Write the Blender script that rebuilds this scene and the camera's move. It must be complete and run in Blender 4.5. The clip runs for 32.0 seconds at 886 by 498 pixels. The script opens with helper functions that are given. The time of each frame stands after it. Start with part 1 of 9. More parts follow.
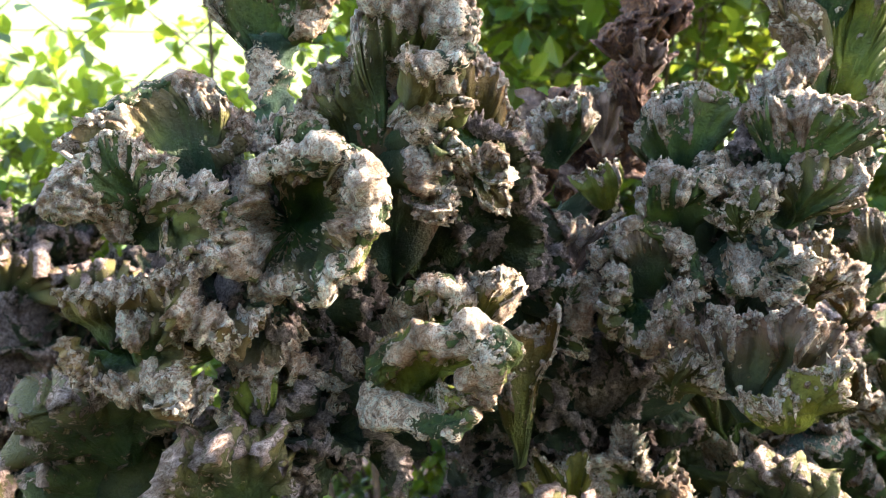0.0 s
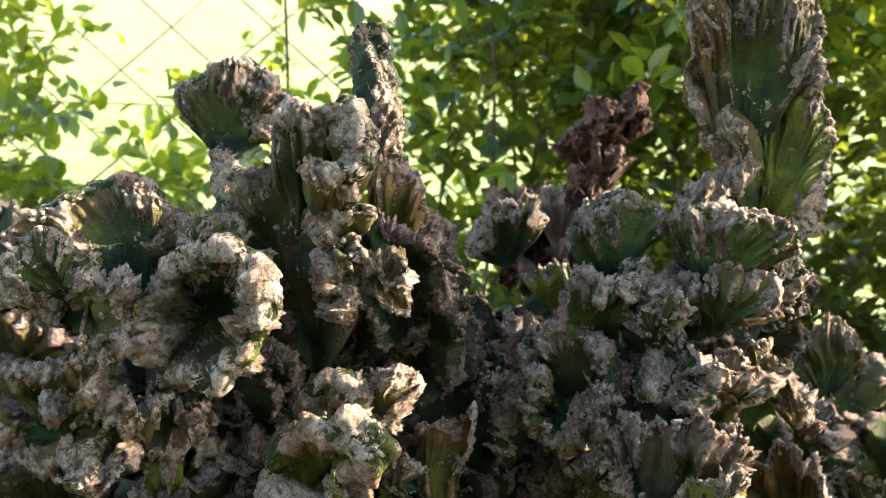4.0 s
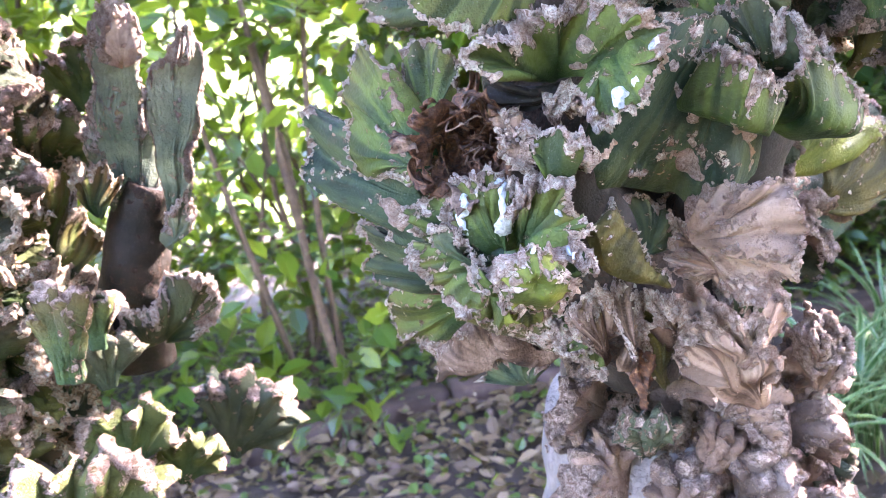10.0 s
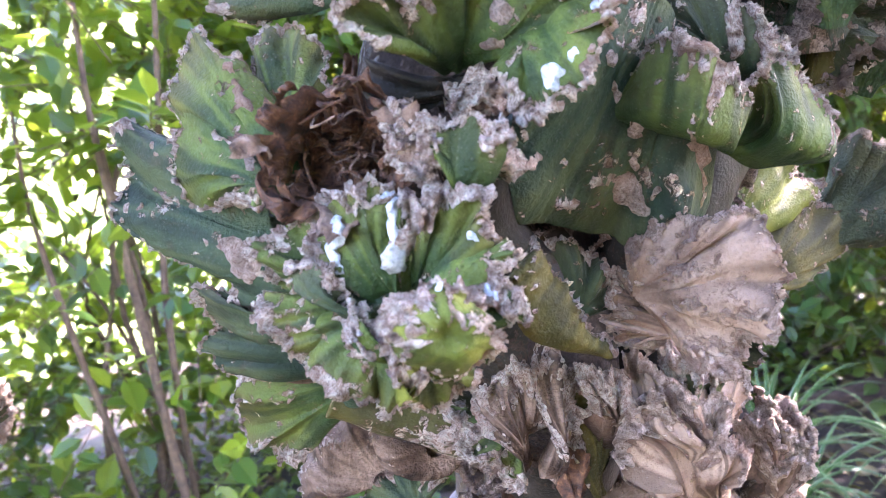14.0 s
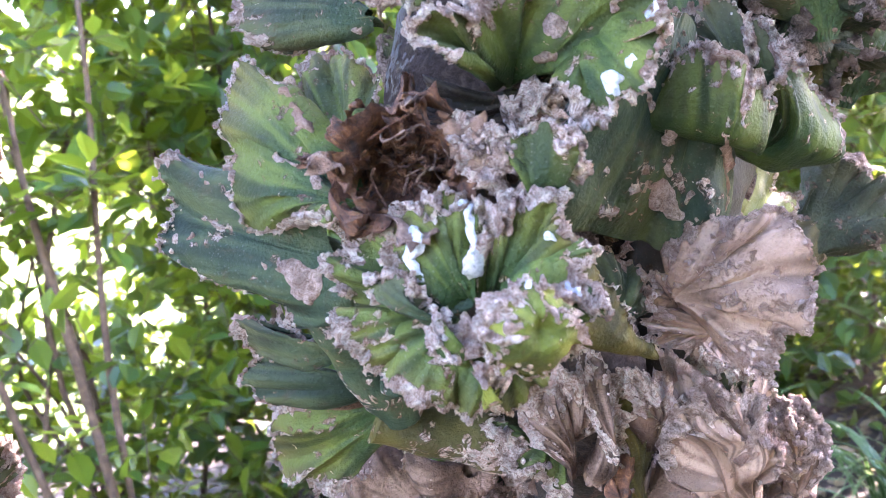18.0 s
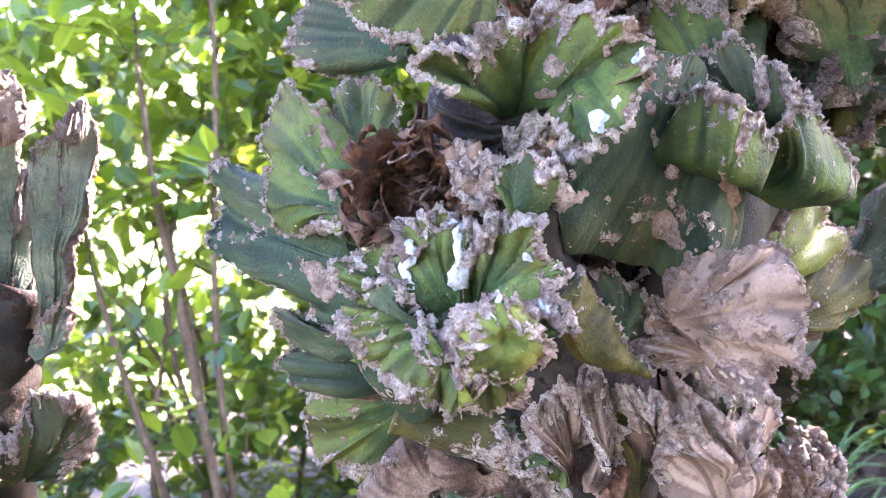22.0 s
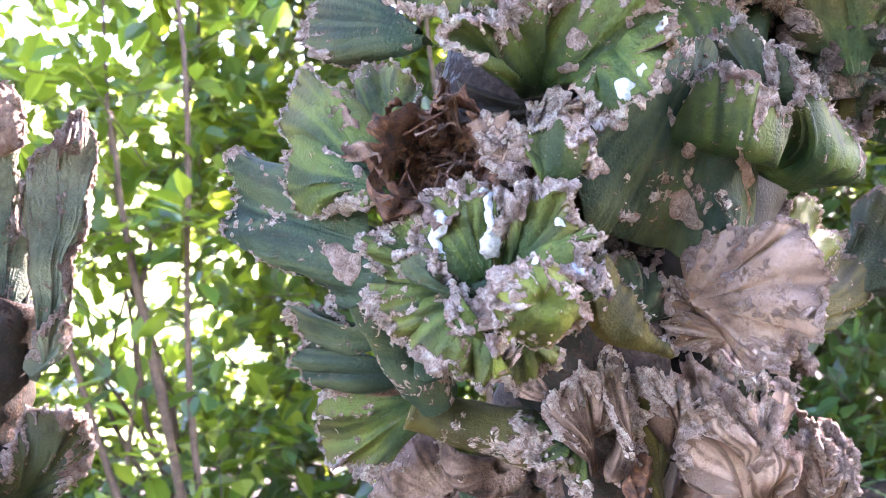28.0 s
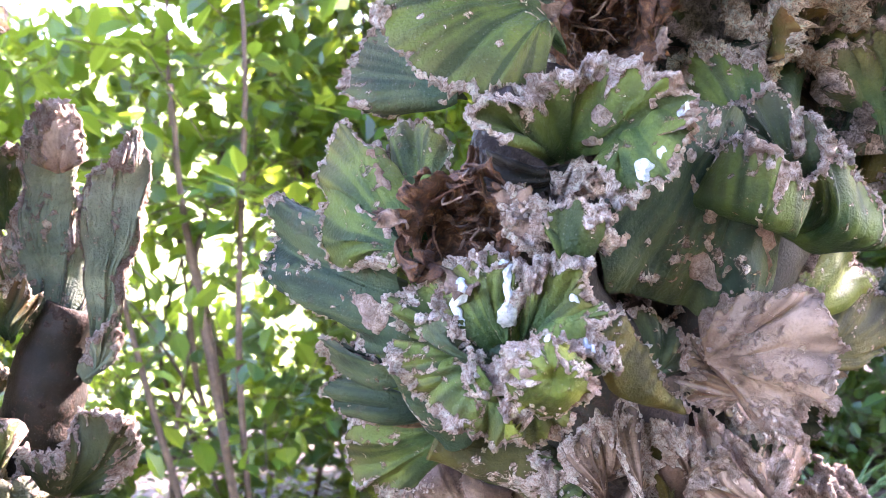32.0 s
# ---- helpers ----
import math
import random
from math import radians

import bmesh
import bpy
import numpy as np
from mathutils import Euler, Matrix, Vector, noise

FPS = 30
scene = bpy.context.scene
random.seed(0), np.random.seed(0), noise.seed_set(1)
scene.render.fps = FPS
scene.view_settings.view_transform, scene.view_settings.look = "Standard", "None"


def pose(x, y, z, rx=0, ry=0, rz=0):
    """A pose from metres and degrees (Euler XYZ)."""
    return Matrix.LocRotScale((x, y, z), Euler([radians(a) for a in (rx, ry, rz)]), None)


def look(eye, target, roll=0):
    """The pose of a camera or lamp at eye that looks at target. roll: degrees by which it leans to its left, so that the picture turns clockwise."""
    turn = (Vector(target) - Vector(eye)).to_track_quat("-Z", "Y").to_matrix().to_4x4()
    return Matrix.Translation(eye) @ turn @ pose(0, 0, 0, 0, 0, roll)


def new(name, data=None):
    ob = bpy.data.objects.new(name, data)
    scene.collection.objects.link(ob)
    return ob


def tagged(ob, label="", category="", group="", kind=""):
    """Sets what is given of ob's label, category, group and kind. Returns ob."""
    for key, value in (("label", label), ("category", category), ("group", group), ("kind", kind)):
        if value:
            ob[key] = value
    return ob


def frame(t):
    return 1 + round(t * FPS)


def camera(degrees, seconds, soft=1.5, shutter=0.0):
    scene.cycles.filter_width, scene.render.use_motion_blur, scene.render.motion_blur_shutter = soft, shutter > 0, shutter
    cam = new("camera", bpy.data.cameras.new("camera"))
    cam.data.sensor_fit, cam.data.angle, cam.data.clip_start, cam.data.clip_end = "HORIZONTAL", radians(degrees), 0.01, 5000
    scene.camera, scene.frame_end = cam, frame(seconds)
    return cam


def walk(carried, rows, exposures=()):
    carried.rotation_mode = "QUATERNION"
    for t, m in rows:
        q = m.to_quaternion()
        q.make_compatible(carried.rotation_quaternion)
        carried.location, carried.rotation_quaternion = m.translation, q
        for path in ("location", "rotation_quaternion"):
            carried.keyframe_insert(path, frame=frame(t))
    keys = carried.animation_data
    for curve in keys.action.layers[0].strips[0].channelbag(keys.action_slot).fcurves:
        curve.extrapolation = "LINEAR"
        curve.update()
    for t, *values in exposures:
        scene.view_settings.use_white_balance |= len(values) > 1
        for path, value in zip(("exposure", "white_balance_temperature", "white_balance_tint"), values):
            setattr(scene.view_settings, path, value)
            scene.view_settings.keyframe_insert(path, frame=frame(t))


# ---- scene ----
cam = camera(50.7, 32.0, soft=0.8, shutter=0.1)
PATH = [
    (0, (0.001, 0.002, 1.354), (-0.008, 1.97, 1.002), 0.8),
    (0.5, (0.062, 0.008, 1.379), (-0.069, 1.974, 1.034), 0.9),
    (1, (0.102, -0.001, 1.39), (-0.11, 1.965, 1.087), 0.5),
    (1.5, (0.123, -0.011, 1.388), (-0.13, 1.955, 1.124), 0.3),
    (2, (0.116, -0.022, 1.382), (-0.117, 1.95, 1.144), 0.8),
    (2.5, (0.111, -0.032, 1.374), (-0.119, 1.944, 1.175), 1.4),
    (4.5, (0.088, -0.013, 1.375), (-0.123, 1.965, 1.167), 2.6),
    (5, (0.021, -0.08, 1.338), (-0.087, 1.911, 1.191), 1.5),
    (5.5, (-0.104, -0.213, 1.271), (-0.108, 1.783, 1.144), -0.4),
    (6, (-0.171, -0.342, 1.189), (-0.101, 1.649, 1.02), -2.4),
    (6.5, (-0.18, -0.42, 1.142), (-0.11, 1.56, 0.869), -3.6),
    (7, (-0.131, -0.41, 1.112), (-0.134, 1.558, 0.755), -4.7),
    (7.5, (-0.067, -0.401, 1.088), (-0.148, 1.55, 0.658), -4.3),
    (8, (-0.046, -0.408, 1.053), (-0.145, 1.53, 0.568), -3.2),
    (8.5, (-0.061, -0.354, 1.045), (-0.145, 1.551, 0.44), -2.3),
    (9, (-0.149, -0.121, 0.986), (-0.1, 1.785, 0.381), -5.0),
    (9.5, (-0.203, 0.081, 0.893), (0.022, 1.987, 0.331), -8.3),
    (10, (-0.194, 0.2, 0.851), (0.132, 2.091, 0.289), -7.8),
    (10.5, (-0.175, 0.271, 0.816), (0.197, 2.163, 0.288), -7.7),
    (11, (-0.157, 0.314, 0.798), (0.264, 2.202, 0.29), -7.1),
    (11.5, (-0.145, 0.337, 0.799), (0.303, 2.227, 0.323), -6.4),
    (12, (-0.141, 0.336, 0.797), (0.334, 2.231, 0.368), -6.3),
    (12.5, (-0.139, 0.324, 0.796), (0.317, 2.231, 0.405), -6.1),
    (13, (-0.143, 0.314, 0.792), (0.324, 2.224, 0.422), -6.0),
    (13.5, (-0.154, 0.308, 0.791), (0.361, 2.209, 0.448), -6.0),
    (14, (-0.178, 0.308, 0.79), (0.465, 2.176, 0.479), -6.4),
    (14.5, (-0.203, 0.315, 0.789), (0.557, 2.14, 0.488), -7.0),
    (16.5, (-0.225, 0.312, 0.787), (0.603, 2.117, 0.545), -10.6),
    (17, (-0.227, 0.305, 0.783), (0.59, 2.117, 0.564), -10.3),
    (17.5, (-0.231, 0.311, 0.782), (0.597, 2.119, 0.566), -9.7),
    (18, (-0.227, 0.317, 0.782), (0.591, 2.13, 0.568), -9.0),
    (18.5, (-0.22, 0.312, 0.783), (0.56, 2.142, 0.577), -8.4),
    (19, (-0.218, 0.306, 0.79), (0.477, 2.169, 0.573), -7.0),
    (19.5, (-0.209, 0.301, 0.784), (0.441, 2.184, 0.601), -6.3),
    (20, (-0.199, 0.293, 0.784), (0.404, 2.192, 0.601), -6.1),
    (20.5, (-0.198, 0.281, 0.783), (0.386, 2.186, 0.609), -6.0),
    (21, (-0.197, 0.276, 0.785), (0.377, 2.184, 0.609), -5.9),
    (21.5, (-0.196, 0.27, 0.782), (0.372, 2.18, 0.614), -5.8),
    (22, (-0.199, 0.27, 0.783), (0.38, 2.176, 0.611), -5.8),
    (22.5, (-0.2, 0.273, 0.78), (0.384, 2.179, 0.616), -5.9),
    (23, (-0.198, 0.271, 0.782), (0.378, 2.18, 0.619), -5.8),
    (23.5, (-0.202, 0.272, 0.778), (0.375, 2.18, 0.622), -5.7),
    (24, (-0.206, 0.272, 0.777), (0.386, 2.177, 0.632), -5.8),
    (24.5, (-0.204, 0.26, 0.767), (0.373, 2.171, 0.656), -5.9),
    (25, (-0.205, 0.261, 0.766), (0.39, 2.167, 0.652), -6.2),
    (25.5, (-0.203, 0.273, 0.772), (0.409, 2.174, 0.664), -6.3),
    (27.5, (-0.209, 0.286, 0.767), (0.443, 2.175, 0.692), -7.1),
    (28, (-0.224, 0.278, 0.755), (0.444, 2.163, 0.699), -6.7),
    (28.5, (-0.212, 0.271, 0.756), (0.413, 2.17, 0.695), -6.2),
    (29, (-0.207, 0.265, 0.751), (0.38, 2.176, 0.703), -5.2),
    (29.5, (-0.222, 0.253, 0.75), (0.385, 2.158, 0.69), -4.4),
    (30, (-0.231, 0.239, 0.746), (0.359, 2.149, 0.701), -4.0),
    (30.5, (-0.244, 0.237, 0.743), (0.353, 2.145, 0.694), -3.5),
    (31, (-0.235, 0.239, 0.757), (0.337, 2.154, 0.666), -3.8),
    (31.5, (-0.219, 0.248, 0.779), (0.323, 2.168, 0.648), -4.1),
    (32, (-0.215, 0.258, 0.792), (0.336, 2.176, 0.666), -4.5),
]
EXPOSURES = [(0, 3.48, 6600, 18), (0.5, 3.28, 6750, 18), (1.2, 2.80, 7050, 18), (4.5, 2.80, 7050, 18), (5.5, 2.90, 6650, 18), (6, 3.6, 6600, 18), (6.5, 4.12, 6250, 12), (7.5, 4.58, 6150, 13), (9, 5.06, 6000, 31), (11, 4.98, 6250, 37), (20, 5.06, 6100, 40), (32, 5.0, 6200, 40)]
walk(cam, [(t, look(eye, target, roll)) for t, eye, target, roll in PATH], EXPOSURES)

# a phone's small aperture, focused on the near crests
cam.data.dof.use_dof = True
cam.data.dof.focus_distance = 0.41
cam.data.dof.aperture_fstop = 21.0

# ---- world and sun ----
SUN_EL, SUN_AZ = 30.0, 73.0          # degrees; azimuth from straight ahead towards the right
world = bpy.data.worlds.new("sky")
scene.world = world
world.use_nodes = True
wn = world.node_tree.nodes
sky = wn.new("ShaderNodeTexSky")
sky.sky_type = "NISHITA"
sky.sun_disc = False
sky.sun_elevation = radians(SUN_EL)
sky.sun_rotation = radians(SUN_AZ)
wn["Background"].inputs["Strength"].default_value = 0.17
world.node_tree.links.new(sky.outputs[0], wn["Background"].inputs["Color"])
sun = new("sun", bpy.data.lights.new("sun", "SUN"))
sun.data.energy = 4.3
sun.data.angle = radians(0.6)
sun.data.color = (1.0, 0.93, 0.82)
sun.matrix_world = look((math.sin(radians(SUN_AZ)) * 8, math.cos(radians(SUN_AZ)) * 8, 8 * math.tan(radians(SUN_EL))), (0, 0, 0))

GROUND = -0.045
rng = np.random.default_rng(7)


# ---- materials ----
def material(name):
    m = bpy.data.materials.new(name)
    m.use_nodes = True
    n, l = m.node_tree.nodes, m.node_tree.links
    return m, n, l, n["Principled BSDF"]


def ramp(n, l, src, *stops):
    r = n.new("ShaderNodeValToRGB")
    while len(r.color_ramp.elements) < len(stops):
        r.color_ramp.elements.new(0.5)
    for e, (p, c) in zip(r.color_ramp.elements, stops):
        e.position, e.color = p, (*c, 1) if not isinstance(c, float) else (c, c, c, 1)
    l.new(src, r.inputs[0])
    return r.outputs[0]


def noise_tex(n, l, scale, detail=5.0, rough=0.6, coord="Object", distortion=0.0):
    tc = n.new("ShaderNodeTexCoord")
    t = n.new("ShaderNodeTexNoise")
    t.inputs["Scale"].default_value, t.inputs["Detail"].default_value = scale, detail
    t.inputs["Roughness"].default_value, t.inputs["Distortion"].default_value = rough, distortion
    l.new(tc.outputs[coord], t.inputs["Vector"])
    return t


def mix(n, l, fac, a, b, kind="MIX"):
    m = n.new("ShaderNodeMix")
    m.data_type, m.blend_type = "RGBA", kind
    for sock, v in ((m.inputs[0], fac), (m.inputs[6], a), (m.inputs[7], b)):
        if isinstance(v, (int, float)):
            sock.default_value = v
        elif isinstance(v, tuple):
            sock.default_value = (*v, 1)
        else:
            l.new(v, sock)
    return m.outputs[2]


def calc(n, l, op, a, b=0.0):
    m = n.new("ShaderNodeMath")
    m.operation = op
    for sock, v in zip(m.inputs, (a, b)):
        if isinstance(v, (int, float)):
            sock.default_value = v
        else:
            l.new(v, sock)
    return m.outputs[0]


def bump(n, l, bsdf, height, strength, distance):
    b = n.new("ShaderNodeBump")
    b.inputs["Strength"].default_value, b.inputs["Distance"].default_value = strength, distance
    l.new(height, b.inputs["Height"])
    l.new(b.outputs[0], bsdf.inputs["Normal"])


def crest_material(name, deep, mid, lime, flush, cork_a, cork_b, cork_bias=0.0, grain=0.35, speck=1.0, relief=1.0, gloss=0.5, blush=0.3):
    """Skin of a crested succulent: waxy green flanks, a corky scarred margin that breaks up into patches."""
    m, n, l, bsdf = material(name)
    at = n.new("ShaderNodeAttribute")
    at.attribute_name = "cork"
    rim = n.new("ShaderNodeAttribute")
    rim.attribute_name = "rim"
    info = n.new("ShaderNodeObjectInfo")
    big = noise_tex(n, l, 38, 4, 0.6)
    patch = noise_tex(n, l, 200, 8, 0.68, distortion=0.8)
    fine = noise_tex(n, l, 700, 4, 0.6)
    g = ramp(n, l, big.outputs[0], (0.36, deep), (0.5, mid), (0.66, lime))
    g = mix(n, l, calc(n, l, "MULTIPLY", calc(n, l, "POWER", rim.outputs["Fac"], 3.0), 0.6), g, lime)
    fl = calc(n, l, "MULTIPLY", calc(n, l, "POWER", rim.outputs["Fac"], 3.0), calc(n, l, "MULTIPLY", info.outputs["Random"], blush))
    g = mix(n, l, fl, g, flush)
    g = mix(n, l, ramp(n, l, fine.outputs[0], (0.5, 0.0), (0.7, min(0.4, grain * 1.2))), g, tuple(0.45 * v for v in deep))
    vein = n.new("ShaderNodeAttribute")
    vein.attribute_name = "vein"
    g = mix(n, l, ramp(n, l, vein.outputs["Fac"], (0.12, 0.0), (0.9, 0.6)), g, lime)
    g = mix(n, l, ramp(n, l, calc(n, l, "MULTIPLY", vein.outputs["Fac"], -1.0), (0.12, 0.0), (0.9, 0.65)), g, tuple(0.6 * v for v in deep))
    blot = noise_tex(n, l, 75, 6, 0.7, distortion=1.5)
    g = mix(n, l, ramp(n, l, blot.outputs[0], (0.56, 0.0), (0.68, 0.45)), g, tuple(0.5 * a + 0.5 * b for a, b in zip(deep, (0.07, 0.04, 0.02))))
    fleck = n.new("ShaderNodeTexVoronoi")
    fleck.inputs["Scale"].default_value = 620
    l.new(n.new("ShaderNodeTexCoord").outputs["Object"], fleck.inputs["Vector"])
    fk = calc(n, l, "MULTIPLY", ramp(n, l, fleck.outputs["Distance"], (0.14, 1.0), (0.26, 0.0)), ramp(n, l, blot.outputs[0], (0.4, 0.0), (0.55, 0.3)))
    g = mix(n, l, fk, g, tuple(0.35 * v + 0.1 for v in lime))
    crumb = noise_tex(n, l, 250, 9, 0.8, distortion=1.0)
    c = ramp(n, l, crumb.outputs[0], (0.36, tuple(0.07 * speck + v * (1 - speck) * 0.7 for v in cork_a)), (0.43, cork_a), (0.5, cork_b), (0.58, tuple(min(0.85, 1.35 * v) for v in cork_b)))
    grit = noise_tex(n, l, 1100, 3, 0.7)
    c = mix(n, l, ramp(n, l, grit.outputs[0], (0.52, 0.0), (0.58, 0.55 * speck)), c, tuple(0.25 * v for v in cork_a))
    c = mix(n, l, ramp(n, l, big.outputs[0], (0.48, 0.0), (0.66, 0.6)), c, tuple(v * w for v, w in zip(cork_a, (0.8, 0.62, 0.5))))
    tc = n.new("ShaderNodeTexCoord")
    vor = n.new("ShaderNodeTexVoronoi")
    vor.feature = "SMOOTH_F1"
    vor.inputs["Scale"].default_value = 300
    warp = n.new("ShaderNodeVectorMath")
    warp.operation = "MULTIPLY_ADD"
    l.new(crumb.outputs["Color"], warp.inputs[0])
    warp.inputs[1].default_value = (0.006, 0.006, 0.006)
    l.new(tc.outputs["Object"], warp.inputs[2])
    l.new(warp.outputs[0], vor.inputs["Vector"])
    # crevice shade put into the colour: cork darkens in the hollows between knobs
    c = mix(n, l, ramp(n, l, vor.outputs["Distance"], (0.36, 0.0), (0.7, 0.6 * speck)), c, tuple(0.25 * v for v in cork_a))
    raw = calc(n, l, "ADD", at.outputs["Fac"], calc(n, l, "MULTIPLY", calc(n, l, "SUBTRACT", patch.outputs[0], 0.5 - cork_bias), 2.2))
    dots = n.new("ShaderNodeTexVoronoi")
    dots.inputs["Scale"].default_value = 120
    l.new(warp.outputs[0], dots.inputs["Vector"])
    pick = calc(n, l, "GREATER_THAN", dots.outputs["Color"], 0.5)
    wart = calc(n, l, "MULTIPLY", ramp(n, l, dots.outputs["Distance"], (0.2, 1.0), (0.3, 0.0)), pick)
    raw = calc(n, l, "ADD", raw, calc(n, l, "MULTIPLY", wart, 0.4))
    f = ramp(n, l, raw, (0.485, 0.0), (0.525, 1.0))
    g = mix(n, l, ramp(n, l, raw, (0.36, 0.0), (0.47, 0.55), (0.56, 0.0)), g, (0.07, 0.035, 0.02))
    l.new(mix(n, l, f, g, c), bsdf.inputs["Base Color"])
    l.new(ramp(n, l, f, (0.0, gloss), (1.0, 0.95)), bsdf.inputs["Roughness"])
    bsdf.inputs["Specular IOR Level"].default_value = 0.1 if grain > 0.2 else 0.14
    knob = calc(n, l, "SUBTRACT", 1.0, vor.outputs["Distance"])
    h = calc(n, l, "ADD", calc(n, l, "MULTIPLY", crumb.outputs[0], 2.8), calc(n, l, "MULTIPLY", knob, 1.4))
    h = calc(n, l, "SUBTRACT", h, calc(n, l, "MULTIPLY", grit.outputs[0], 1.0))
    h = calc(n, l, "ADD", calc(n, l, "MULTIPLY", f, h), calc(n, l, "MULTIPLY", fine.outputs[0], grain))
    bump(n, l, bsdf, h, 1.0, 0.007 * relief)
    return m


CORK_A, CORK_B = (0.38, 0.24, 0.17), (0.58, 0.44, 0.36)
M_CREST = crest_material("crest_skin", (0.016, 0.036, 0.015), (0.034, 0.062, 0.022), (0.09, 0.115, 0.026), (0.32, 0.11, 0.07), CORK_A, CORK_B)
M_LIME = crest_material("crest_skin_lime", (0.0300, 0.0638, 0.0210), (0.0675, 0.1162, 0.0285), (0.1500, 0.1800, 0.0338), (0.3, 0.16, 0.08), CORK_A, CORK_B, -0.02)
M_GREY = crest_material("crest_skin_greyed", (0.023, 0.036, 0.022), (0.046, 0.062, 0.037), (0.085, 0.095, 0.05), (0.2, 0.15, 0.1), CORK_A, CORK_B, -0.03)
M_OLD = crest_material("crest_skin_withered", (0.0450, 0.0315, 0.0263), (0.1125, 0.0810, 0.0660), (0.2250, 0.1725, 0.1462), (0.3, 0.14, 0.07), CORK_A, CORK_B, 0.02)
# darkened copy of the crest skin: shade inside the plant put into its colour
M_DEEP = crest_material("crest_skin_inner_shade", (0.01, 0.02, 0.01), (0.019, 0.034, 0.016), (0.045, 0.055, 0.022), (0.1, 0.06, 0.03), (0.2, 0.145, 0.11), (0.36, 0.28, 0.235), -0.01)
M_FADE = crest_material("crest_skin_faded", (0.052, 0.029, 0.018), (0.195, 0.122, 0.083), (0.335, 0.232, 0.175), (0.3, 0.2, 0.16), CORK_A, CORK_B, 0.0)
M_SCAR = crest_material("crest_skin_scarred", (0.013, 0.032, 0.013), (0.028, 0.056, 0.018), (0.075, 0.1, 0.024), (0.32, 0.11, 0.07), CORK_A, CORK_B, 0.02)
M_PINK = crest_material("crest_skin_pink_margin", (0.0180, 0.0420, 0.0180), (0.0360, 0.0720, 0.0240), (0.0900, 0.1080, 0.0300), (0.32, 0.14, 0.13), (0.38, 0.13, 0.15), (0.62, 0.37, 0.37), 0.02)


CRUST_A, CRUST_B = (0.42, 0.275, 0.2), (0.74, 0.575, 0.475)
SMOOTH = dict(grain=0.14, speck=0.9, relief=1.0, gloss=0.55)
W_GREEN = crest_material("waxy_green_skin", (0.006, 0.019, 0.006), (0.017, 0.038, 0.01), (0.062, 0.085, 0.014), (0.2, 0.1, 0.04), CRUST_A, CRUST_B, 0.0, **SMOOTH)
W_TEAL = crest_material("waxy_blue_green_skin", (0.007, 0.018, 0.0095), (0.018, 0.034, 0.016), (0.045, 0.056, 0.021), (0.16, 0.1, 0.06), CRUST_A, CRUST_B, -0.01, **SMOOTH)
W_LIME = crest_material("waxy_lime_skin", (0.035, 0.05, 0.009), (0.075, 0.095, 0.013), (0.125, 0.135, 0.02), (0.2, 0.12, 0.05), CRUST_A, CRUST_B, 0.0, **SMOOTH)
W_OLIVE = crest_material("waxy_olive_skin", (0.022, 0.022, 0.006), (0.045, 0.041, 0.009), (0.085, 0.066, 0.014), (0.2, 0.08, 0.03), CRUST_A, CRUST_B, -0.01, **SMOOTH)
W_PALE = crest_material("papery_tan_skin", (0.05, 0.028, 0.017), (0.17, 0.107, 0.073), (0.3, 0.215, 0.16), (0.3, 0.16, 0.11), CRUST_A, (0.56, 0.43, 0.35), 0.02, grain=0.2, speck=0.8, relief=0.8, gloss=0.6)
W_DRY = crest_material("shrivelled_tan_skin", (0.02, 0.011, 0.007), (0.088, 0.053, 0.034), (0.23, 0.158, 0.116), (0.22, 0.1, 0.04), CRUST_A, CRUST_B, 0.02, grain=0.35, speck=0.9, relief=1.0, gloss=0.75)
# near-black: shade of the gaps put into the colour; also one dark stem
W_SHADE = crest_material("dark_stem_and_gap_shade", (0.006, 0.006, 0.004), (0.013, 0.011, 0.008), (0.028, 0.022, 0.017), (0.06, 0.04, 0.02), (0.045, 0.03, 0.022), (0.08, 0.058, 0.046), -0.05, grain=0.15, speck=0.7, relief=0.6)
W_GREY = crest_material("weathered_grey_green_skin", (0.036, 0.056, 0.038), (0.08, 0.105, 0.07), (0.15, 0.17, 0.105), (0.24, 0.13, 0.07), CRUST_A, CRUST_B, 0.03, grain=0.2, speck=0.8, relief=1.0, gloss=0.6)
# the sun-bleached crown: whiter cork broken by cracks, flushed pink and yellow
BLEACH_A, BLEACH_B = (0.47, 0.3, 0.18), (0.9, 0.69, 0.5)
ROUGH = dict(grain=0.2, speck=1.0, relief=1.6, gloss=0.6, blush=0.6)
C_GREEN = crest_material("crown_green_skin", (0.005, 0.019, 0.008), (0.014, 0.04, 0.013), (0.058, 0.095, 0.016), (0.3, 0.115, 0.055), BLEACH_A, BLEACH_B, 0.0, **ROUGH)
C_CORK = crest_material("crown_corky_roll", (0.006, 0.02, 0.008), (0.03, 0.05, 0.014), (0.1, 0.11, 0.018), (0.3, 0.13, 0.06), BLEACH_A, BLEACH_B, 0.14, **ROUGH)
C_TEAL = crest_material("crown_blue_green_skin", (0.005, 0.018, 0.011), (0.013, 0.034, 0.018), (0.032, 0.06, 0.024), (0.28, 0.11, 0.075), BLEACH_A, BLEACH_B, 0.0, **ROUGH)
C_LIME = crest_material("crown_lime_skin", (0.03, 0.055, 0.009), (0.07, 0.1, 0.013), (0.17, 0.18, 0.022), (0.36, 0.2, 0.07), BLEACH_A, BLEACH_B, 0.0, **ROUGH)
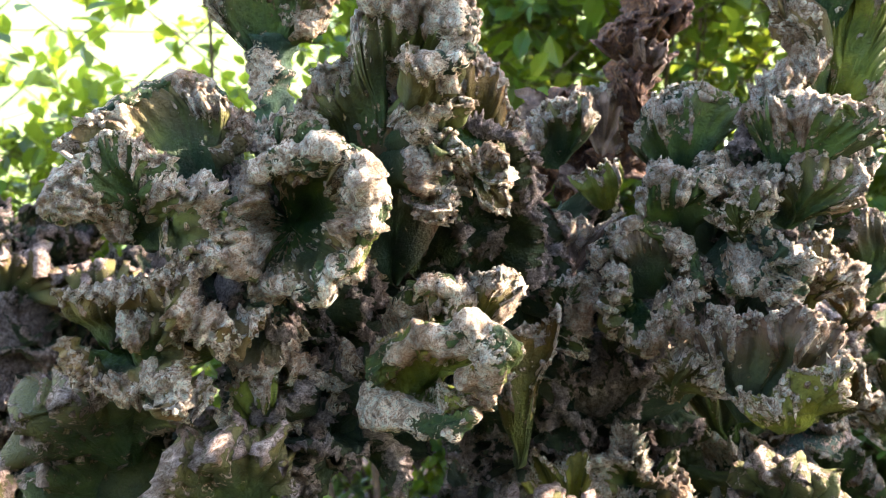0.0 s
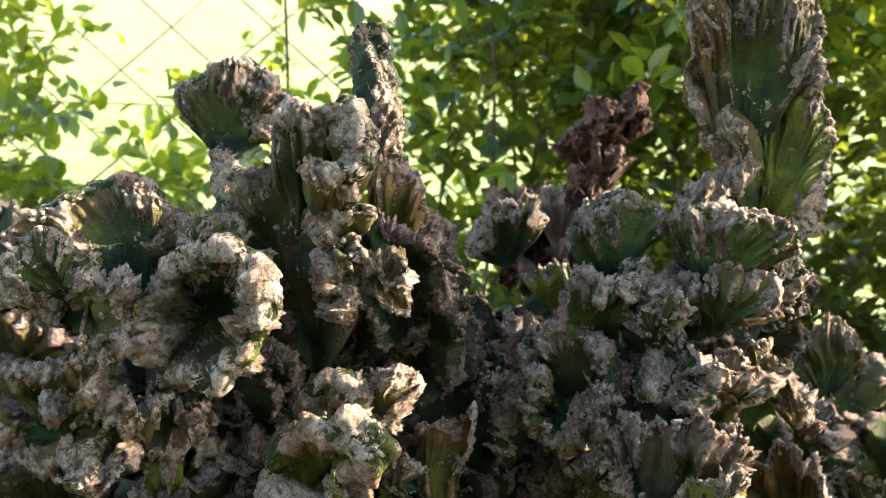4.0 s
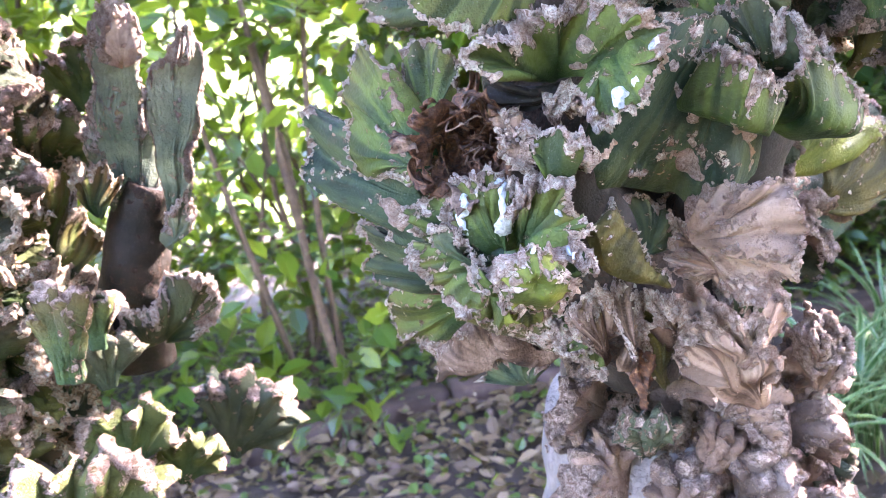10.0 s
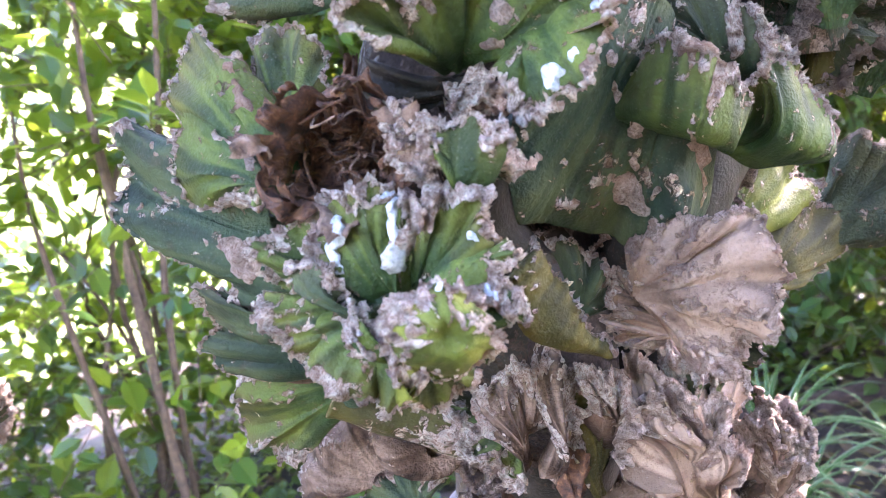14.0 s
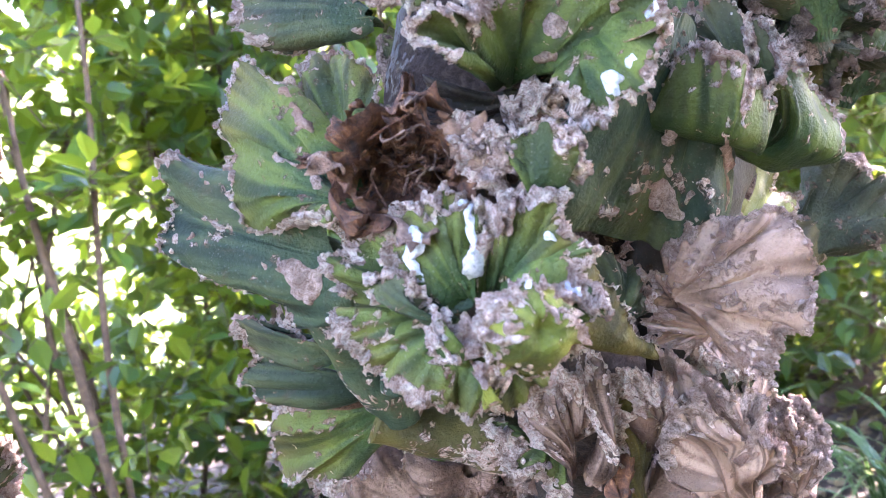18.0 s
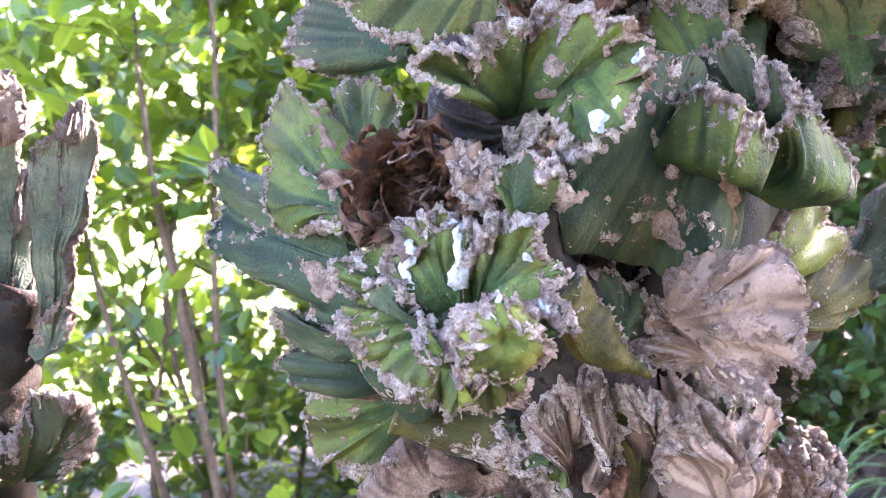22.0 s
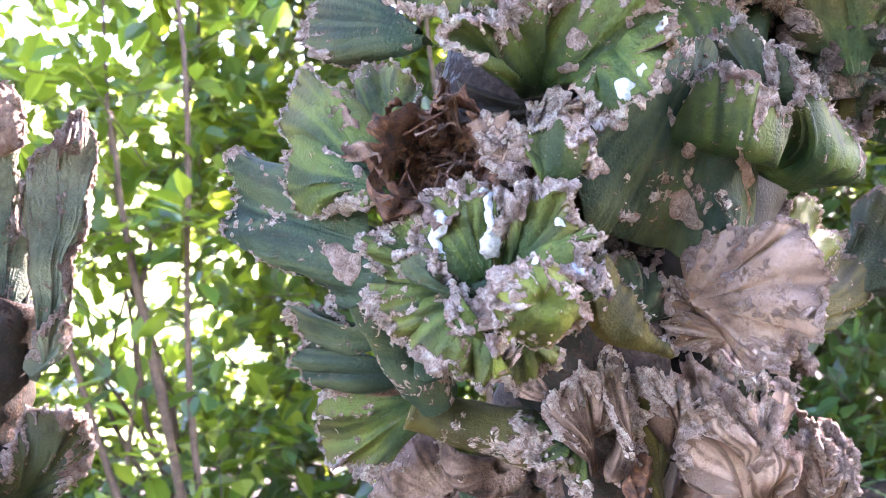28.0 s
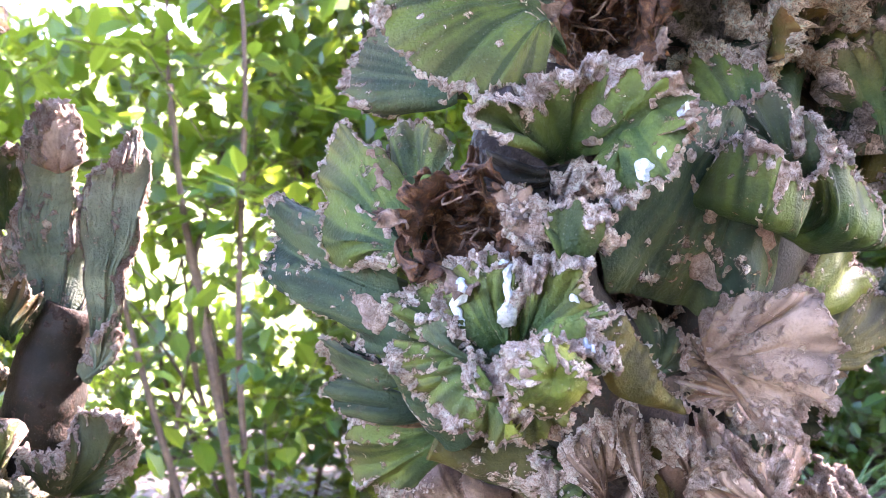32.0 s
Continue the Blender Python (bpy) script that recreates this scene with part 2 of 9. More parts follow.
C_OLIVE = crest_material("crown_olive_skin", (0.015, 0.025, 0.006), (0.034, 0.046, 0.009), (0.078, 0.08, 0.014), (0.3, 0.1, 0.04), BLEACH_A, BLEACH_B, 0.0, **ROUGH)
C_DRY = crest_material("crown_dry_skin", (0.03, 0.018, 0.012), (0.11, 0.07, 0.05), (0.25, 0.175, 0.13), (0.25, 0.12, 0.06), BLEACH_A, BLEACH_B, 0.02, **ROUGH)


def plain_material(name, a, b, scale, rough, bump_d, detail=6.0, c=None, metal=0.0, coord="Object"):
    m, n, l, bsdf = material(name)
    t1 = noise_tex(n, l, scale, detail, 0.65, coord, 0.4)
    t2 = noise_tex(n, l, scale * 7, 4, 0.6, coord)
    col = ramp(n, l, t1.outputs[0], (0.32, a), (0.55, b), (0.75, c or b))
    col = mix(n, l, calc(n, l, "MULTIPLY", t2.outputs[0], 0.45), col, tuple(0.5 * v for v in a))
    l.new(col, bsdf.inputs["Base Color"])
    bsdf.inputs["Roughness"].default_value = rough
    bsdf.inputs["Metallic"].default_value = metal
    bump(n, l, bsdf, calc(n, l, "ADD", t1.outputs[0], calc(n, l, "MULTIPLY", t2.outputs[0], 0.4)), 0.8, bump_d)
    return m


M_DEAD = plain_material("dry_crest", (0.09, 0.05, 0.035), (0.36, 0.25, 0.2), 170, 0.85, 0.007, c=(0.58, 0.45, 0.38), detail=9.0)
M_ROT = plain_material("rotted_tissue", (0.012, 0.0045, 0.0025), (0.16, 0.062, 0.024), 230, 0.9, 0.009, c=(0.46, 0.23, 0.1), detail=10.0)
M_RUST = plain_material("dry_brown_tissue", (0.05, 0.028, 0.018), (0.22, 0.13, 0.085), 150, 0.9, 0.006, c=(0.42, 0.31, 0.24), detail=9.0)
M_BARK = plain_material("trunk_bark", (0.1, 0.085, 0.075), (0.27, 0.225, 0.205), 26, 0.9, 0.012, c=(0.4, 0.35, 0.325), detail=10.0)
M_BROWN = plain_material("dark_brown_bark", (0.03, 0.019, 0.012), (0.085, 0.057, 0.039), 60, 0.95, 0.008, c=(0.17, 0.122, 0.09))
M_STEM = crest_material("old_stem_skin", (0.03, 0.055, 0.045), (0.05, 0.085, 0.06), (0.1, 0.12, 0.07), (0.2, 0.15, 0.1), CORK_A, CORK_B, 0.0)
M_WHITE = plain_material("dried_latex", (0.2, 0.23, 0.22), (0.55, 0.56, 0.57), 420, 0.6, 0.002, c=(0.7, 0.71, 0.72), detail=8.0)
M_SOIL = plain_material("soil", (0.024, 0.016, 0.011), (0.058, 0.037, 0.025), 14, 0.95, 0.012, c=(0.1, 0.066, 0.046))
M_PLANK = plain_material("weathered_wood", (0.035, 0.018, 0.012), (0.08, 0.043, 0.03), 18, 0.85, 0.006, c=(0.13, 0.082, 0.06))
M_TWIG = plain_material("twig_bark", (0.055, 0.031, 0.017), (0.125, 0.073, 0.038), 60, 0.85, 0.002, c=(0.2, 0.128, 0.072))
M_WIRE = plain_material("rusty_wire", (0.05, 0.045, 0.04), (0.11, 0.095, 0.085), 90, 0.7, 0.0005, metal=0.3)


def leaf_material(name, a, b, c, gloss=0.3, through_light=0.55):
    m, n, l, bsdf = material(name)
    geo = n.new("ShaderNodeNewGeometry")
    col = ramp(n, l, geo.outputs["Random Per Island"], (0.0, a), (0.6, b), (1.0, c))
    t = noise_tex(n, l, 60, 3, 0.5)
    col = mix(n, l, calc(n, l, "MULTIPLY", t.outputs[0], 0.3), col, tuple(0.5 * v for v in a))
    l.new(col, bsdf.inputs["Base Color"])
    bsdf.inputs["Roughness"].default_value = gloss
    tr = n.new("ShaderNodeBsdfTranslucent")
    l.new(mix(n, l, 0.58, col, (0.46, 0.54, 0.03)), tr.inputs["Color"])
    sh = n.new("ShaderNodeMixShader")
    sh.inputs[0].default_value = through_light
    l.new(bsdf.outputs[0], sh.inputs[1])
    l.new(tr.outputs[0], sh.inputs[2])
    l.new(sh.outputs[0], n["Material Output"].inputs["Surface"])
    return m


M_LEAF = leaf_material("shrub_leaf", (0.014, 0.045, 0.009), (0.05, 0.125, 0.016), (0.24, 0.28, 0.025))
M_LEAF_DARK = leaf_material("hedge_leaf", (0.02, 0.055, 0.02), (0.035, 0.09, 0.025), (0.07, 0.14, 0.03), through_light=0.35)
M_LITTER = leaf_material("fallen_leaf", (0.06, 0.032, 0.018), (0.14, 0.08, 0.042), (0.25, 0.17, 0.1), 0.7, 0.15)
M_COVER = leaf_material("ground_cover_leaf", (0.018, 0.05, 0.012), (0.035, 0.085, 0.018), (0.07, 0.125, 0.025), 0.4, 0.4)


def blade_material():
    m, n, l, bsdf = material("striped_blade")
    at = n.new("ShaderNodeAttribute")
    at.attribute_name = "across"
    col = ramp(n, l, at.outputs["Fac"], (0.0, (0.27, 0.32, 0.15)), (0.2, (0.24, 0.29, 0.13)), (0.34, (0.035, 0.095, 0.018)), (1.0, (0.045, 0.115, 0.02)))
    t = noise_tex(n, l, 50, 3)
    col = mix(n, l, calc(n, l, "MULTIPLY", t.outputs[0], 0.3), col, (0.05, 0.1, 0.02))
    l.new(col, bsdf.inputs["Base Color"])
    bsdf.inputs["Roughness"].default_value = 0.4
    tr = n.new("ShaderNodeBsdfTranslucent")
    l.new(col, tr.inputs["Color"])
    sh = n.new("ShaderNodeMixShader")
    sh.inputs[0].default_value = 0.35
    l.new(bsdf.outputs[0], sh.inputs[1])
    l.new(tr.outputs[0], sh.inputs[2])
    l.new(sh.outputs[0], n["Material Output"].inputs["Surface"])
    return m


M_BLADE = blade_material()


def pebble_material():
    m, n, l, bsdf = material("pebble_stone")
    info = n.new("ShaderNodeObjectInfo")
    geo = n.new("ShaderNodeNewGeometry")
    r = calc(n, l, "FRACT", calc(n, l, "ADD", info.outputs["Random"], geo.outputs["Random Per Island"]))
    col = ramp(n, l, r, (0.0, (0.05, 0.028, 0.018)), (0.35, (0.13, 0.075, 0.048)), (0.7, (0.2, 0.13, 0.095)), (1.0, (0.085, 0.06, 0.05)))
    t = noise_tex(n, l, 90, 5)
    l.new(mix(n, l, calc(n, l, "MULTIPLY", t.outputs[0], 0.5), col, (0.12, 0.08, 0.06)), bsdf.inputs["Base Color"])
    bsdf.inputs["Roughness"].default_value = 0.75
    bump(n, l, bsdf, t.outputs[0], 0.5, 0.002)
    return m


M_PEBBLE = pebble_material()


def lawn_material():
    m, n, l, bsdf = material("lawn_grass")
    t1, t2 = noise_tex(n, l, 0.7, 4), noise_tex(n, l, 25, 6, 0.7)
    col = ramp(n, l, t1.outputs[0], (0.35, (0.16, 0.24, 0.05)), (0.65, (0.32, 0.36, 0.1)))
    l.new(mix(n, l, calc(n, l, "MULTIPLY", t2.outputs[0], 0.6), col, (0.1, 0.16, 0.03)), bsdf.inputs["Base Color"])
    bsdf.inputs["Roughness"].default_value = 0.9
    bump(n, l, bsdf, t2.outputs[0], 0.8, 0.02)
    return m


M_LAWN = lawn_material()


# ---- mesh helpers ----
def mesh_of(name, verts, faces, mat, smooth=True, **attrs):
    me = bpy.data.meshes.new(name)
    me.from_pydata(np.asarray(verts).tolist() if isinstance(verts, np.ndarray) else verts, [], faces.tolist() if isinstance(faces, np.ndarray) else faces)
    me.materials.append(mat)
    for key, vals in attrs.items():
        me.attributes.new(key, "FLOAT", "POINT").data.foreach_set("value", np.asarray(vals, np.float32))
    me.polygons.foreach_set("use_smooth", [smooth] * len(me.polygons))
    return me


def part(name, me, parent, m=None, label=""):
    ob = new(name, me)
    ob.parent = parent
    if m is not None:
        ob.matrix_basis = m
    return tagged(ob, label) if label else ob


def thing(name, label, category, at=(0, 0, 0), kind="", group=""):
    ob = new(name)
    ob.location = at
    ob.empty_display_size = 0.05
    return tagged(ob, label, category, group, kind)


def waves_field(seed, freq, octaves=2, per=7):
    """A cheap smooth random field: sums of sines."""
    r = np.random.default_rng(seed)
    ks, ph, am = [], [], []
    for o in range(octaves):
        d = r.normal(size=(per, 3))
        d /= np.linalg.norm(d, axis=1)[:, None]
        ks.append(d * freq * 2 ** o * r.uniform(0.7, 1.3, (per, 1)))
        ph.append(r.uniform(0, 6.28, per))
        am.append(np.full(per, 0.6 ** o / per ** 0.5))
    ks, ph, am = np.concatenate(ks), np.concatenate(ph), np.concatenate(am)
    return lambda p: (np.sin(p @ ks.T + ph) * am).sum(-1)


def grid_faces(nu, nv, closed_u=False):
    i, j = np.meshgrid(np.arange(nu - (0 if closed_u else 1)), np.arange(nv - 1), indexing="ij")
    a = (i * nv + j).ravel()
    b = (((i + 1) % nu) * nv + j).ravel()
    return np.stack([a, b, b + 1, a + 1], 1)


def crest_mesh(R, spread, waves, amp, mat, seed, thick=0.17, detail=1.0, neck=0.22, teeth=1.0, rough=1.0, stripes=1.0, margin=1.0):
    """A fan of fused growing points: thick at its neck, pleated flanks, a wavy corky margin. Neck at the origin, grows along +z, faces y."""
    r = np.random.default_rng(seed)
    half = radians(spread) / 2
    nu = int(min(230, max(30, (R * spread / 57 * (800 + 900 * amp) + waves * 10) * detail)))
    nv = int(max(11, min(42, R * 2 * 330 * detail)))
    u = np.linspace(-1, 1, nu)[:, None]
    v = np.linspace(-1, 1, nv)[None, :]
    rr = 1 - np.abs(v) ** 1.5                        # 0 at the neck, 1 at the margin
    side = np.sign(v)
    ph = r.uniform(0, 6.28)
    jit = sum(r.uniform(-1, 1) * np.sin(u * k * 3.14 + r.uniform(0, 6.28)) for k in (1, 2, 3)) * 0.35
    phase = waves * 3.1416 * u + ph + jit * 1.5
    g = rr ** 2.8
    pk = max(1.6, 3.6 / max(1.0, waves) ** 0.5)
    pleat_phase = phase * pk * 0.8 + 1.2 * jit
    lobes = 1 + 0.10 * np.sin(waves * 0.5 * 3.14 * u + r.uniform(0, 6.28)) + 0.06 * np.sin(pleat_phase) * g - 0.5 * np.abs(u) ** 5
    nt = max(4, int(R * half * 2 / 0.008))
    tooth = np.maximum(0, np.sin(u * nt * 3.1416 + jit * 5)) ** 4 * (0.0042 + 0.0022 * np.sin(u * nt * 1.3 + ph)) * teeth * rr ** 9
    fi = half * u * (neck + (1 - neck) * rr ** 0.6) + amp * 0.9 / max(1.0, waves * 0.5) * np.sin(2 * phase) * g * min(1.0, half)
    rad = R * rr * lobes + tooth
    x, z = rad * np.sin(fi), rad * np.cos(fi)
    x = x + u * R * 0.16 * (1 - rr)
    bend = r.uniform(-0.35, 0.35)
    y = amp * R * g * (np.sin(phase) + 0.3 * np.sin(phase * 0.5 + 1)) + bend * R * rr ** 2 * 0.5
    y = y + min(0.07, 0.16 * amp + 0.025) * R * rr ** 2 * np.sin(pleat_phase)
    pleat = 0.08 * np.sin(pleat_phase * 1.5 + 0.7) * rr ** 2
    h = (R * thick * (0.36 + 0.64 * (1 - rr) ** 0.8) + 0.0024) * (1 + pleat) * np.sqrt(np.clip(1 - rr ** 9, 0, 1)) * np.sqrt(1 - 0.97 * np.abs(u) ** 6)
    # the direction across the sheet, turned with the waves
    slope = amp * np.cos(phase) * g * waves * 3.14 / max(0.5, half)
    ny = 1 / np.sqrt(1 + slope ** 2)
    nx = -slope * ny
    P = np.stack(np.broadcast_arrays(x + side * h * nx * np.cos(fi), y + side * h * ny, z - side * h * nx * np.sin(fi)), -1)
    flat = P.reshape(-1, 3)
    f1, f2, f3 = waves_field(seed + 1, 560, 2), waves_field(seed + 2, 1600, 2), waves_field(seed + 3, 110, 2)
    d1, d2, d3 = (f(flat).reshape(nu, nv) for f in (f1, f2, f3))
    ribs = sum(r.uniform(0.5, 1) * np.sin(u * k + r.uniform(0, 6.28)) for k in (waves * 5.0, waves * 9.0, 17.0, 29.0)) / 2.2
    stripe = np.clip(ribs - 0.55, 0, 1) * 1.2 * stripes * np.clip((rr - 0.25) / 0.4, 0, 1)
    cork = np.clip(0.05 + 0.62 * np.clip((rr - 1 + 0.25 * margin) / (0.22 * margin), 0, 1) + stripe + 0.2 * d3 + 0.1 * d1, 0, 1)
    lift = rough * ((0.0017 * d1 + 0.0020 * d2 + 0.0010) * (0.12 + cork) + 0.0012 * d3)
    P[..., 0] += lift * side * nx
    P[..., 1] += lift * side * ny
    P[..., 2] += lift * 0.3 * rr
    # end folds close the sheet
    faces = grid_faces(nu, nv)
    cap = [[i * nv + j for j in range(nv)] for i in (0, nu - 1)]
    return mesh_of("crest", P.reshape(-1, 3), faces.tolist() + [cap[0], cap[1][::-1]], mat, cork=cork.ravel(), rim=(np.ones((nu, 1)) * rr).ravel())


def basis(at, axis, normal):
    z = Vector(axis).normalized()
    y = Vector(normal)
    y = (y - z * y.dot(z)).normalized()
    x = y.cross(z)
    m = Matrix((x, y, z)).transposed().to_4x4()
    m.translation = at
    return m


def crest(plant, at, axis, normal, R, spread, waves, amp, mat, seed, name="crest", label="", **kw):
    return part(name, crest_mesh(R, spread, waves, amp, mat, seed, **kw), plant, basis(at, axis, normal), label)


def spline(points, n):
    """A smooth line through a few points, n samples."""
    P = np.array(points, float)
    if len(P) == 1:
        return np.repeat(P, n, 0)
    P = np.concatenate([[2 * P[0] - P[1]], P, [2 * P[-1] - P[-2]]])
    k = len(P) - 3
    t = np.linspace(0, k - 1e-6, n)
    i = t.astype(int)
    s = (t - i)[:, None]
    a, b, c, d = P[i], P[i + 1], P[i + 2], P[i + 3]
    return 0.5 * (2 * b + (c - a) * s + (2 * a - 5 * b + 4 * c - d) * s ** 2 + (3 * b - a - 3 * c + d) * s ** 3)


def knob_shapes():
    """Crumbs of bark: low lumps and short blunt thorns."""
    r = np.random.default_rng(77)
    shapes = []
    for i in range(8):
        bm = bmesh.new()
        bmesh.ops.create_icosphere(bm, subdivisions=1, radius=1)
        V = np.array([v.co[:] for v in bm.verts])
        F = [[v.index for v in f.verts] for f in bm.faces]
        bm.free()
        V *= 1 + r.normal(size=(len(V), 1)) * 0.16
        if i >= 5:                                    # thorn
            V[:, 2] = np.where(V[:, 2] > 0, V[:, 2] * 2.1, V[:, 2])
            V[:, :2] *= np.clip(1.0 - 0.38 * np.clip(V[:, 2:], 0, 2), 0.22, 1)
        shapes.append((V, np.array(F)))
    return shapes


KNOBS = knob_shapes()


def frond_mesh(base, rim, mat, seed, pleats=3, depth=0.003, crust=0.005, bulge=0.006, curl=0.0, thick=0.004, scallop=0.0015, knobs=0.35, ridge=0.0, neck=0.12, size=0.0009, rough=1.0, crumple=0.0016, stain=1.0, lip=0.0, solid=0.78, flute=0.0, tone=1.0, lines=1.0):
    """A fold of crested stem: a thick fleshy sheet lofted from its neck to a winding margin, pleated, with a crumbly corky edge."""
    r = np.random.default_rng(seed)
    rough_len = np.linalg.norm(np.diff(spline(rim, 60), axis=0), axis=1).sum()
    nu = int(np.clip(rough_len / 0.0009, 36, 220))
    half = 20
    m = spline(rim, nu)
    b = spline(base, nu)
    b = b + (m - m.mean(0)) * neck
    u = np.linspace(0, 1, nu)
    span = np.linalg.norm(m - b, axis=1)
    out = (m - b) / span[:, None]
    wob = sum(r.uniform(0.4, 1) * np.sin(u * 6.283 * k + r.uniform(0, 6.283)) for k in (1.3, 2.4, 3.7)) / 2
    ph = 6.283 * pleats * u + wob * 1.1 + r.uniform(0, 6.283)
    m = m + out * (scallop * np.cos(ph) + 0.5 * scallop * np.sin(2.7 * ph + 1))[:, None]
    w = np.linspace(-1, 1, 2 * half + 1)
    v = 1 - np.abs(w) ** 1.6
    side = np.sign(w)
    side[half] = 0
    C = b[:, None] * (1 - v[None, :, None]) + m[:, None] * v[None, :, None]
    du, dv = np.gradient(m, axis=0), out
    n0 = np.cross(du, dv)
    n0 /= np.linalg.norm(n0, axis=1)[:, None] + 1e-9
    if n0[:, 1].mean() > 0:
        n0 = -n0
    # smooth the normals along the margin so that sharp turns do not fold
    ker = np.hanning(max(7, nu // 5) | 1)
    ker /= ker.sum()
    pad = len(ker) // 2
    n0 = np.stack([np.convolve(np.pad(n0[:, c], pad, mode="edge"), ker, "valid") for c in range(3)], 1)
    n0 /= np.linalg.norm(n0, axis=1)[:, None] + 1e-9
    V = v[None, :]
    pleat = np.sin(ph)[:, None] * V ** 2.0
    off = bulge * np.sin(3.1416 * V ** 0.85) + curl * V ** 4 + depth * pleat + 0.16 * depth * np.sin(2.1 * ph + 0.8)[:, None] * V ** 4
    h = thick * (0.42 + 0.58 * (1 - V) ** 0.7) * np.sqrt(np.clip(1 - V ** 8, 0, 1)) * np.sqrt(np.clip(1 - 0.9 * np.abs(2 * u - 1) ** 10, 0, 1))[:, None]
    run = np.concatenate([[0], np.cumsum(np.linalg.norm(np.diff(m, axis=0), axis=1))])
    groove = np.sin(6.283 * run / 0.0075 + 2.2 * wob) + 0.5 * np.sin(6.283 * run / 0.0118 + 1.0)
    m_out = out * (flute * groove)[:, None]
    C = C + m_out[:, None] * (V ** 8)[..., None]
    h = h + lip * (1 + 0.3 * groove[:, None] * (flute > 0)) * np.exp(-((V - 0.84) / 0.14) ** 2) * np.sqrt(np.clip(1 - V ** 10, 0, 1))
    if neck < 0.02 and len(base) == 1:
        h = h * np.clip(V / 0.2, 0, 1)               # closes a dome at its middle
    warp = np.stack([waves_field(seed + 20 + c, 95, 2)(C.reshape(-1, 3)).reshape(off.shape) for c in range(3)], -1)
    C = C + crumple * warp * (0.25 + 0.75 * V)[..., None]
    P = C + n0[:, None] * (off + side[None] * -h)[..., None]
    flat = P.reshape(-1, 3)
    d1, d2, d3 = (waves_field(seed + k, f, 2)(flat).reshape(P.shape[:2]) for k, f in ((1, 560), (2, 1500), (3, 130)))
    dist = (1 - V) * span[:, None]
    finger = waves_field(seed + 9, 900, 2)(m)[:, None]
    wide = crust * np.clip(1 + 0.45 * wob[:, None] + 0.6 * d3 + 0.35 * d1 + 0.8 * finger, 0.15, 3)
    cork = 0.04 + stain * 0.16 * np.clip(d3 + 0.5 * d1, -0.2, 2) + solid * np.clip((1.35 * wide - dist) / (0.9 * np.maximum(wide, 1e-4)), 0, 1) * (crust > 0)
    cork = cork + ridge * np.clip(np.sin(ph)[:, None] - 0.55 + 0.3 * d3, 0, 1) * 2.0 * np.clip((V - 0.25) * 2, 0, 1)
    cork = np.clip(cork, 0, 1)
    lift = rough * ((0.0009 * d1 + 0.0015 * d2 + 0.0008) * (0.04 + cork) + 0.0007 * d3)
    P = P + n0[:, None] * (side[None] * -lift)[..., None] + out[:, None] * (lift * 0.5 * V ** 6)[..., None]
    verts, faces = [P.reshape(-1, 3)], grid_faces(nu, 2 * half + 1).tolist()
    nv = 2 * half + 1
    faces += [[j for j in range(nv)], [(nu - 1) * nv + j for j in range(nv)][::-1]]
    att = [cork.ravel()]
    rimv = [tone * np.broadcast_to(V, cork.shape).ravel()]
    streak = sum(r.uniform(0.4, 1) * np.sin(u * k * (1 + rough_len * 8) + r.uniform(0, 6.28)) for k in (9, 16, 27, 44)) / 1.6
    veins = [(lines * streak[:, None] * np.clip(V * 1.6, 0, 1) + 0.35 * d3).ravel()]
    count = int(rough_len * 1000 * knobs * 2.8)
    base_i = nu * nv
    for k in range(count):
        i = r.integers(2, nu - 2)
        near = r.random() ** 2.2
        j = int(np.clip(half + (r.choice((-1, 1)) * near * half * 0.85 * min(1.0, 2.2 * crust / span[i])), 0, nv - 1)) if crust else half
        at = P[i, j]
        dirn = out[i] * r.uniform(0.2, 1) + n0[i] * -side[j] * -1.0 * r.uniform(0, 0.9) + r.normal(size=3) * 0.35
        dirn /= np.linalg.norm(dirn)
        sh, fc = KNOBS[r.integers(8)]
        t1 = np.cross(dirn, (0.3, 0.5, 0.8))
        t1 /= np.linalg.norm(t1)
        R = np.stack([t1, np.cross(dirn, t1), dirn], 1)
        k2 = size * r.uniform(0.45, 1.5) * np.array([1, 1, r.uniform(0.6, 1.2)])
        verts.append(at + (sh * k2) @ R.T)
        faces += (fc + base_i).tolist()
        base_i += len(sh)
        att.append(np.full(len(sh), 0.07 + solid))
        rimv.append(np.ones(len(sh)))
        veins.append(np.zeros(len(sh)))
    return mesh_of("fold", np.concatenate(verts), faces, mat, cork=np.concatenate(att), rim=np.concatenate(rimv), vein=np.concatenate(veins))


def frond(plant, base, rim, mat, seed, name="crest_fold", label="", **kw):
    return part(name, frond_mesh(base, rim, mat, seed, **kw), plant, None, label)


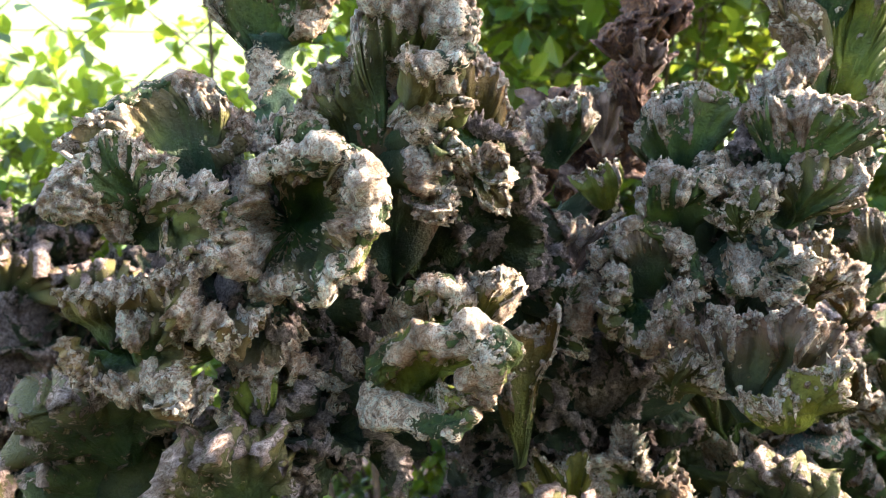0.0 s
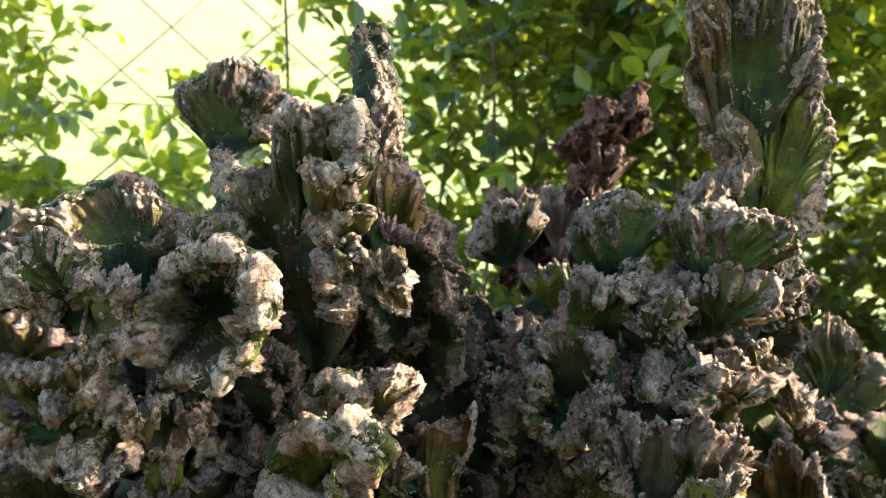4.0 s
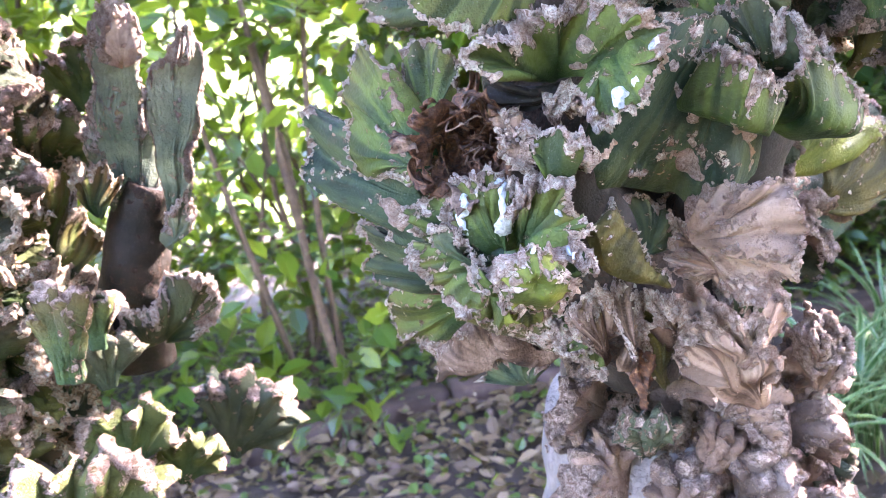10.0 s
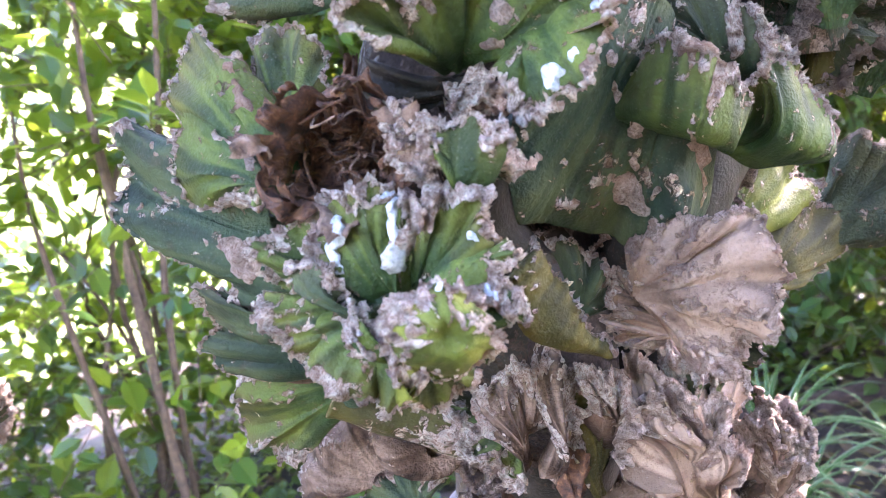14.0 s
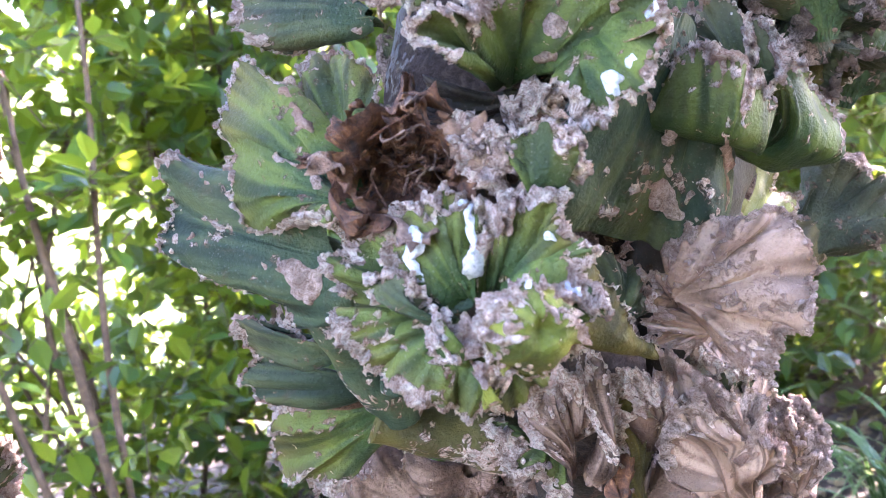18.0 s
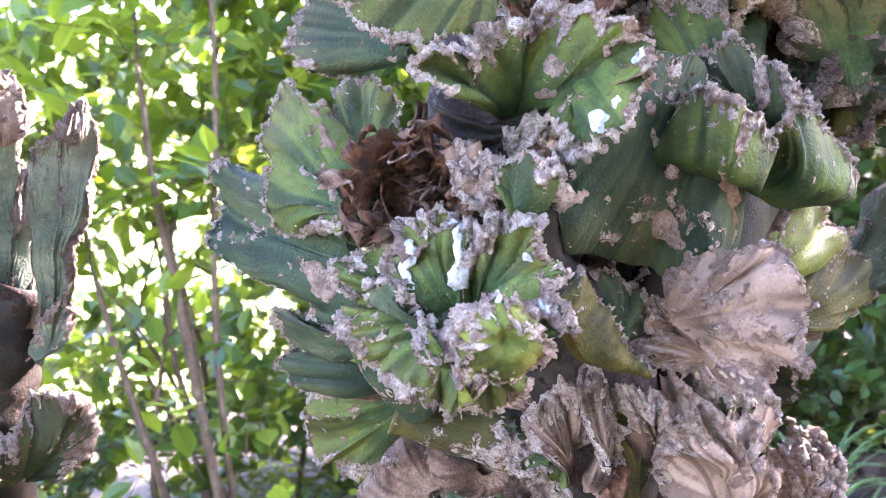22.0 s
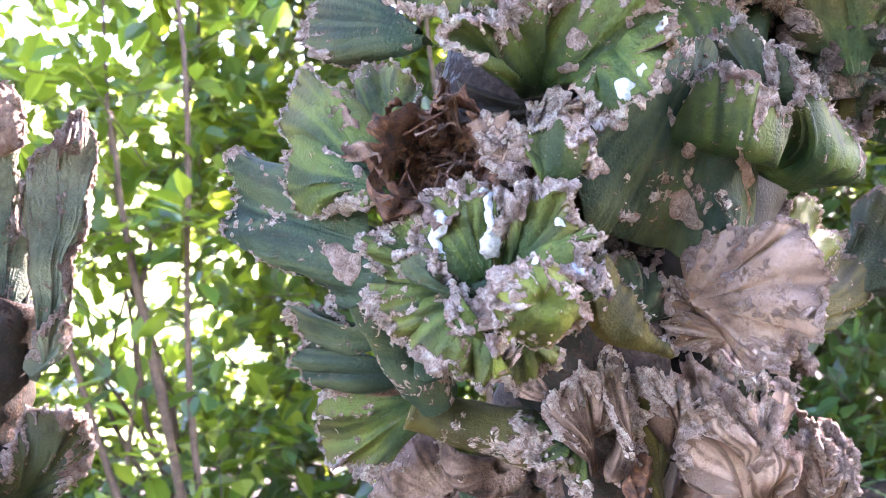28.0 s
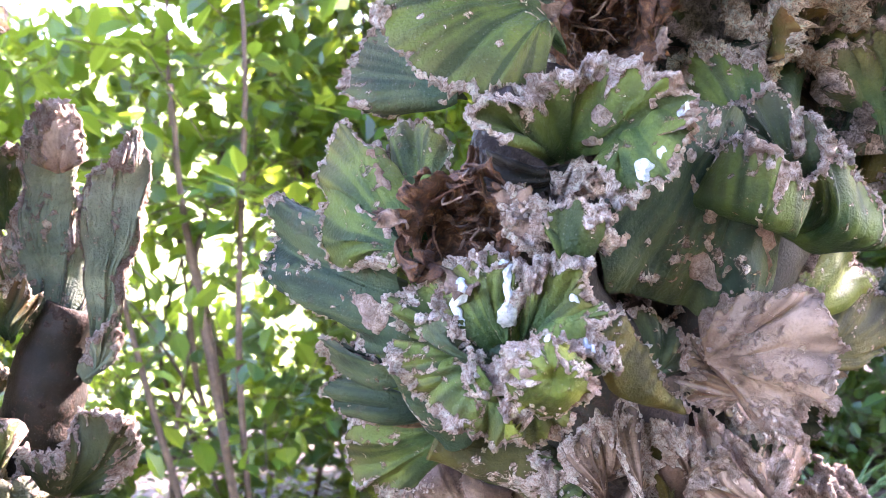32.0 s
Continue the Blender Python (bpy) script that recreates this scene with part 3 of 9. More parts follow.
def scar(plant, path, wide, seed, face=(-0.15, -0.98, 0.1), sap=False):
    """A raised strip of cork grown over an old wound, or a run of dried white sap."""
    k, w = 26, 9
    c = spline(path, k)
    t = np.gradient(c, axis=0)
    t /= np.linalg.norm(t, axis=1)[:, None]
    nrm = np.array(face)
    x = np.cross(t, nrm)
    x /= np.linalg.norm(x, axis=1)[:, None]
    up = np.cross(x, t)
    s, U = np.linspace(0, 1, k)[:, None], np.linspace(-1, 1, w)[None]
    f, f2 = waves_field(seed, 330, 2), waves_field(seed + 4, 900, 2)
    q = f(c)[:, None]
    half = 0.5 * wide * (1 + 0.45 * q) * np.sqrt(np.clip(1 - (2 * s - 1) ** 6, 0.02, 1))
    h = 0.0017 * (1 - U ** 2) ** 0.7 * np.sqrt(np.clip(1 - (2 * s - 1) ** 6, 0, 1)) * (1 + 0.4 * q)
    P = c[:, None] + x[:, None] * (U * half)[..., None] + up[:, None] * (h - 0.0012)[..., None] * np.sign(-up[:, 1:2])[:, None]
    P = P + 0.0006 * np.stack([f2(P.reshape(-1, 3) + o).reshape(k, w) for o in (0, 0.3, 0.7)], -1)
    part("sap_drip" if sap else "scar", mesh_of("scar", P.reshape(-1, 3), grid_faces(k, w), M_WHITE if sap else W_PALE, cork=np.full(k * w, 0.75), rim=np.zeros(k * w)), plant, None, "dried white sap drip" if sap else "strip of tan scar cork")


def tube(path, radii, mat, seed, sides=18, rough=0.12, fine=0.02, rings=10, ref=None):
    """A stem along a line of points, swelling and creased."""
    pts = [Vector(p) for p in path]
    ring, cork = [], []
    for i in range(len(pts) - 1):
        p0, p1, p2, p3 = pts[max(0, i - 1)], pts[i], pts[i + 1], pts[min(len(pts) - 1, i + 2)]
        for k in range(rings + (i == len(pts) - 2)):
            s = k / rings
            q = 0.5 * (2 * p1 + (p2 - p0) * s + (2 * p0 - 5 * p1 + 4 * p2 - p3) * s * s + (3 * p1 - p0 - 3 * p2 + p3) * s ** 3)
            ring.append((q, radii[i] * (1 - s) + radii[i + 1] * s))
    c = np.array([q for q, _ in ring])
    t = np.gradient(c, axis=0)
    t /= np.linalg.norm(t, axis=1)[:, None]
    a = np.cross(t, ref or ((0.31, 0.2, 0.93) if abs(t[0][2]) < 0.8 else (0.9, 0.3, 0.1)))
    a /= np.linalg.norm(a, axis=1)[:, None]
    b = np.cross(t, a)
    an = np.linspace(0, 2 * math.pi, sides, endpoint=False)
    n = a[:, None] * np.cos(an)[None, :, None] + b[:, None] * np.sin(an)[None, :, None]
    rad = np.array([r for _, r in ring])[:, None, None]
    P = c[:, None] + n * rad
    rm = float(np.mean(rad))
    f = waves_field(seed, 1.3 / rm, 2)
    f2 = waves_field(seed + 5, 5.0 / rm, 2)
    P = P + n * rad * (rough * f(P.reshape(-1, 3)).reshape(P.shape[:2])[..., None] + fine * f2(P.reshape(-1, 3)).reshape(P.shape[:2])[..., None])
    nr = len(c)
    faces = []
    for i in range(nr - 1):
        for j in range(sides):
            k = (j + 1) % sides
            faces.append([i * sides + j, i * sides + k, (i + 1) * sides + k, (i + 1) * sides + j])
    faces.append(list(range(sides))[::-1])
    faces.append([(nr - 1) * sides + j for j in range(sides)])
    ck = np.clip(0.3 + 0.35 * f(P.reshape(-1, 3)), 0, 1)
    return mesh_of("stem", P.reshape(-1, 3), faces, mat, cork=ck, rim=np.full(len(ck), 0.2))


def scatter(plant, path, radii, n, sizes, seed, pool, up=0.35, arc=(0, 360), name="crest"):
    """Small crests all over a stem, growing outwards and a little up."""
    r = np.random.default_rng(seed)
    pts = [Vector(p) for p in path]
    for i in range(n):
        s = (i + r.uniform(0, 1)) / n * (len(pts) - 1)
        k = min(int(s), len(pts) - 2)
        f = s - k
        q = pts[k].lerp(pts[k + 1], f)
        rad = radii[k] * (1 - f) + radii[k + 1] * f
        along = (pts[k + 1] - pts[k]).normalized()
        an = radians(r.uniform(*arc))                # 0: towards +x, 90: away, 270: towards the viewer's side
        out = Vector((math.cos(an), math.sin(an), 0))
        out = (out - along * out.dot(along)).normalized()
        ax = (out + Vector((0, 0, up)) + Vector(r.normal(size=3)) * 0.25).normalized()
        nrm = Vector(r.normal(size=3)) + along * 1.2
        me, R0 = pool[r.integers(len(pool))]
        size = r.uniform(*sizes) / R0
        part(name, me, plant, basis(q + out * rad * 0.6, ax, nrm) @ Matrix.Scale(size, 4))


def small_pool(mats, seed, n=6, crust=0.005, **kw):
    """Small frilled crests to be set all over a stem, each one shape of its own."""
    r = np.random.default_rng(seed)
    R, found = 0.045, []
    for i in range(n):
        half, k, ph = radians(r.uniform(80, 145)), r.uniform(2.0, 4.5), r.uniform(0, 6.28)
        rim = []
        for a in np.linspace(-half, half, 9):
            d = R * (0.9 + 0.16 * math.sin(k * a + ph))
            rim.append((d * math.sin(a), 0.4 * R * math.sin(k * a * 1.1 + ph * 1.7), d * math.cos(a)))
        found.append((frond_mesh([(0, 0, 0)], rim, mats[i % len(mats)], seed + 31 * i, pleats=r.uniform(3, 5.5), depth=0.0055, crust=crust, bulge=0.003, thick=0.004, lip=0.0016, flute=0.0008, scallop=0.003, knobs=0.12, size=0.0015, crumple=0.003, solid=0.7, ridge=0.12, rough=1.4, **kw), R))
    return found


POOL = small_pool([C_GREEN, C_TEAL, M_GREY, C_OLIVE], 100, 12)
# small crests in the darkened skin, for shaded cavities
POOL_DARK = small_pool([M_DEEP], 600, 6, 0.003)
POOL_DEAD = small_pool([W_DRY, W_PALE, M_GREY, W_PALE], 400, 8)
POOL_LOW = small_pool([C_GREEN, M_GREY, C_OLIVE, W_PALE], 500, 8)

# ---- ground ----
gx = np.concatenate([np.linspace(-300, -6, 12), np.linspace(-5, 5, 150), np.linspace(6, 300, 12)])
gy = np.concatenate([np.linspace(-300, -4, 12), np.linspace(-3, 5, 120), np.linspace(6, 300, 40)])
GX, GY = np.meshgrid(gx, gy, indexing="ij")
gf = waves_field(11, 2.2, 4)
BANK = np.clip(GY - 6, 0, 40) * 0.22              # the lawn climbs a bank behind the fence
GZ = GROUND + BANK + 0.012 * gf(np.stack([GX, GY, 0 * GX], -1).reshape(-1, 3)).reshape(GX.shape) * (np.abs(GX) < 6) * (np.abs(GY) < 6)
gm = mesh_of("ground", np.stack([GX, GY, GZ], -1).reshape(-1, 3), grid_faces(len(gx), len(gy)), M_SOIL)
gm.materials.append(M_LAWN)
gc = np.array([p.center[:] for p in gm.polygons])
gm.polygons.foreach_set("material_index", ((gc[:, 1] > 3.9) | (np.abs(gc[:, 0]) > 5) | (gc[:, 1] < -2.5)).astype(np.int32))
tagged(new("ground", gm), "bare brown soil bed with a sunlit lawn behind", "ground", kind="structure")

# ---- the crested succulents ----
plant_a = thing("crested_succulent", "old crested succulent with coral-like green crests and corky tan margins", "succulent", (0, 0, 0))
plant_b = thing("crested_succulent", "crested succulent with dark grey-green fans growing on upright stems", "succulent", (0, 0, 0))
plant_c = thing("crested_succulent", "low crested succulent with yellow-green ruffled crests on soil", "succulent", (0, 0, 0))


def stem(plant, path, radii, mat, seed, n=0, sizes=(0.03, 0.05), pool=None, arc=(0, 360), name="stem", up=0.35, **kw):
    part(name, tube(path, radii, mat, seed, **kw), plant)
    if n:
        scatter(plant, path, radii, n, sizes, seed + 3, pool or POOL, up, arc)


stem(plant_a, [(0.05, 0.80, -0.07), (0.05, 0.79, 0.2), (0.05, 0.78, 0.42), (0.045, 0.77, 0.55)], [0.12, 0.1, 0.085, 0.07], M_BARK, 1, 140, (0.028, 0.05), POOL_DEAD, (170, 380), "trunk", sides=80, rings=30, rough=0.16, fine=0.07)
stem(plant_a, [(0.045, 0.77, 0.53), (0.04, 0.76, 0.62), (0.03, 0.73, 0.75)], [0.066, 0.066, 0.058], M_BROWN, 17, 46, (0.026, 0.045), POOL_DEAD, (170, 380), rough=0.2, fine=0.1, sides=50, rings=20)
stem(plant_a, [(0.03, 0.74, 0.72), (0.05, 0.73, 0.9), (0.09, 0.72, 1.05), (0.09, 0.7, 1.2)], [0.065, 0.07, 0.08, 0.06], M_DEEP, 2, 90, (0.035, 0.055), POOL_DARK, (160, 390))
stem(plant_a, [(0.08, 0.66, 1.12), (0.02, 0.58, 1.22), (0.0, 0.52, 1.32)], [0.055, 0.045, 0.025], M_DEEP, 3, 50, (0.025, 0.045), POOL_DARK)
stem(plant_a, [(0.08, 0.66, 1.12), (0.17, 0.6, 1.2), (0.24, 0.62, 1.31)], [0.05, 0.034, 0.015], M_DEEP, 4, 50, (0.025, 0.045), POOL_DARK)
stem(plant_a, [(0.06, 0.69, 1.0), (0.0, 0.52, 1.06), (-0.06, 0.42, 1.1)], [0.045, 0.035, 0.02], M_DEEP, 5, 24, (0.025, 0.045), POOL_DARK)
stem(plant_a, [(0.06, 0.72, 0.85), (0.2, 0.72, 0.92), (0.3, 0.74, 1.0), (0.34, 0.86, 1.12)], [0.05, 0.04, 0.035, 0.025], M_STEM, 6, 90, (0.03, 0.05))
stem(plant_a, [(0.05, 0.75, 0.62), (0.16, 0.78, 0.66), (0.24, 0.82, 0.69)], [0.05, 0.035, 0.02], M_STEM, 7, 14, (0.03, 0.045), POOL_DEAD)
stem(plant_a, [(0.03, 0.72, 0.72), (-0.04, 0.7, 0.74), (-0.08, 0.68, 0.76)], [0.04, 0.03, 0.02], M_BROWN, 8, 14, (0.02, 0.03))
stem(plant_a, [(-0.05, 0.47, 1.16), (-0.09, 0.48, 1.22), (-0.08, 0.5, 1.3)], [0.02, 0.03, 0.02], M_DEEP, 9, 34, (0.025, 0.04), POOL_DARK)
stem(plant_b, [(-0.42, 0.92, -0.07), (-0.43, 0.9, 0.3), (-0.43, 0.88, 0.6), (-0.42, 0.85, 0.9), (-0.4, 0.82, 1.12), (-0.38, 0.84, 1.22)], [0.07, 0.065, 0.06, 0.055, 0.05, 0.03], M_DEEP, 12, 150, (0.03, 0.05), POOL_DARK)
scatter(plant_b, [(-0.43, 0.88, 0.45), (-0.42, 0.85, 0.9), (-0.4, 0.82, 1.12)], [0.06, 0.06, 0.05], 130, (0.026, 0.042), 77, POOL, 0.35, (180, 380))
scatter(plant_a, [(0.03, 0.72, 0.76), (0.05, 0.7, 0.9), (0.09, 0.67, 1.05)], [0.085, 0.1, 0.11], 80, (0.022, 0.036), 78, POOL, 0.35, (190, 350))
scatter(plant_a, [(0.14, 0.74, 0.8), (0.22, 0.72, 0.92), (0.3, 0.74, 1.0)], [0.06, 0.06, 0.06], 45, (0.022, 0.036), 79, POOL, 0.35, (190, 390))
stem(plant_b, [(-0.4, 0.86, 1.0), (-0.3, 0.86, 1.12), (-0.24, 0.86, 1.2)], [0.04, 0.03, 0.02], M_DEEP, 14, 24, (0.03, 0.05), POOL_DARK)
stem(plant_c, [(-0.36, 0.86, -0.07), (-0.37, 0.84, 0.2), (-0.36, 0.83, 0.4)], [0.09, 0.08, 0.05], M_BARK, 15, 190, (0.022, 0.036), POOL_LOW, (150, 390))
stem(plant_c, [(-0.2, 0.86, -0.07), (-0.2, 0.84, 0.14), (-0.18, 0.83, 0.3)], [0.08, 0.07, 0.04], M_BARK, 16, 130, (0.022, 0.036), POOL_LOW, (150, 390))
# fuller skirts of small crests
scatter(plant_c, [(-0.46, 0.84, 0.02), (-0.42, 0.8, 0.3), (-0.38, 0.78, 0.52)], [0.11, 0.1, 0.06], 80, (0.032, 0.052), 811, POOL_LOW, 0.5, (160, 380))
scatter(plant_c, [(-0.24, 0.8, 0.02), (-0.23, 0.77, 0.26), (-0.22, 0.76, 0.42)], [0.11, 0.1, 0.06], 80, (0.032, 0.052), 812, POOL_LOW, 0.5, (160, 380))
scatter(plant_c, [(-0.1, 0.8, 0.0), (-0.09, 0.77, 0.16), (-0.09, 0.76, 0.27)], [0.09, 0.08, 0.05], 50, (0.03, 0.046), 813, POOL_LOW, 0.5, (160, 380))
scatter(plant_b, [(-0.45, 0.88, 0.4), (-0.44, 0.84, 0.75), (-0.42, 0.82, 1.1)], [0.09, 0.09, 0.08], 70, (0.04, 0.06), 814, POOL, 0.4, (170, 370))
scatter(plant_a, [(0.06, 0.72, 0.86), (0.1, 0.68, 1.0), (0.12, 0.64, 1.12)], [0.1, 0.11, 0.1], 50, (0.032, 0.05), 815, POOL, 0.35, (190, 360))
# dark masses added to close see-through gaps, cavity shade in their colour
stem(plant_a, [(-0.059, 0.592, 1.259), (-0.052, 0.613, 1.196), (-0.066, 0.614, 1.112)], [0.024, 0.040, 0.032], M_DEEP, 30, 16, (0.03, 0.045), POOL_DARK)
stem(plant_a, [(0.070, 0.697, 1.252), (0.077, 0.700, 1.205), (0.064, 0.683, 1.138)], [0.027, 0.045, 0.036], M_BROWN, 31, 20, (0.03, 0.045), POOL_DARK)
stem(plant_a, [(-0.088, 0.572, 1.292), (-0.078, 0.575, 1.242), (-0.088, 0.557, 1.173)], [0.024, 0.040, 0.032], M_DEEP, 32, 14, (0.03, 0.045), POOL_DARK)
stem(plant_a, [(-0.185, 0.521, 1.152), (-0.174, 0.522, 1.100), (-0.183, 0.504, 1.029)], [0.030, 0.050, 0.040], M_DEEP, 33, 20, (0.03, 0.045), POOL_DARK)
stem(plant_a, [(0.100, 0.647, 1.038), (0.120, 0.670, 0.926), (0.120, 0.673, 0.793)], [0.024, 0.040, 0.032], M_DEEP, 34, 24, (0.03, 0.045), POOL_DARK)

# the crown: thick rolled crests
frond(plant_a, [(-0.117, 0.465, 1.29)], [(-0.185, 0.44, 1.32), (-0.165, 0.445, 1.335), (-0.155, 0.455, 1.345), (-0.142, 0.468, 1.353), (-0.125, 0.474, 1.354), (-0.111, 0.476, 1.348), (-0.103, 0.47, 1.334), (-0.103, 0.462, 1.324)], C_GREEN, 9013, lip=0.005, thick=0.006, knobs=0.22, size=0.0016, crust=0.0075, crumple=0.003, depth=0.0045, scallop=0.0015, solid=0.58, flute=0.0002, rough=1.25, lines=0.3, ridge=0.5, pleats=2.5, bulge=0.004)
frond(plant_a, [(-0.135, 0.45, 1.283)], [(-0.18, 0.425, 1.298), (-0.163, 0.42, 1.32), (-0.148, 0.42, 1.328), (-0.134, 0.42, 1.322), (-0.129, 0.418, 1.309)], C_GREEN, 9026, lip=0.005, thick=0.006, knobs=0.22, size=0.0016, crust=0.0075, crumple=0.003, depth=0.0045, scallop=0.0015, solid=0.58, flute=0.0002, rough=1.25, lines=0.3, ridge=0.45, pleats=2)
frond(plant_a, [(-0.075, 0.455, 1.284)], [(-0.089, 0.425, 1.315), (-0.073, 0.42, 1.318), (-0.057, 0.415, 1.325), (-0.04, 0.412, 1.323), (-0.032, 0.41, 1.308), (-0.033, 0.408, 1.292), (-0.041, 0.407, 1.278), (-0.056, 0.41, 1.262), (-0.073, 0.413, 1.257), (-0.087, 0.415, 1.264), (-0.095, 0.416, 1.279), (-0.099, 0.42, 1.296), (-0.093, 0.425, 1.311)], C_GREEN, 9039, lip=0.005, thick=0.006, knobs=0.22, size=0.0016, crust=0.018, crumple=0.003, depth=0.007, scallop=0.003, solid=0.58, flute=0.0002, rough=1.25, lines=0.3, ridge=0.45, pleats=6, neck=0.1, bulge=-0.004)
frond(plant_a, [(-0.077, 0.45, 1.297)], [(-0.095, 0.45, 1.327), (-0.079, 0.45, 1.333), (-0.063, 0.448, 1.334), (-0.047, 0.445, 1.323), (-0.039, 0.44, 1.315)], C_GREEN, 9052, lip=0.005, thick=0.006, knobs=0.22, size=0.0016, crust=0.0075, crumple=0.003, depth=0.0045, scallop=0.0015, solid=0.58, flute=0.0002, rough=1.25, lines=0.3, ridge=0.45, pleats=2.5)
frond(plant_a, [(-0.147, 0.455, 1.277)], [(-0.165, 0.43, 1.286), (-0.149, 0.425, 1.3), (-0.13, 0.42, 1.308), (-0.116, 0.416, 1.303), (-0.102, 0.415, 1.304), (-0.102, 0.411, 1.289), (-0.096, 0.41, 1.275), (-0.111, 0.41, 1.277), (-0.127, 0.412, 1.279)], C_GREEN, 9065, lip=0.005, thick=0.006, knobs=0.22, size=0.0016, crust=0.01, crumple=0.003, depth=0.0045, scallop=0.0015, solid=0.58, flute=0.0002, rough=1.25, lines=0.3, ridge=0.45, pleats=4)
frond(plant_a, [(-0.145, 0.46, 1.223)], [(-0.182, 0.425, 1.247), (-0.16, 0.42, 1.257), (-0.139, 0.415, 1.251), (-0.128, 0.41, 1.268), (-0.114, 0.41, 1.265), (-0.107, 0.41, 1.251), (-0.09, 0.413, 1.245), (-0.074, 0.418, 1.251)], C_GREEN, 9078, lip=0.005, thick=0.006, knobs=0.22, size=0.0016, crust=0.01, crumple=0.003, depth=0.0045, scallop=0.0015, solid=0.58, flute=0.0002, rough=1.25, lines=0.3, ridge=0.45, pleats=4)
frond(plant_a, [(-0.082, 0.46, 1.245)], [(-0.111, 0.435, 1.233), (-0.102, 0.428, 1.225), (-0.084, 0.427, 1.22), (-0.07, 0.43, 1.223), (-0.062, 0.44, 1.233)], C_TEAL, 9091, lip=0.001, thick=0.006, knobs=0.22, size=0.0016, crust=0.004, crumple=0.003, depth=0.0045, scallop=0.0015, solid=0.58, flute=0.0002, rough=1.25, lines=0.3, ridge=0.45, pleats=1.5)
frond(plant_a, [(-0.16, 0.445, 1.22)], [(-0.176, 0.42, 1.233), (-0.168, 0.415, 1.217), (-0.149, 0.41, 1.212), (-0.131, 0.41, 1.215), (-0.116, 0.41, 1.207), (-0.117, 0.41, 1.192)], C_GREEN, 9104, lip=0.005, thick=0.006, knobs=0.22, size=0.0016, crust=0.0075, crumple=0.003, depth=0.0045, scallop=0.0015, solid=0.58, flute=0.0002, rough=1.25, lines=0.3, ridge=0.45, pleats=3)
frond(plant_a, [(-0.138, 0.44, 1.213)], [(-0.151, 0.425, 1.239), (-0.132, 0.42, 1.247), (-0.119, 0.418, 1.237), (-0.117, 0.415, 1.22), (-0.099, 0.412, 1.21)], C_GREEN, 9117, lip=0.005, thick=0.006, knobs=0.22, size=0.0016, crust=0.0075, crumple=0.003, depth=0.0045, scallop=0.0015, solid=0.58, flute=0.0002, rough=1.25, lines=0.3, ridge=0.45, pleats=3)
part("stem", tube([(-0.1, 0.56, 1.315), (-0.106, 0.572, 1.348), (-0.106, 0.58, 1.377)], [0.013, 0.011, 0.014], C_TEAL, 9130, sides=36, rings=14, rough=0.14, fine=0.2), plant_a)
frond(plant_a, [(-0.106, 0.585, 1.362)], [(-0.14, 0.578, 1.386), (-0.145, 0.576, 1.406), (-0.13, 0.575, 1.417), (-0.117, 0.575, 1.424), (-0.101, 0.575, 1.43), (-0.087, 0.575, 1.421), (-0.075, 0.574, 1.41), (-0.07, 0.572, 1.398), (-0.078, 0.57, 1.381)], C_GREEN, 9143, lip=0.005, thick=0.006, knobs=0.22, size=0.0016, crust=0.009, crumple=0.003, depth=0.0045, scallop=0.0015, solid=0.58, flute=0.0002, rough=1.25, lines=0.3, ridge=0.35, pleats=3.5)
frond(plant_a, [(-0.031, 0.495, 1.298)], [(-0.075, 0.475, 1.328), (-0.071, 0.472, 1.35), (-0.063, 0.47, 1.363), (-0.05, 0.466, 1.367), (-0.042, 0.46, 1.386), (-0.029, 0.457, 1.393)], C_GREEN, 9156, lip=0.005, thick=0.006, knobs=0.22, size=0.0016, crust=0.007, crumple=0.003, depth=0.0045, scallop=0.0015, solid=0.58, flute=0.0002, rough=1.25, lines=0.3, ridge=0.45, pleats=2, bulge=0.01)
frond(plant_a, [(-0.03, 0.49, 1.308)], [(-0.046, 0.462, 1.375), (-0.035, 0.457, 1.392), (-0.019, 0.454, 1.394), (-0.006, 0.452, 1.4), (0.006, 0.446, 1.389), (0.01, 0.44, 1.374), (0.001, 0.434, 1.359), (-0.015, 0.434, 1.36), (-0.02, 0.438, 1.37)], C_GREEN, 9169, lip=0.005, thick=0.006, knobs=0.3, size=0.0016, crust=0.008, crumple=0.003, depth=0.0045, scallop=0.0015, solid=0.58, flute=0.0002, rough=1.25, lines=0.3, ridge=0.45, pleats=3.5, bulge=0.004)
frond(plant_a, [(-0.039, 0.5, 1.313)], [(-0.021, 0.46, 1.352), (-0.003, 0.45, 1.349), (0.008, 0.442, 1.341), (-0.002, 0.438, 1.331), (0.012, 0.437, 1.323), (-0.005, 0.436, 1.312), (0.004, 0.438, 1.301), (-0.002, 0.445, 1.289)], C_GREEN, 9182, lip=0.005, thick=0.006, knobs=0.22, size=0.0016, crust=0.01, crumple=0.003, depth=0.006, scallop=0.0015, solid=0.58, flute=0.0002, rough=1.25, lines=0.3, ridge=0.45, pleats=3.5)
frond(plant_a, [(0.006, 0.505, 1.301)], [(-0.006, 0.502, 1.353), (0.007, 0.5, 1.364), (0.024, 0.5, 1.359), (0.036, 0.5, 1.348), (0.044, 0.497, 1.334), (0.04, 0.492, 1.323)], C_OLIVE, 9195, lip=0.005, thick=0.006, knobs=0.22, size=0.0016, crust=0.007, crumple=0.003, depth=0.0045, scallop=0.0015, solid=0.58, flute=0.0002, rough=1.25, lines=0.3, ridge=0.4, pleats=3)
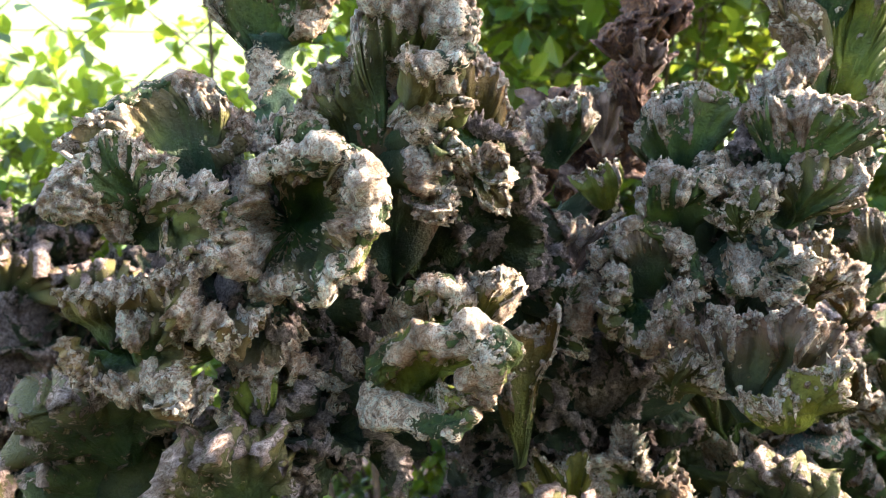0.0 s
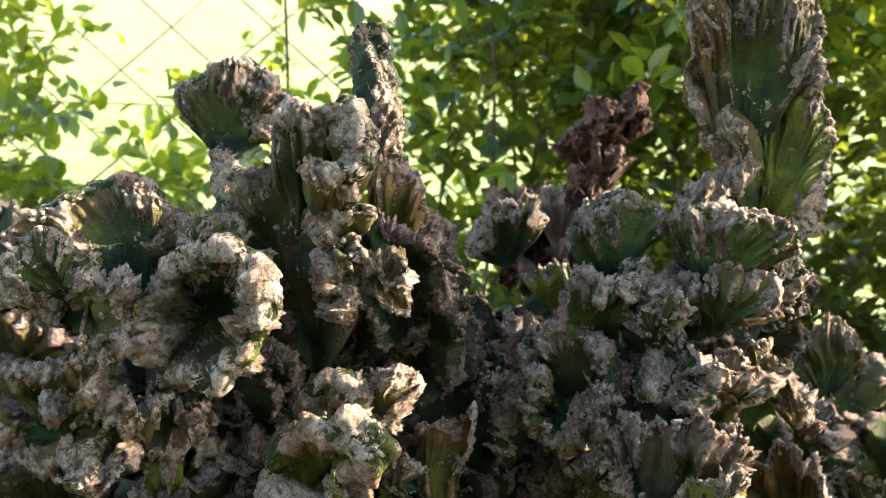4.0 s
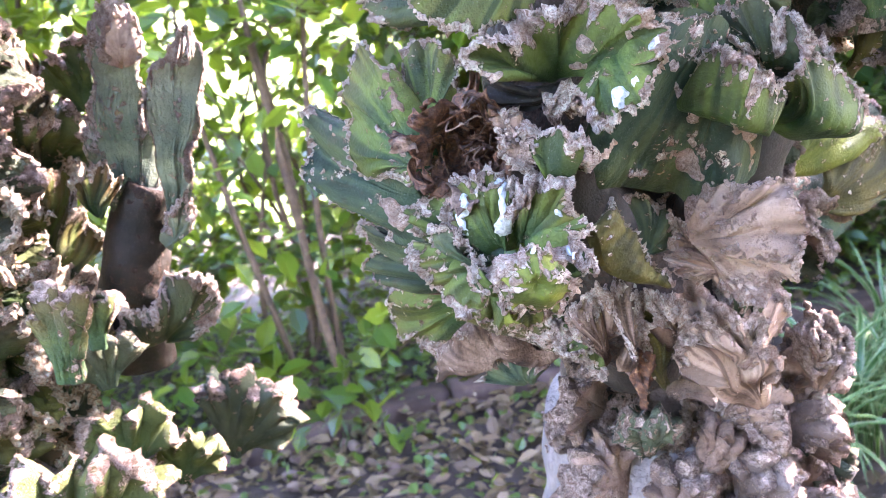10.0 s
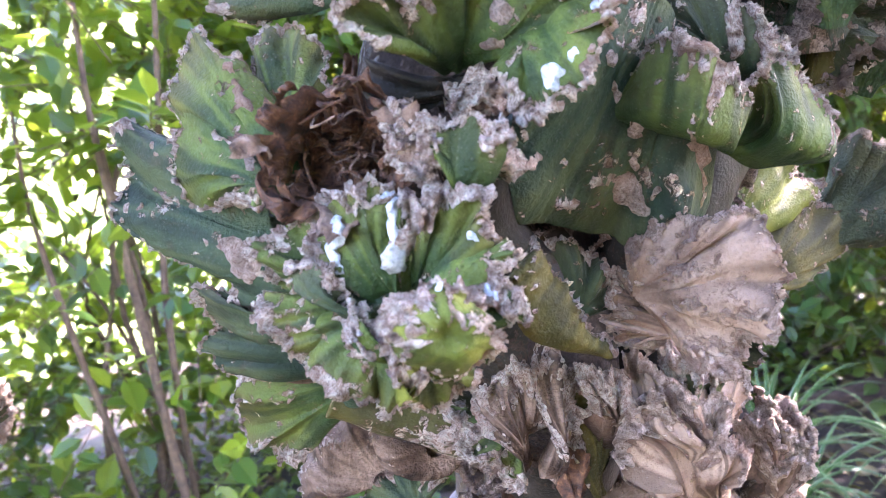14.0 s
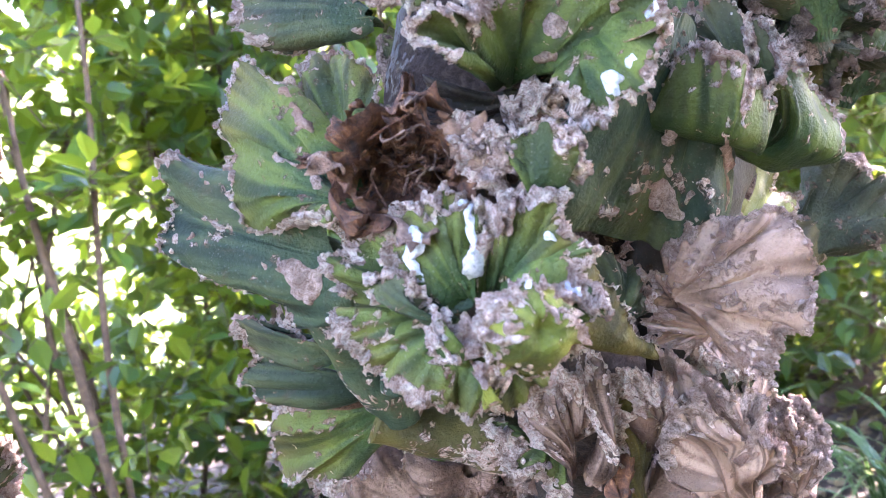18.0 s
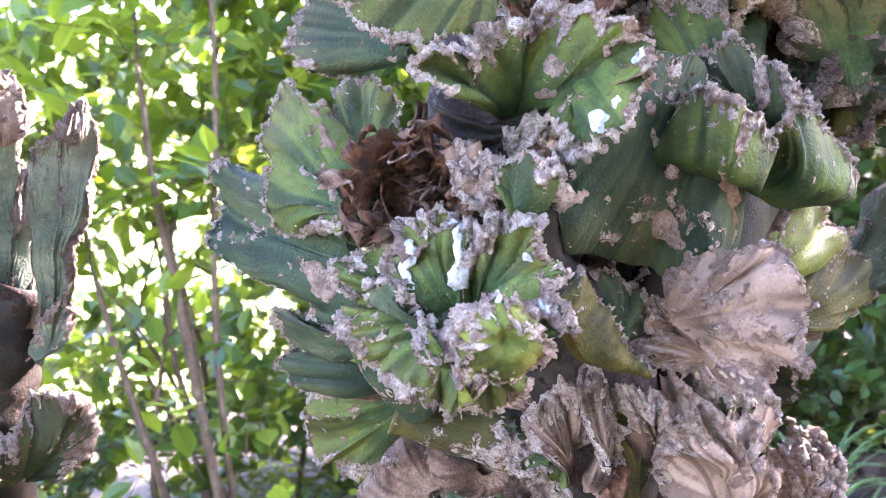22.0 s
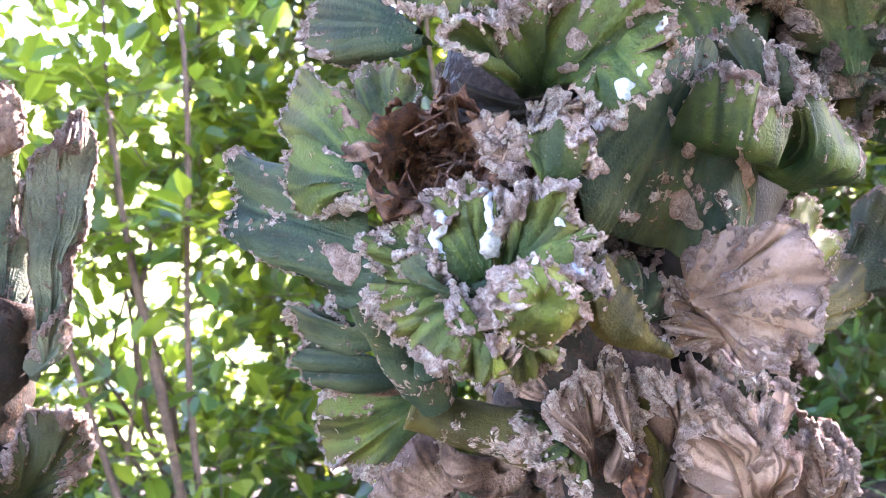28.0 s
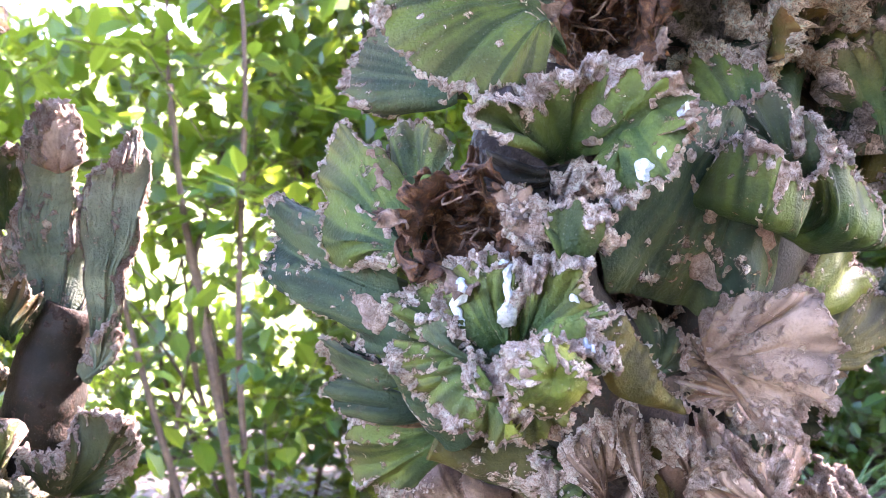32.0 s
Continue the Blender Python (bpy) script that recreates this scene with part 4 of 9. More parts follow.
frond(plant_a, [(0.012, 0.48, 1.324)], [(0.002, 0.455, 1.305), (0.01, 0.45, 1.312), (0.023, 0.449, 1.316), (0.033, 0.449, 1.31), (0.032, 0.449, 1.298), (0.024, 0.45, 1.292)], C_GREEN, 9208, lip=0.005, thick=0.006, knobs=0.22, size=0.0016, crust=0.01, crumple=0.003, depth=0.0045, scallop=0.0015, solid=0.58, flute=0.0002, rough=1.25, lines=0.3, ridge=0.45, pleats=3)
part("stem", tube([(0.005, 0.51, 1.353), (0.002, 0.512, 1.382), (-0.004, 0.514, 1.414), (-0.006, 0.516, 1.444)], [0.014, 0.013, 0.0115, 0.009], C_TEAL, 9221, sides=36, rings=14, rough=0.14, fine=0.2), plant_a)
frond(plant_a, [(0.005, 0.505, 1.363)], [(0.016, 0.502, 1.376), (0.011, 0.504, 1.395), (0.006, 0.506, 1.408), (0.005, 0.508, 1.424)], C_DRY, 9234, lip=0.001, thick=0.006, knobs=0.22, size=0.0016, crust=0.012, crumple=0.003, depth=0.003, scallop=0.0015, solid=0.58, flute=0.0002, rough=1.25, lines=0.3, ridge=0.45, pleats=4)
frond(plant_a, [(-0.027, 0.505, 1.249)], [(-0.062, 0.487, 1.279), (-0.058, 0.48, 1.309), (-0.047, 0.475, 1.332), (-0.03, 0.47, 1.342), (-0.018, 0.47, 1.333), (-0.013, 0.475, 1.308), (-0.01, 0.485, 1.281)], C_TEAL, 9247, lip=0.001, thick=0.006, knobs=0.08, size=0.0016, crust=0.0025, crumple=0.003, depth=0.0045, scallop=0.0015, solid=0.58, flute=0.0002, rough=1.25, lines=0.15, ridge=0, pleats=1.5, bulge=0.008, stain=0.3)
frond(plant_a, [(-0.01, 0.47, 1.22)], [(-0.029, 0.452, 1.234), (-0.024, 0.447, 1.248), (-0.009, 0.443, 1.26), (0.007, 0.441, 1.259), (0.017, 0.44, 1.249), (0.02, 0.44, 1.237)], C_GREEN, 9260, lip=0.005, thick=0.006, knobs=0.22, size=0.0016, crust=0.01, crumple=0.003, depth=0.0045, scallop=0.0015, solid=0.58, flute=0.0002, rough=1.25, lines=0.3, ridge=0.45, pleats=2, bulge=0.008)
frond(plant_a, [(-0.008, 0.455, 1.206)], [(-0.041, 0.44, 1.2), (-0.032, 0.43, 1.219), (-0.019, 0.42, 1.237), (0.001, 0.41, 1.247), (0.02, 0.402, 1.247), (0.031, 0.398, 1.239), (0.027, 0.4, 1.226), (0.016, 0.405, 1.221)], C_LIME, 9273, lip=0.004, thick=0.006, knobs=0.22, size=0.0016, crust=0.013, crumple=0.003, depth=0.0045, scallop=0.0015, solid=0.58, flute=0.0002, rough=1.25, lines=0.3, ridge=0.45, pleats=2.5, bulge=0.008)
frond(plant_a, [(-0.003, 0.45, 1.198)], [(-0.041, 0.44, 1.2), (-0.028, 0.43, 1.195), (-0.007, 0.42, 1.198), (0.012, 0.41, 1.206), (0.019, 0.41, 1.215)], C_LIME, 9286, lip=0.004, thick=0.006, knobs=0.22, size=0.0016, crust=0.011, crumple=0.003, depth=0.0045, scallop=0.0015, solid=0.58, flute=0.0002, rough=1.25, lines=0.3, ridge=0.45, pleats=2.5)
frond(plant_a, [(0.018, 0.46, 1.225)], [(0.007, 0.452, 1.248), (0.015, 0.45, 1.261), (0.027, 0.448, 1.264), (0.033, 0.447, 1.251), (0.03, 0.45, 1.234)], C_OLIVE, 9299, lip=0.005, thick=0.006, knobs=0.22, size=0.0016, crust=0.007, crumple=0.003, depth=0.0045, scallop=0.0015, solid=0.58, flute=0.0002, rough=1.25, lines=0.3, ridge=0.45, pleats=2.5)
frond(plant_a, [(-0.047, 0.47, 1.202)], [(-0.045, 0.455, 1.228), (-0.055, 0.448, 1.224), (-0.059, 0.445, 1.213), (-0.054, 0.443, 1.198), (-0.045, 0.445, 1.195)], C_OLIVE, 9312, lip=0.005, thick=0.006, knobs=0.22, size=0.0016, crust=0.0075, crumple=0.003, depth=0.0045, scallop=0.0015, solid=0.58, flute=0.0002, rough=1.25, lines=0.3, ridge=0.45, pleats=2)
frond(plant_a, [(-0.091, 0.455, 1.178)], [(-0.11, 0.435, 1.188), (-0.103, 0.432, 1.204), (-0.09, 0.432, 1.214), (-0.079, 0.433, 1.217)], C_LIME, 9325, lip=0.005, thick=0.006, knobs=0.22, size=0.0016, crust=0.005, crumple=0.003, depth=0.0045, scallop=0.0015, solid=0.58, flute=0.0002, rough=1.25, lines=0.3, ridge=0.45, pleats=1.5, bulge=0.012)
frond(plant_a, [(-0.076, 0.455, 1.199)], [(-0.085, 0.435, 1.215), (-0.073, 0.433, 1.222), (-0.065, 0.432, 1.214), (-0.07, 0.432, 1.201), (-0.075, 0.432, 1.189)], C_OLIVE, 9338, lip=0.005, thick=0.006, knobs=0.22, size=0.0016, crust=0.0075, crumple=0.003, depth=0.0045, scallop=0.0015, solid=0.58, flute=0.0002, rough=1.25, lines=0.3, ridge=0.45, pleats=2)
frond(plant_a, [(-0.051, 0.51, 1.219)], [(-0.055, 0.495, 1.23), (-0.052, 0.49, 1.252), (-0.046, 0.488, 1.266), (-0.037, 0.488, 1.266), (-0.036, 0.49, 1.249)], C_OLIVE, 9351, lip=0.001, thick=0.006, knobs=0.22, size=0.0016, crust=0.004, crumple=0.003, depth=0.0045, scallop=0.0015, solid=0.58, flute=0.0002, rough=1.25, lines=0.3, ridge=0.45, pleats=1.5)
frond(plant_a, [(0.044, 0.525, 1.133)], [(0.028, 0.512, 1.184), (0.027, 0.507, 1.21), (0.031, 0.505, 1.225), (0.046, 0.503, 1.225), (0.061, 0.502, 1.229), (0.065, 0.504, 1.21), (0.06, 0.51, 1.183)], C_OLIVE, 9364, lip=0.001, thick=0.006, knobs=0.22, size=0.0016, crust=0.005, crumple=0.003, depth=0.0045, scallop=0.0015, solid=0.58, flute=0.0002, rough=1.25, lines=0.3, ridge=0.45, pleats=1.5, bulge=0.008)
frond(plant_a, [(0.025, 0.5, 1.178)], [(0.012, 0.48, 1.188), (0.016, 0.478, 1.202), (0.025, 0.478, 1.206), (0.028, 0.48, 1.196)], C_TEAL, 9377, lip=0.005, thick=0.006, knobs=0.22, size=0.0016, crust=0.004, crumple=0.003, depth=0.0045, scallop=0.0015, solid=0.58, flute=0.0002, rough=1.25, lines=0.3, ridge=0.45, pleats=1.5)
frond(plant_a, [(0.077, 0.63, 1.301)], [(0.044, 0.622, 1.309), (0.048, 0.618, 1.329), (0.066, 0.614, 1.344), (0.087, 0.612, 1.35), (0.098, 0.612, 1.336)], C_GREEN, 9390, lip=0.005, thick=0.006, knobs=0.22, size=0.0016, crust=0.008, crumple=0.003, depth=0.0045, scallop=0.0015, solid=0.58, flute=0.0002, rough=1.25, lines=0.3, ridge=0.45, pleats=3)
frond(plant_a, [(0.108, 0.66, 1.306)], [(0.083, 0.655, 1.343), (0.095, 0.655, 1.352), (0.109, 0.655, 1.35), (0.118, 0.655, 1.336), (0.125, 0.655, 1.311)], C_DRY, 9403, lip=0.005, thick=0.006, knobs=0.22, size=0.0016, crust=0.006, crumple=0.003, depth=0.0045, scallop=0.0015, solid=0.58, flute=0.0002, rough=1.25, lines=0.3, ridge=0.45, pleats=4)
frond(plant_a, [(0.08, 0.62, 1.226)], [(0.067, 0.615, 1.259), (0.079, 0.61, 1.266), (0.099, 0.61, 1.261), (0.121, 0.6, 1.271)], C_DRY, 9416, lip=0.005, thick=0.006, knobs=0.22, size=0.0016, crust=0.0075, crumple=0.003, depth=0.0045, scallop=0.0015, solid=0.58, flute=0.0002, rough=1.25, lines=0.3, ridge=0.45, pleats=3)
frond(plant_a, [(0.11, 0.63, 1.274)], [(0.082, 0.625, 1.29), (0.098, 0.62, 1.299), (0.113, 0.62, 1.303)], C_LIME, 9429, lip=0.005, thick=0.006, knobs=0.22, size=0.0016, crust=0.003, crumple=0.003, depth=0.0045, scallop=0.0015, solid=0.58, flute=0.0002, rough=1.25, lines=0.3, ridge=0.45, pleats=3)
part("stem", tube([(0.125, 0.665, 1.289), (0.127, 0.668, 1.347), (0.135, 0.67, 1.38), (0.151, 0.672, 1.401), (0.16, 0.675, 1.429)], [0.018, 0.013, 0.014, 0.009, 0.005], M_ROT, 9442, sides=36, rings=14, rough=0.15, fine=0.3), plant_a)
frond(plant_a, [(0.131, 0.67, 1.368)], [(0.098, 0.662, 1.384), (0.108, 0.66, 1.394), (0.122, 0.66, 1.398), (0.124, 0.662, 1.412), (0.142, 0.662, 1.411), (0.154, 0.664, 1.405), (0.151, 0.664, 1.381)], M_ROT, 9455, lip=0.005, thick=0.006, knobs=0.22, size=0.0016, crust=0.012, crumple=0.006, depth=0.007, scallop=0.0015, solid=0.58, flute=0.0002, rough=2, lines=0.3, ridge=0.45, pleats=5)
frond(plant_a, [(0.147, 0.672, 1.381)], [(0.147, 0.668, 1.405), (0.152, 0.668, 1.425), (0.159, 0.668, 1.432), (0.165, 0.67, 1.417), (0.163, 0.67, 1.401)], M_ROT, 9468, lip=0.005, thick=0.006, knobs=0.22, size=0.0016, crust=0.012, crumple=0.005, depth=0.005, scallop=0.0015, solid=0.58, flute=0.0002, rough=2, lines=0.3, ridge=0.45, pleats=3)
frond(plant_a, [(0.127, 0.668, 1.31)], [(0.106, 0.66, 1.319), (0.108, 0.655, 1.344), (0.119, 0.652, 1.36), (0.131, 0.652, 1.356), (0.14, 0.655, 1.34), (0.143, 0.66, 1.315)], M_ROT, 9481, lip=0.005, thick=0.006, knobs=0.22, size=0.0016, crust=0.004, crumple=0.007, depth=0.006, scallop=0.005, solid=0.58, flute=0.0002, rough=2, lines=0.3, ridge=0.45, pleats=4)
frond(plant_a, [(0.136, 0.668, 1.348)], [(0.119, 0.66, 1.36), (0.123, 0.656, 1.38), (0.136, 0.655, 1.386), (0.147, 0.656, 1.376), (0.148, 0.66, 1.356)], M_RUST, 9494, lip=0.005, thick=0.006, knobs=0.22, size=0.0016, crust=0.004, crumple=0.007, depth=0.006, scallop=0.005, solid=0.58, flute=0.0002, rough=2, lines=0.3, ridge=0.45, pleats=4)
frond(plant_a, [(0.143, 0.565, 1.296)], [(0.113, 0.565, 1.317), (0.115, 0.562, 1.333), (0.124, 0.558, 1.346), (0.141, 0.552, 1.351), (0.158, 0.546, 1.349), (0.17, 0.542, 1.34)], C_GREEN, 9507, lip=0.005, thick=0.006, knobs=0.22, size=0.0016, crust=0.006, crumple=0.003, depth=0.0045, scallop=0.0015, solid=0.58, flute=0.0002, rough=1.25, lines=0.3, ridge=0.6, pleats=3.5)
frond(plant_a, [(0.198, 0.54, 1.305)], [(0.166, 0.54, 1.336), (0.169, 0.537, 1.348), (0.181, 0.53, 1.348), (0.199, 0.524, 1.348), (0.217, 0.519, 1.347), (0.23, 0.515, 1.335), (0.232, 0.515, 1.323)], C_GREEN, 9520, lip=0.005, thick=0.006, knobs=0.22, size=0.0016, crust=0.008, crumple=0.003, depth=0.005, scallop=0.0015, solid=0.58, flute=0.0002, rough=1.25, lines=0.3, ridge=0.4, pleats=4)
frond(plant_a, [(0.195, 0.56, 1.323)], [(0.169, 0.548, 1.349), (0.177, 0.546, 1.356), (0.19, 0.544, 1.366), (0.203, 0.542, 1.359), (0.211, 0.54, 1.346)], C_DRY, 9533, lip=0.005, thick=0.006, knobs=0.22, size=0.0016, crust=0.009, crumple=0.003, depth=0.0045, scallop=0.0015, solid=0.58, flute=0.0002, rough=1.25, lines=0.3, ridge=0.45, pleats=4)
frond(plant_a, [(0.169, 0.55, 1.289)], [(0.147, 0.54, 1.321), (0.156, 0.53, 1.314), (0.172, 0.523, 1.31), (0.186, 0.518, 1.303), (0.191, 0.52, 1.295)], C_TEAL, 9546, lip=0.005, thick=0.006, knobs=0.22, size=0.0016, crust=0.008, crumple=0.003, depth=0.0045, scallop=0.0015, solid=0.58, flute=0.0002, rough=1.25, lines=0.3, ridge=0.45, pleats=2.5)
frond(plant_a, [(0.139, 0.55, 1.263)], [(0.11, 0.54, 1.292), (0.115, 0.532, 1.304), (0.13, 0.525, 1.306), (0.144, 0.518, 1.307), (0.152, 0.514, 1.296), (0.151, 0.512, 1.282)], C_GREEN, 9559, lip=0.005, thick=0.006, knobs=0.22, size=0.0016, crust=0.009, crumple=0.003, depth=0.0045, scallop=0.0015, solid=0.58, flute=0.0002, rough=1.25, lines=0.3, ridge=0.45, pleats=2.5)
frond(plant_a, [(0.167, 0.535, 1.264)], [(0.15, 0.515, 1.276), (0.153, 0.51, 1.289), (0.161, 0.505, 1.297), (0.173, 0.502, 1.299), (0.177, 0.502, 1.289), (0.171, 0.505, 1.279)], C_OLIVE, 9572, lip=0.005, thick=0.006, knobs=0.22, size=0.0016, crust=0.01, crumple=0.003, depth=0.0045, scallop=0.0015, solid=0.58, flute=0.0002, rough=1.25, lines=0.3, ridge=0.45, pleats=2)
frond(plant_a, [(0.194, 0.535, 1.275)], [(0.185, 0.522, 1.297), (0.189, 0.518, 1.311), (0.202, 0.515, 1.317), (0.217, 0.511, 1.312), (0.225, 0.51, 1.299), (0.22, 0.512, 1.287)], C_GREEN, 9585, lip=0.005, thick=0.006, knobs=0.22, size=0.0016, crust=0.006, crumple=0.003, depth=0.0045, scallop=0.0015, solid=0.58, flute=0.0002, rough=1.25, lines=0.3, ridge=0.5, pleats=3.5)
frond(plant_a, [(0.241, 0.56, 1.29)], [(0.224, 0.55, 1.315), (0.236, 0.545, 1.319), (0.244, 0.545, 1.306), (0.242, 0.55, 1.285)], C_TEAL, 9598, lip=0.005, thick=0.006, knobs=0.22, size=0.0016, crust=0.0075, crumple=0.003, depth=0.0045, scallop=0.0015, solid=0.58, flute=0.0002, rough=1.25, lines=0.3, ridge=0.45, pleats=2)
frond(plant_a, [(0.129, 0.55, 1.231)], [(0.079, 0.545, 1.237), (0.081, 0.54, 1.256), (0.092, 0.535, 1.269), (0.109, 0.53, 1.278), (0.128, 0.525, 1.272), (0.141, 0.52, 1.262), (0.145, 0.514, 1.248), (0.135, 0.51, 1.237), (0.12, 0.512, 1.239)], C_TEAL, 9611, lip=0.005, thick=0.006, knobs=0.22, size=0.0016, crust=0.009, crumple=0.003, depth=0.0045, scallop=0.0015, solid=0.58, flute=0.0002, rough=1.25, lines=0.3, ridge=0.3, pleats=3.5)
frond(plant_a, [(0.072, 0.565, 1.205)], [(0.059, 0.545, 1.218), (0.063, 0.54, 1.238), (0.076, 0.536, 1.246), (0.087, 0.533, 1.24), (0.089, 0.53, 1.224), (0.08, 0.53, 1.206), (0.075, 0.532, 1.192)], C_GREEN, 9624, lip=0.005, thick=0.006, knobs=0.22, size=0.0016, crust=0.009, crumple=0.003, depth=0.0045, scallop=0.0015, solid=0.58, flute=0.0002, rough=1.25, lines=0.3, ridge=0.45, pleats=2.5)
frond(plant_a, [(0.112, 0.55, 1.226)], [(0.09, 0.525, 1.229), (0.091, 0.522, 1.242), (0.104, 0.518, 1.243), (0.093, 0.512, 1.221), (0.106, 0.507, 1.214), (0.122, 0.503, 1.225), (0.138, 0.5, 1.223)], C_GREEN, 9637, lip=0.005, thick=0.006, knobs=0.22, size=0.0016, crust=0.009, crumple=0.003, depth=0.0045, scallop=0.0015, solid=0.58, flute=0.0002, rough=1.25, lines=0.3, ridge=0.45, pleats=3)
frond(plant_a, [(0.172, 0.54, 1.255)], [(0.15, 0.505, 1.24), (0.158, 0.5, 1.25), (0.171, 0.495, 1.251), (0.185, 0.49, 1.245), (0.194, 0.488, 1.257), (0.195, 0.49, 1.27), (0.184, 0.495, 1.277), (0.177, 0.5, 1.269)], C_TEAL, 9650, lip=0.0035, thick=0.006, knobs=0.22, size=0.0016, crust=0.01, crumple=0.003, depth=0.0045, scallop=0.0015, solid=0.58, flute=0.0002, rough=1.25, lines=0.3, ridge=0.45, pleats=3.5)
frond(plant_a, [(0.206, 0.525, 1.227)], [(0.196, 0.51, 1.254), (0.2, 0.507, 1.27), (0.21, 0.504, 1.271), (0.22, 0.502, 1.259), (0.219, 0.505, 1.244)], C_OLIVE, 9663, lip=0.005, thick=0.006, knobs=0.22, size=0.0016, crust=0.004, crumple=0.003, depth=0.0045, scallop=0.0015, solid=0.58, flute=0.0002, rough=1.25, lines=0.3, ridge=0.4, pleats=2)
frond(plant_a, [(0.17, 0.51, 1.169)], [(0.137, 0.495, 1.21), (0.139, 0.49, 1.225), (0.148, 0.486, 1.235), (0.162, 0.482, 1.235), (0.18, 0.477, 1.243), (0.196, 0.472, 1.238), (0.207, 0.468, 1.227)], C_TEAL, 9676, lip=0.005, thick=0.006, knobs=0.22, size=0.0016, crust=0.006, crumple=0.003, depth=0.005, scallop=0.0015, solid=0.58, flute=0.0002, rough=1.25, lines=0.3, ridge=0.9, pleats=4.5)
frond(plant_a, [(0.183, 0.485, 1.177)], [(0.158, 0.468, 1.186), (0.167, 0.462, 1.201), (0.182, 0.456, 1.209), (0.195, 0.451, 1.222), (0.207, 0.45, 1.214), (0.204, 0.45, 1.2)], C_LIME, 9689, lip=0.005, thick=0.006, knobs=0.22, size=0.0016, crust=0.011, crumple=0.003, depth=0.0045, scallop=0.0015, solid=0.58, flute=0.0002, rough=1.25, lines=0.3, ridge=0.45, pleats=3)
frond(plant_a, [(0.13, 0.52, 1.18)], [(0.122, 0.505, 1.192), (0.126, 0.5, 1.208), (0.139, 0.495, 1.207), (0.15, 0.49, 1.199), (0.147, 0.49, 1.183)], C_OLIVE, 9702, lip=0.005, thick=0.006, knobs=0.22, size=0.0016, crust=0.009, crumple=0.003, depth=0.0045, scallop=0.0015, solid=0.58, flute=0.0002, rough=1.25, lines=0.3, ridge=0.45, pleats=3)
frond(plant_a, [(0.204, 0.515, 1.217)], [(0.195, 0.5, 1.221), (0.203, 0.496, 1.231), (0.211, 0.493, 1.221), (0.213, 0.492, 1.208)], C_TEAL, 9715, lip=0.005, thick=0.006, knobs=0.22, size=0.0016, crust=0.0075, crumple=0.003, depth=0.0045, scallop=0.0015, solid=0.58, flute=0.0002, rough=1.25, lines=0.3, ridge=0.45, pleats=2)
frond(plant_a, [(0.223, 0.575, 1.326)], [(0.196, 0.562, 1.34), (0.193, 0.56, 1.365), (0.197, 0.558, 1.382), (0.19, 0.557, 1.398), (0.196, 0.556, 1.412), (0.18, 0.556, 1.425), (0.172, 0.556, 1.445), (0.174, 0.556, 1.464), (0.19, 0.556, 1.477)], C_GREEN, 9728, lip=0.005, thick=0.006, knobs=0.22, size=0.0016, crust=0.02, crumple=0.003, depth=0.006, scallop=0.0015, solid=0.58, flute=0.0002, rough=1.25, lines=0.3, ridge=0.7, pleats=4)
frond(plant_a, [(0.219, 0.575, 1.378)], [(0.18, 0.556, 1.445), (0.177, 0.555, 1.467), (0.194, 0.555, 1.484), (0.22, 0.555, 1.483), (0.245, 0.556, 1.467), (0.254, 0.558, 1.451), (0.245, 0.56, 1.43), (0.231, 0.562, 1.422)], C_GREEN, 9741, lip=0.005, thick=0.006, knobs=0.22, size=0.0016, crust=0.016, crumple=0.003, depth=0.0045, scallop=0.0015, solid=0.58, flute=0.0002, rough=1.25, lines=0.3, ridge=0.9, pleats=5)
frond(plant_a, [(0.228, 0.575, 1.33)], [(0.226, 0.575, 1.399), (0.235, 0.573, 1.413), (0.243, 0.572, 1.421), (0.254, 0.566, 1.418), (0.261, 0.561, 1.399), (0.259, 0.557, 1.376), (0.262, 0.555, 1.359), (0.252, 0.556, 1.346), (0.24, 0.56, 1.336)], C_LIME, 9754, lip=0.005, thick=0.006, knobs=0.22, size=0.0016, crust=0.008, crumple=0.003, depth=0.0045, scallop=0.0015, solid=0.58, flute=0.0002, rough=1.25, lines=0.3, ridge=0.25, pleats=3, bulge=0.006)
frond(plant_a, [(0.299, 0.66, 1.214)], [(0.278, 0.66, 1.233), (0.281, 0.66, 1.254), (0.299, 0.66, 1.267), (0.319, 0.66, 1.258), (0.324, 0.66, 1.235)], C_GREEN, 9767, lip=0.005, thick=0.006, knobs=0.22, size=0.0016, crust=0.0075, crumple=0.003, depth=0.0045, scallop=0.0015, solid=0.58, flute=0.0002, rough=1.25, lines=0.3, ridge=0.3, pleats=3)
frond(plant_a, [(0.249, 0.6, 1.223)], [(0.211, 0.58, 1.26), (0.226, 0.575, 1.267), (0.235, 0.575, 1.258), (0.24, 0.58, 1.239)], C_LIME, 9780, lip=0.005, thick=0.006, knobs=0.22, size=0.0016, crust=0.005, crumple=0.003, depth=0.0045, scallop=0.0015, solid=0.58, flute=0.0002, rough=1.25, lines=0.3, ridge=0.45, pleats=3)
frond(plant_a, [(0.276, 0.62, 1.195)], [(0.245, 0.6, 1.219), (0.257, 0.6, 1.235), (0.27, 0.6, 1.22), (0.278, 0.6, 1.205)], C_OLIVE, 9793, lip=0.005, thick=0.006, knobs=0.22, size=0.0016, crust=0.0075, crumple=0.003, depth=0.0045, scallop=0.0015, solid=0.58, flute=0.0002, rough=1.25, lines=0.3, ridge=0.45, pleats=3)
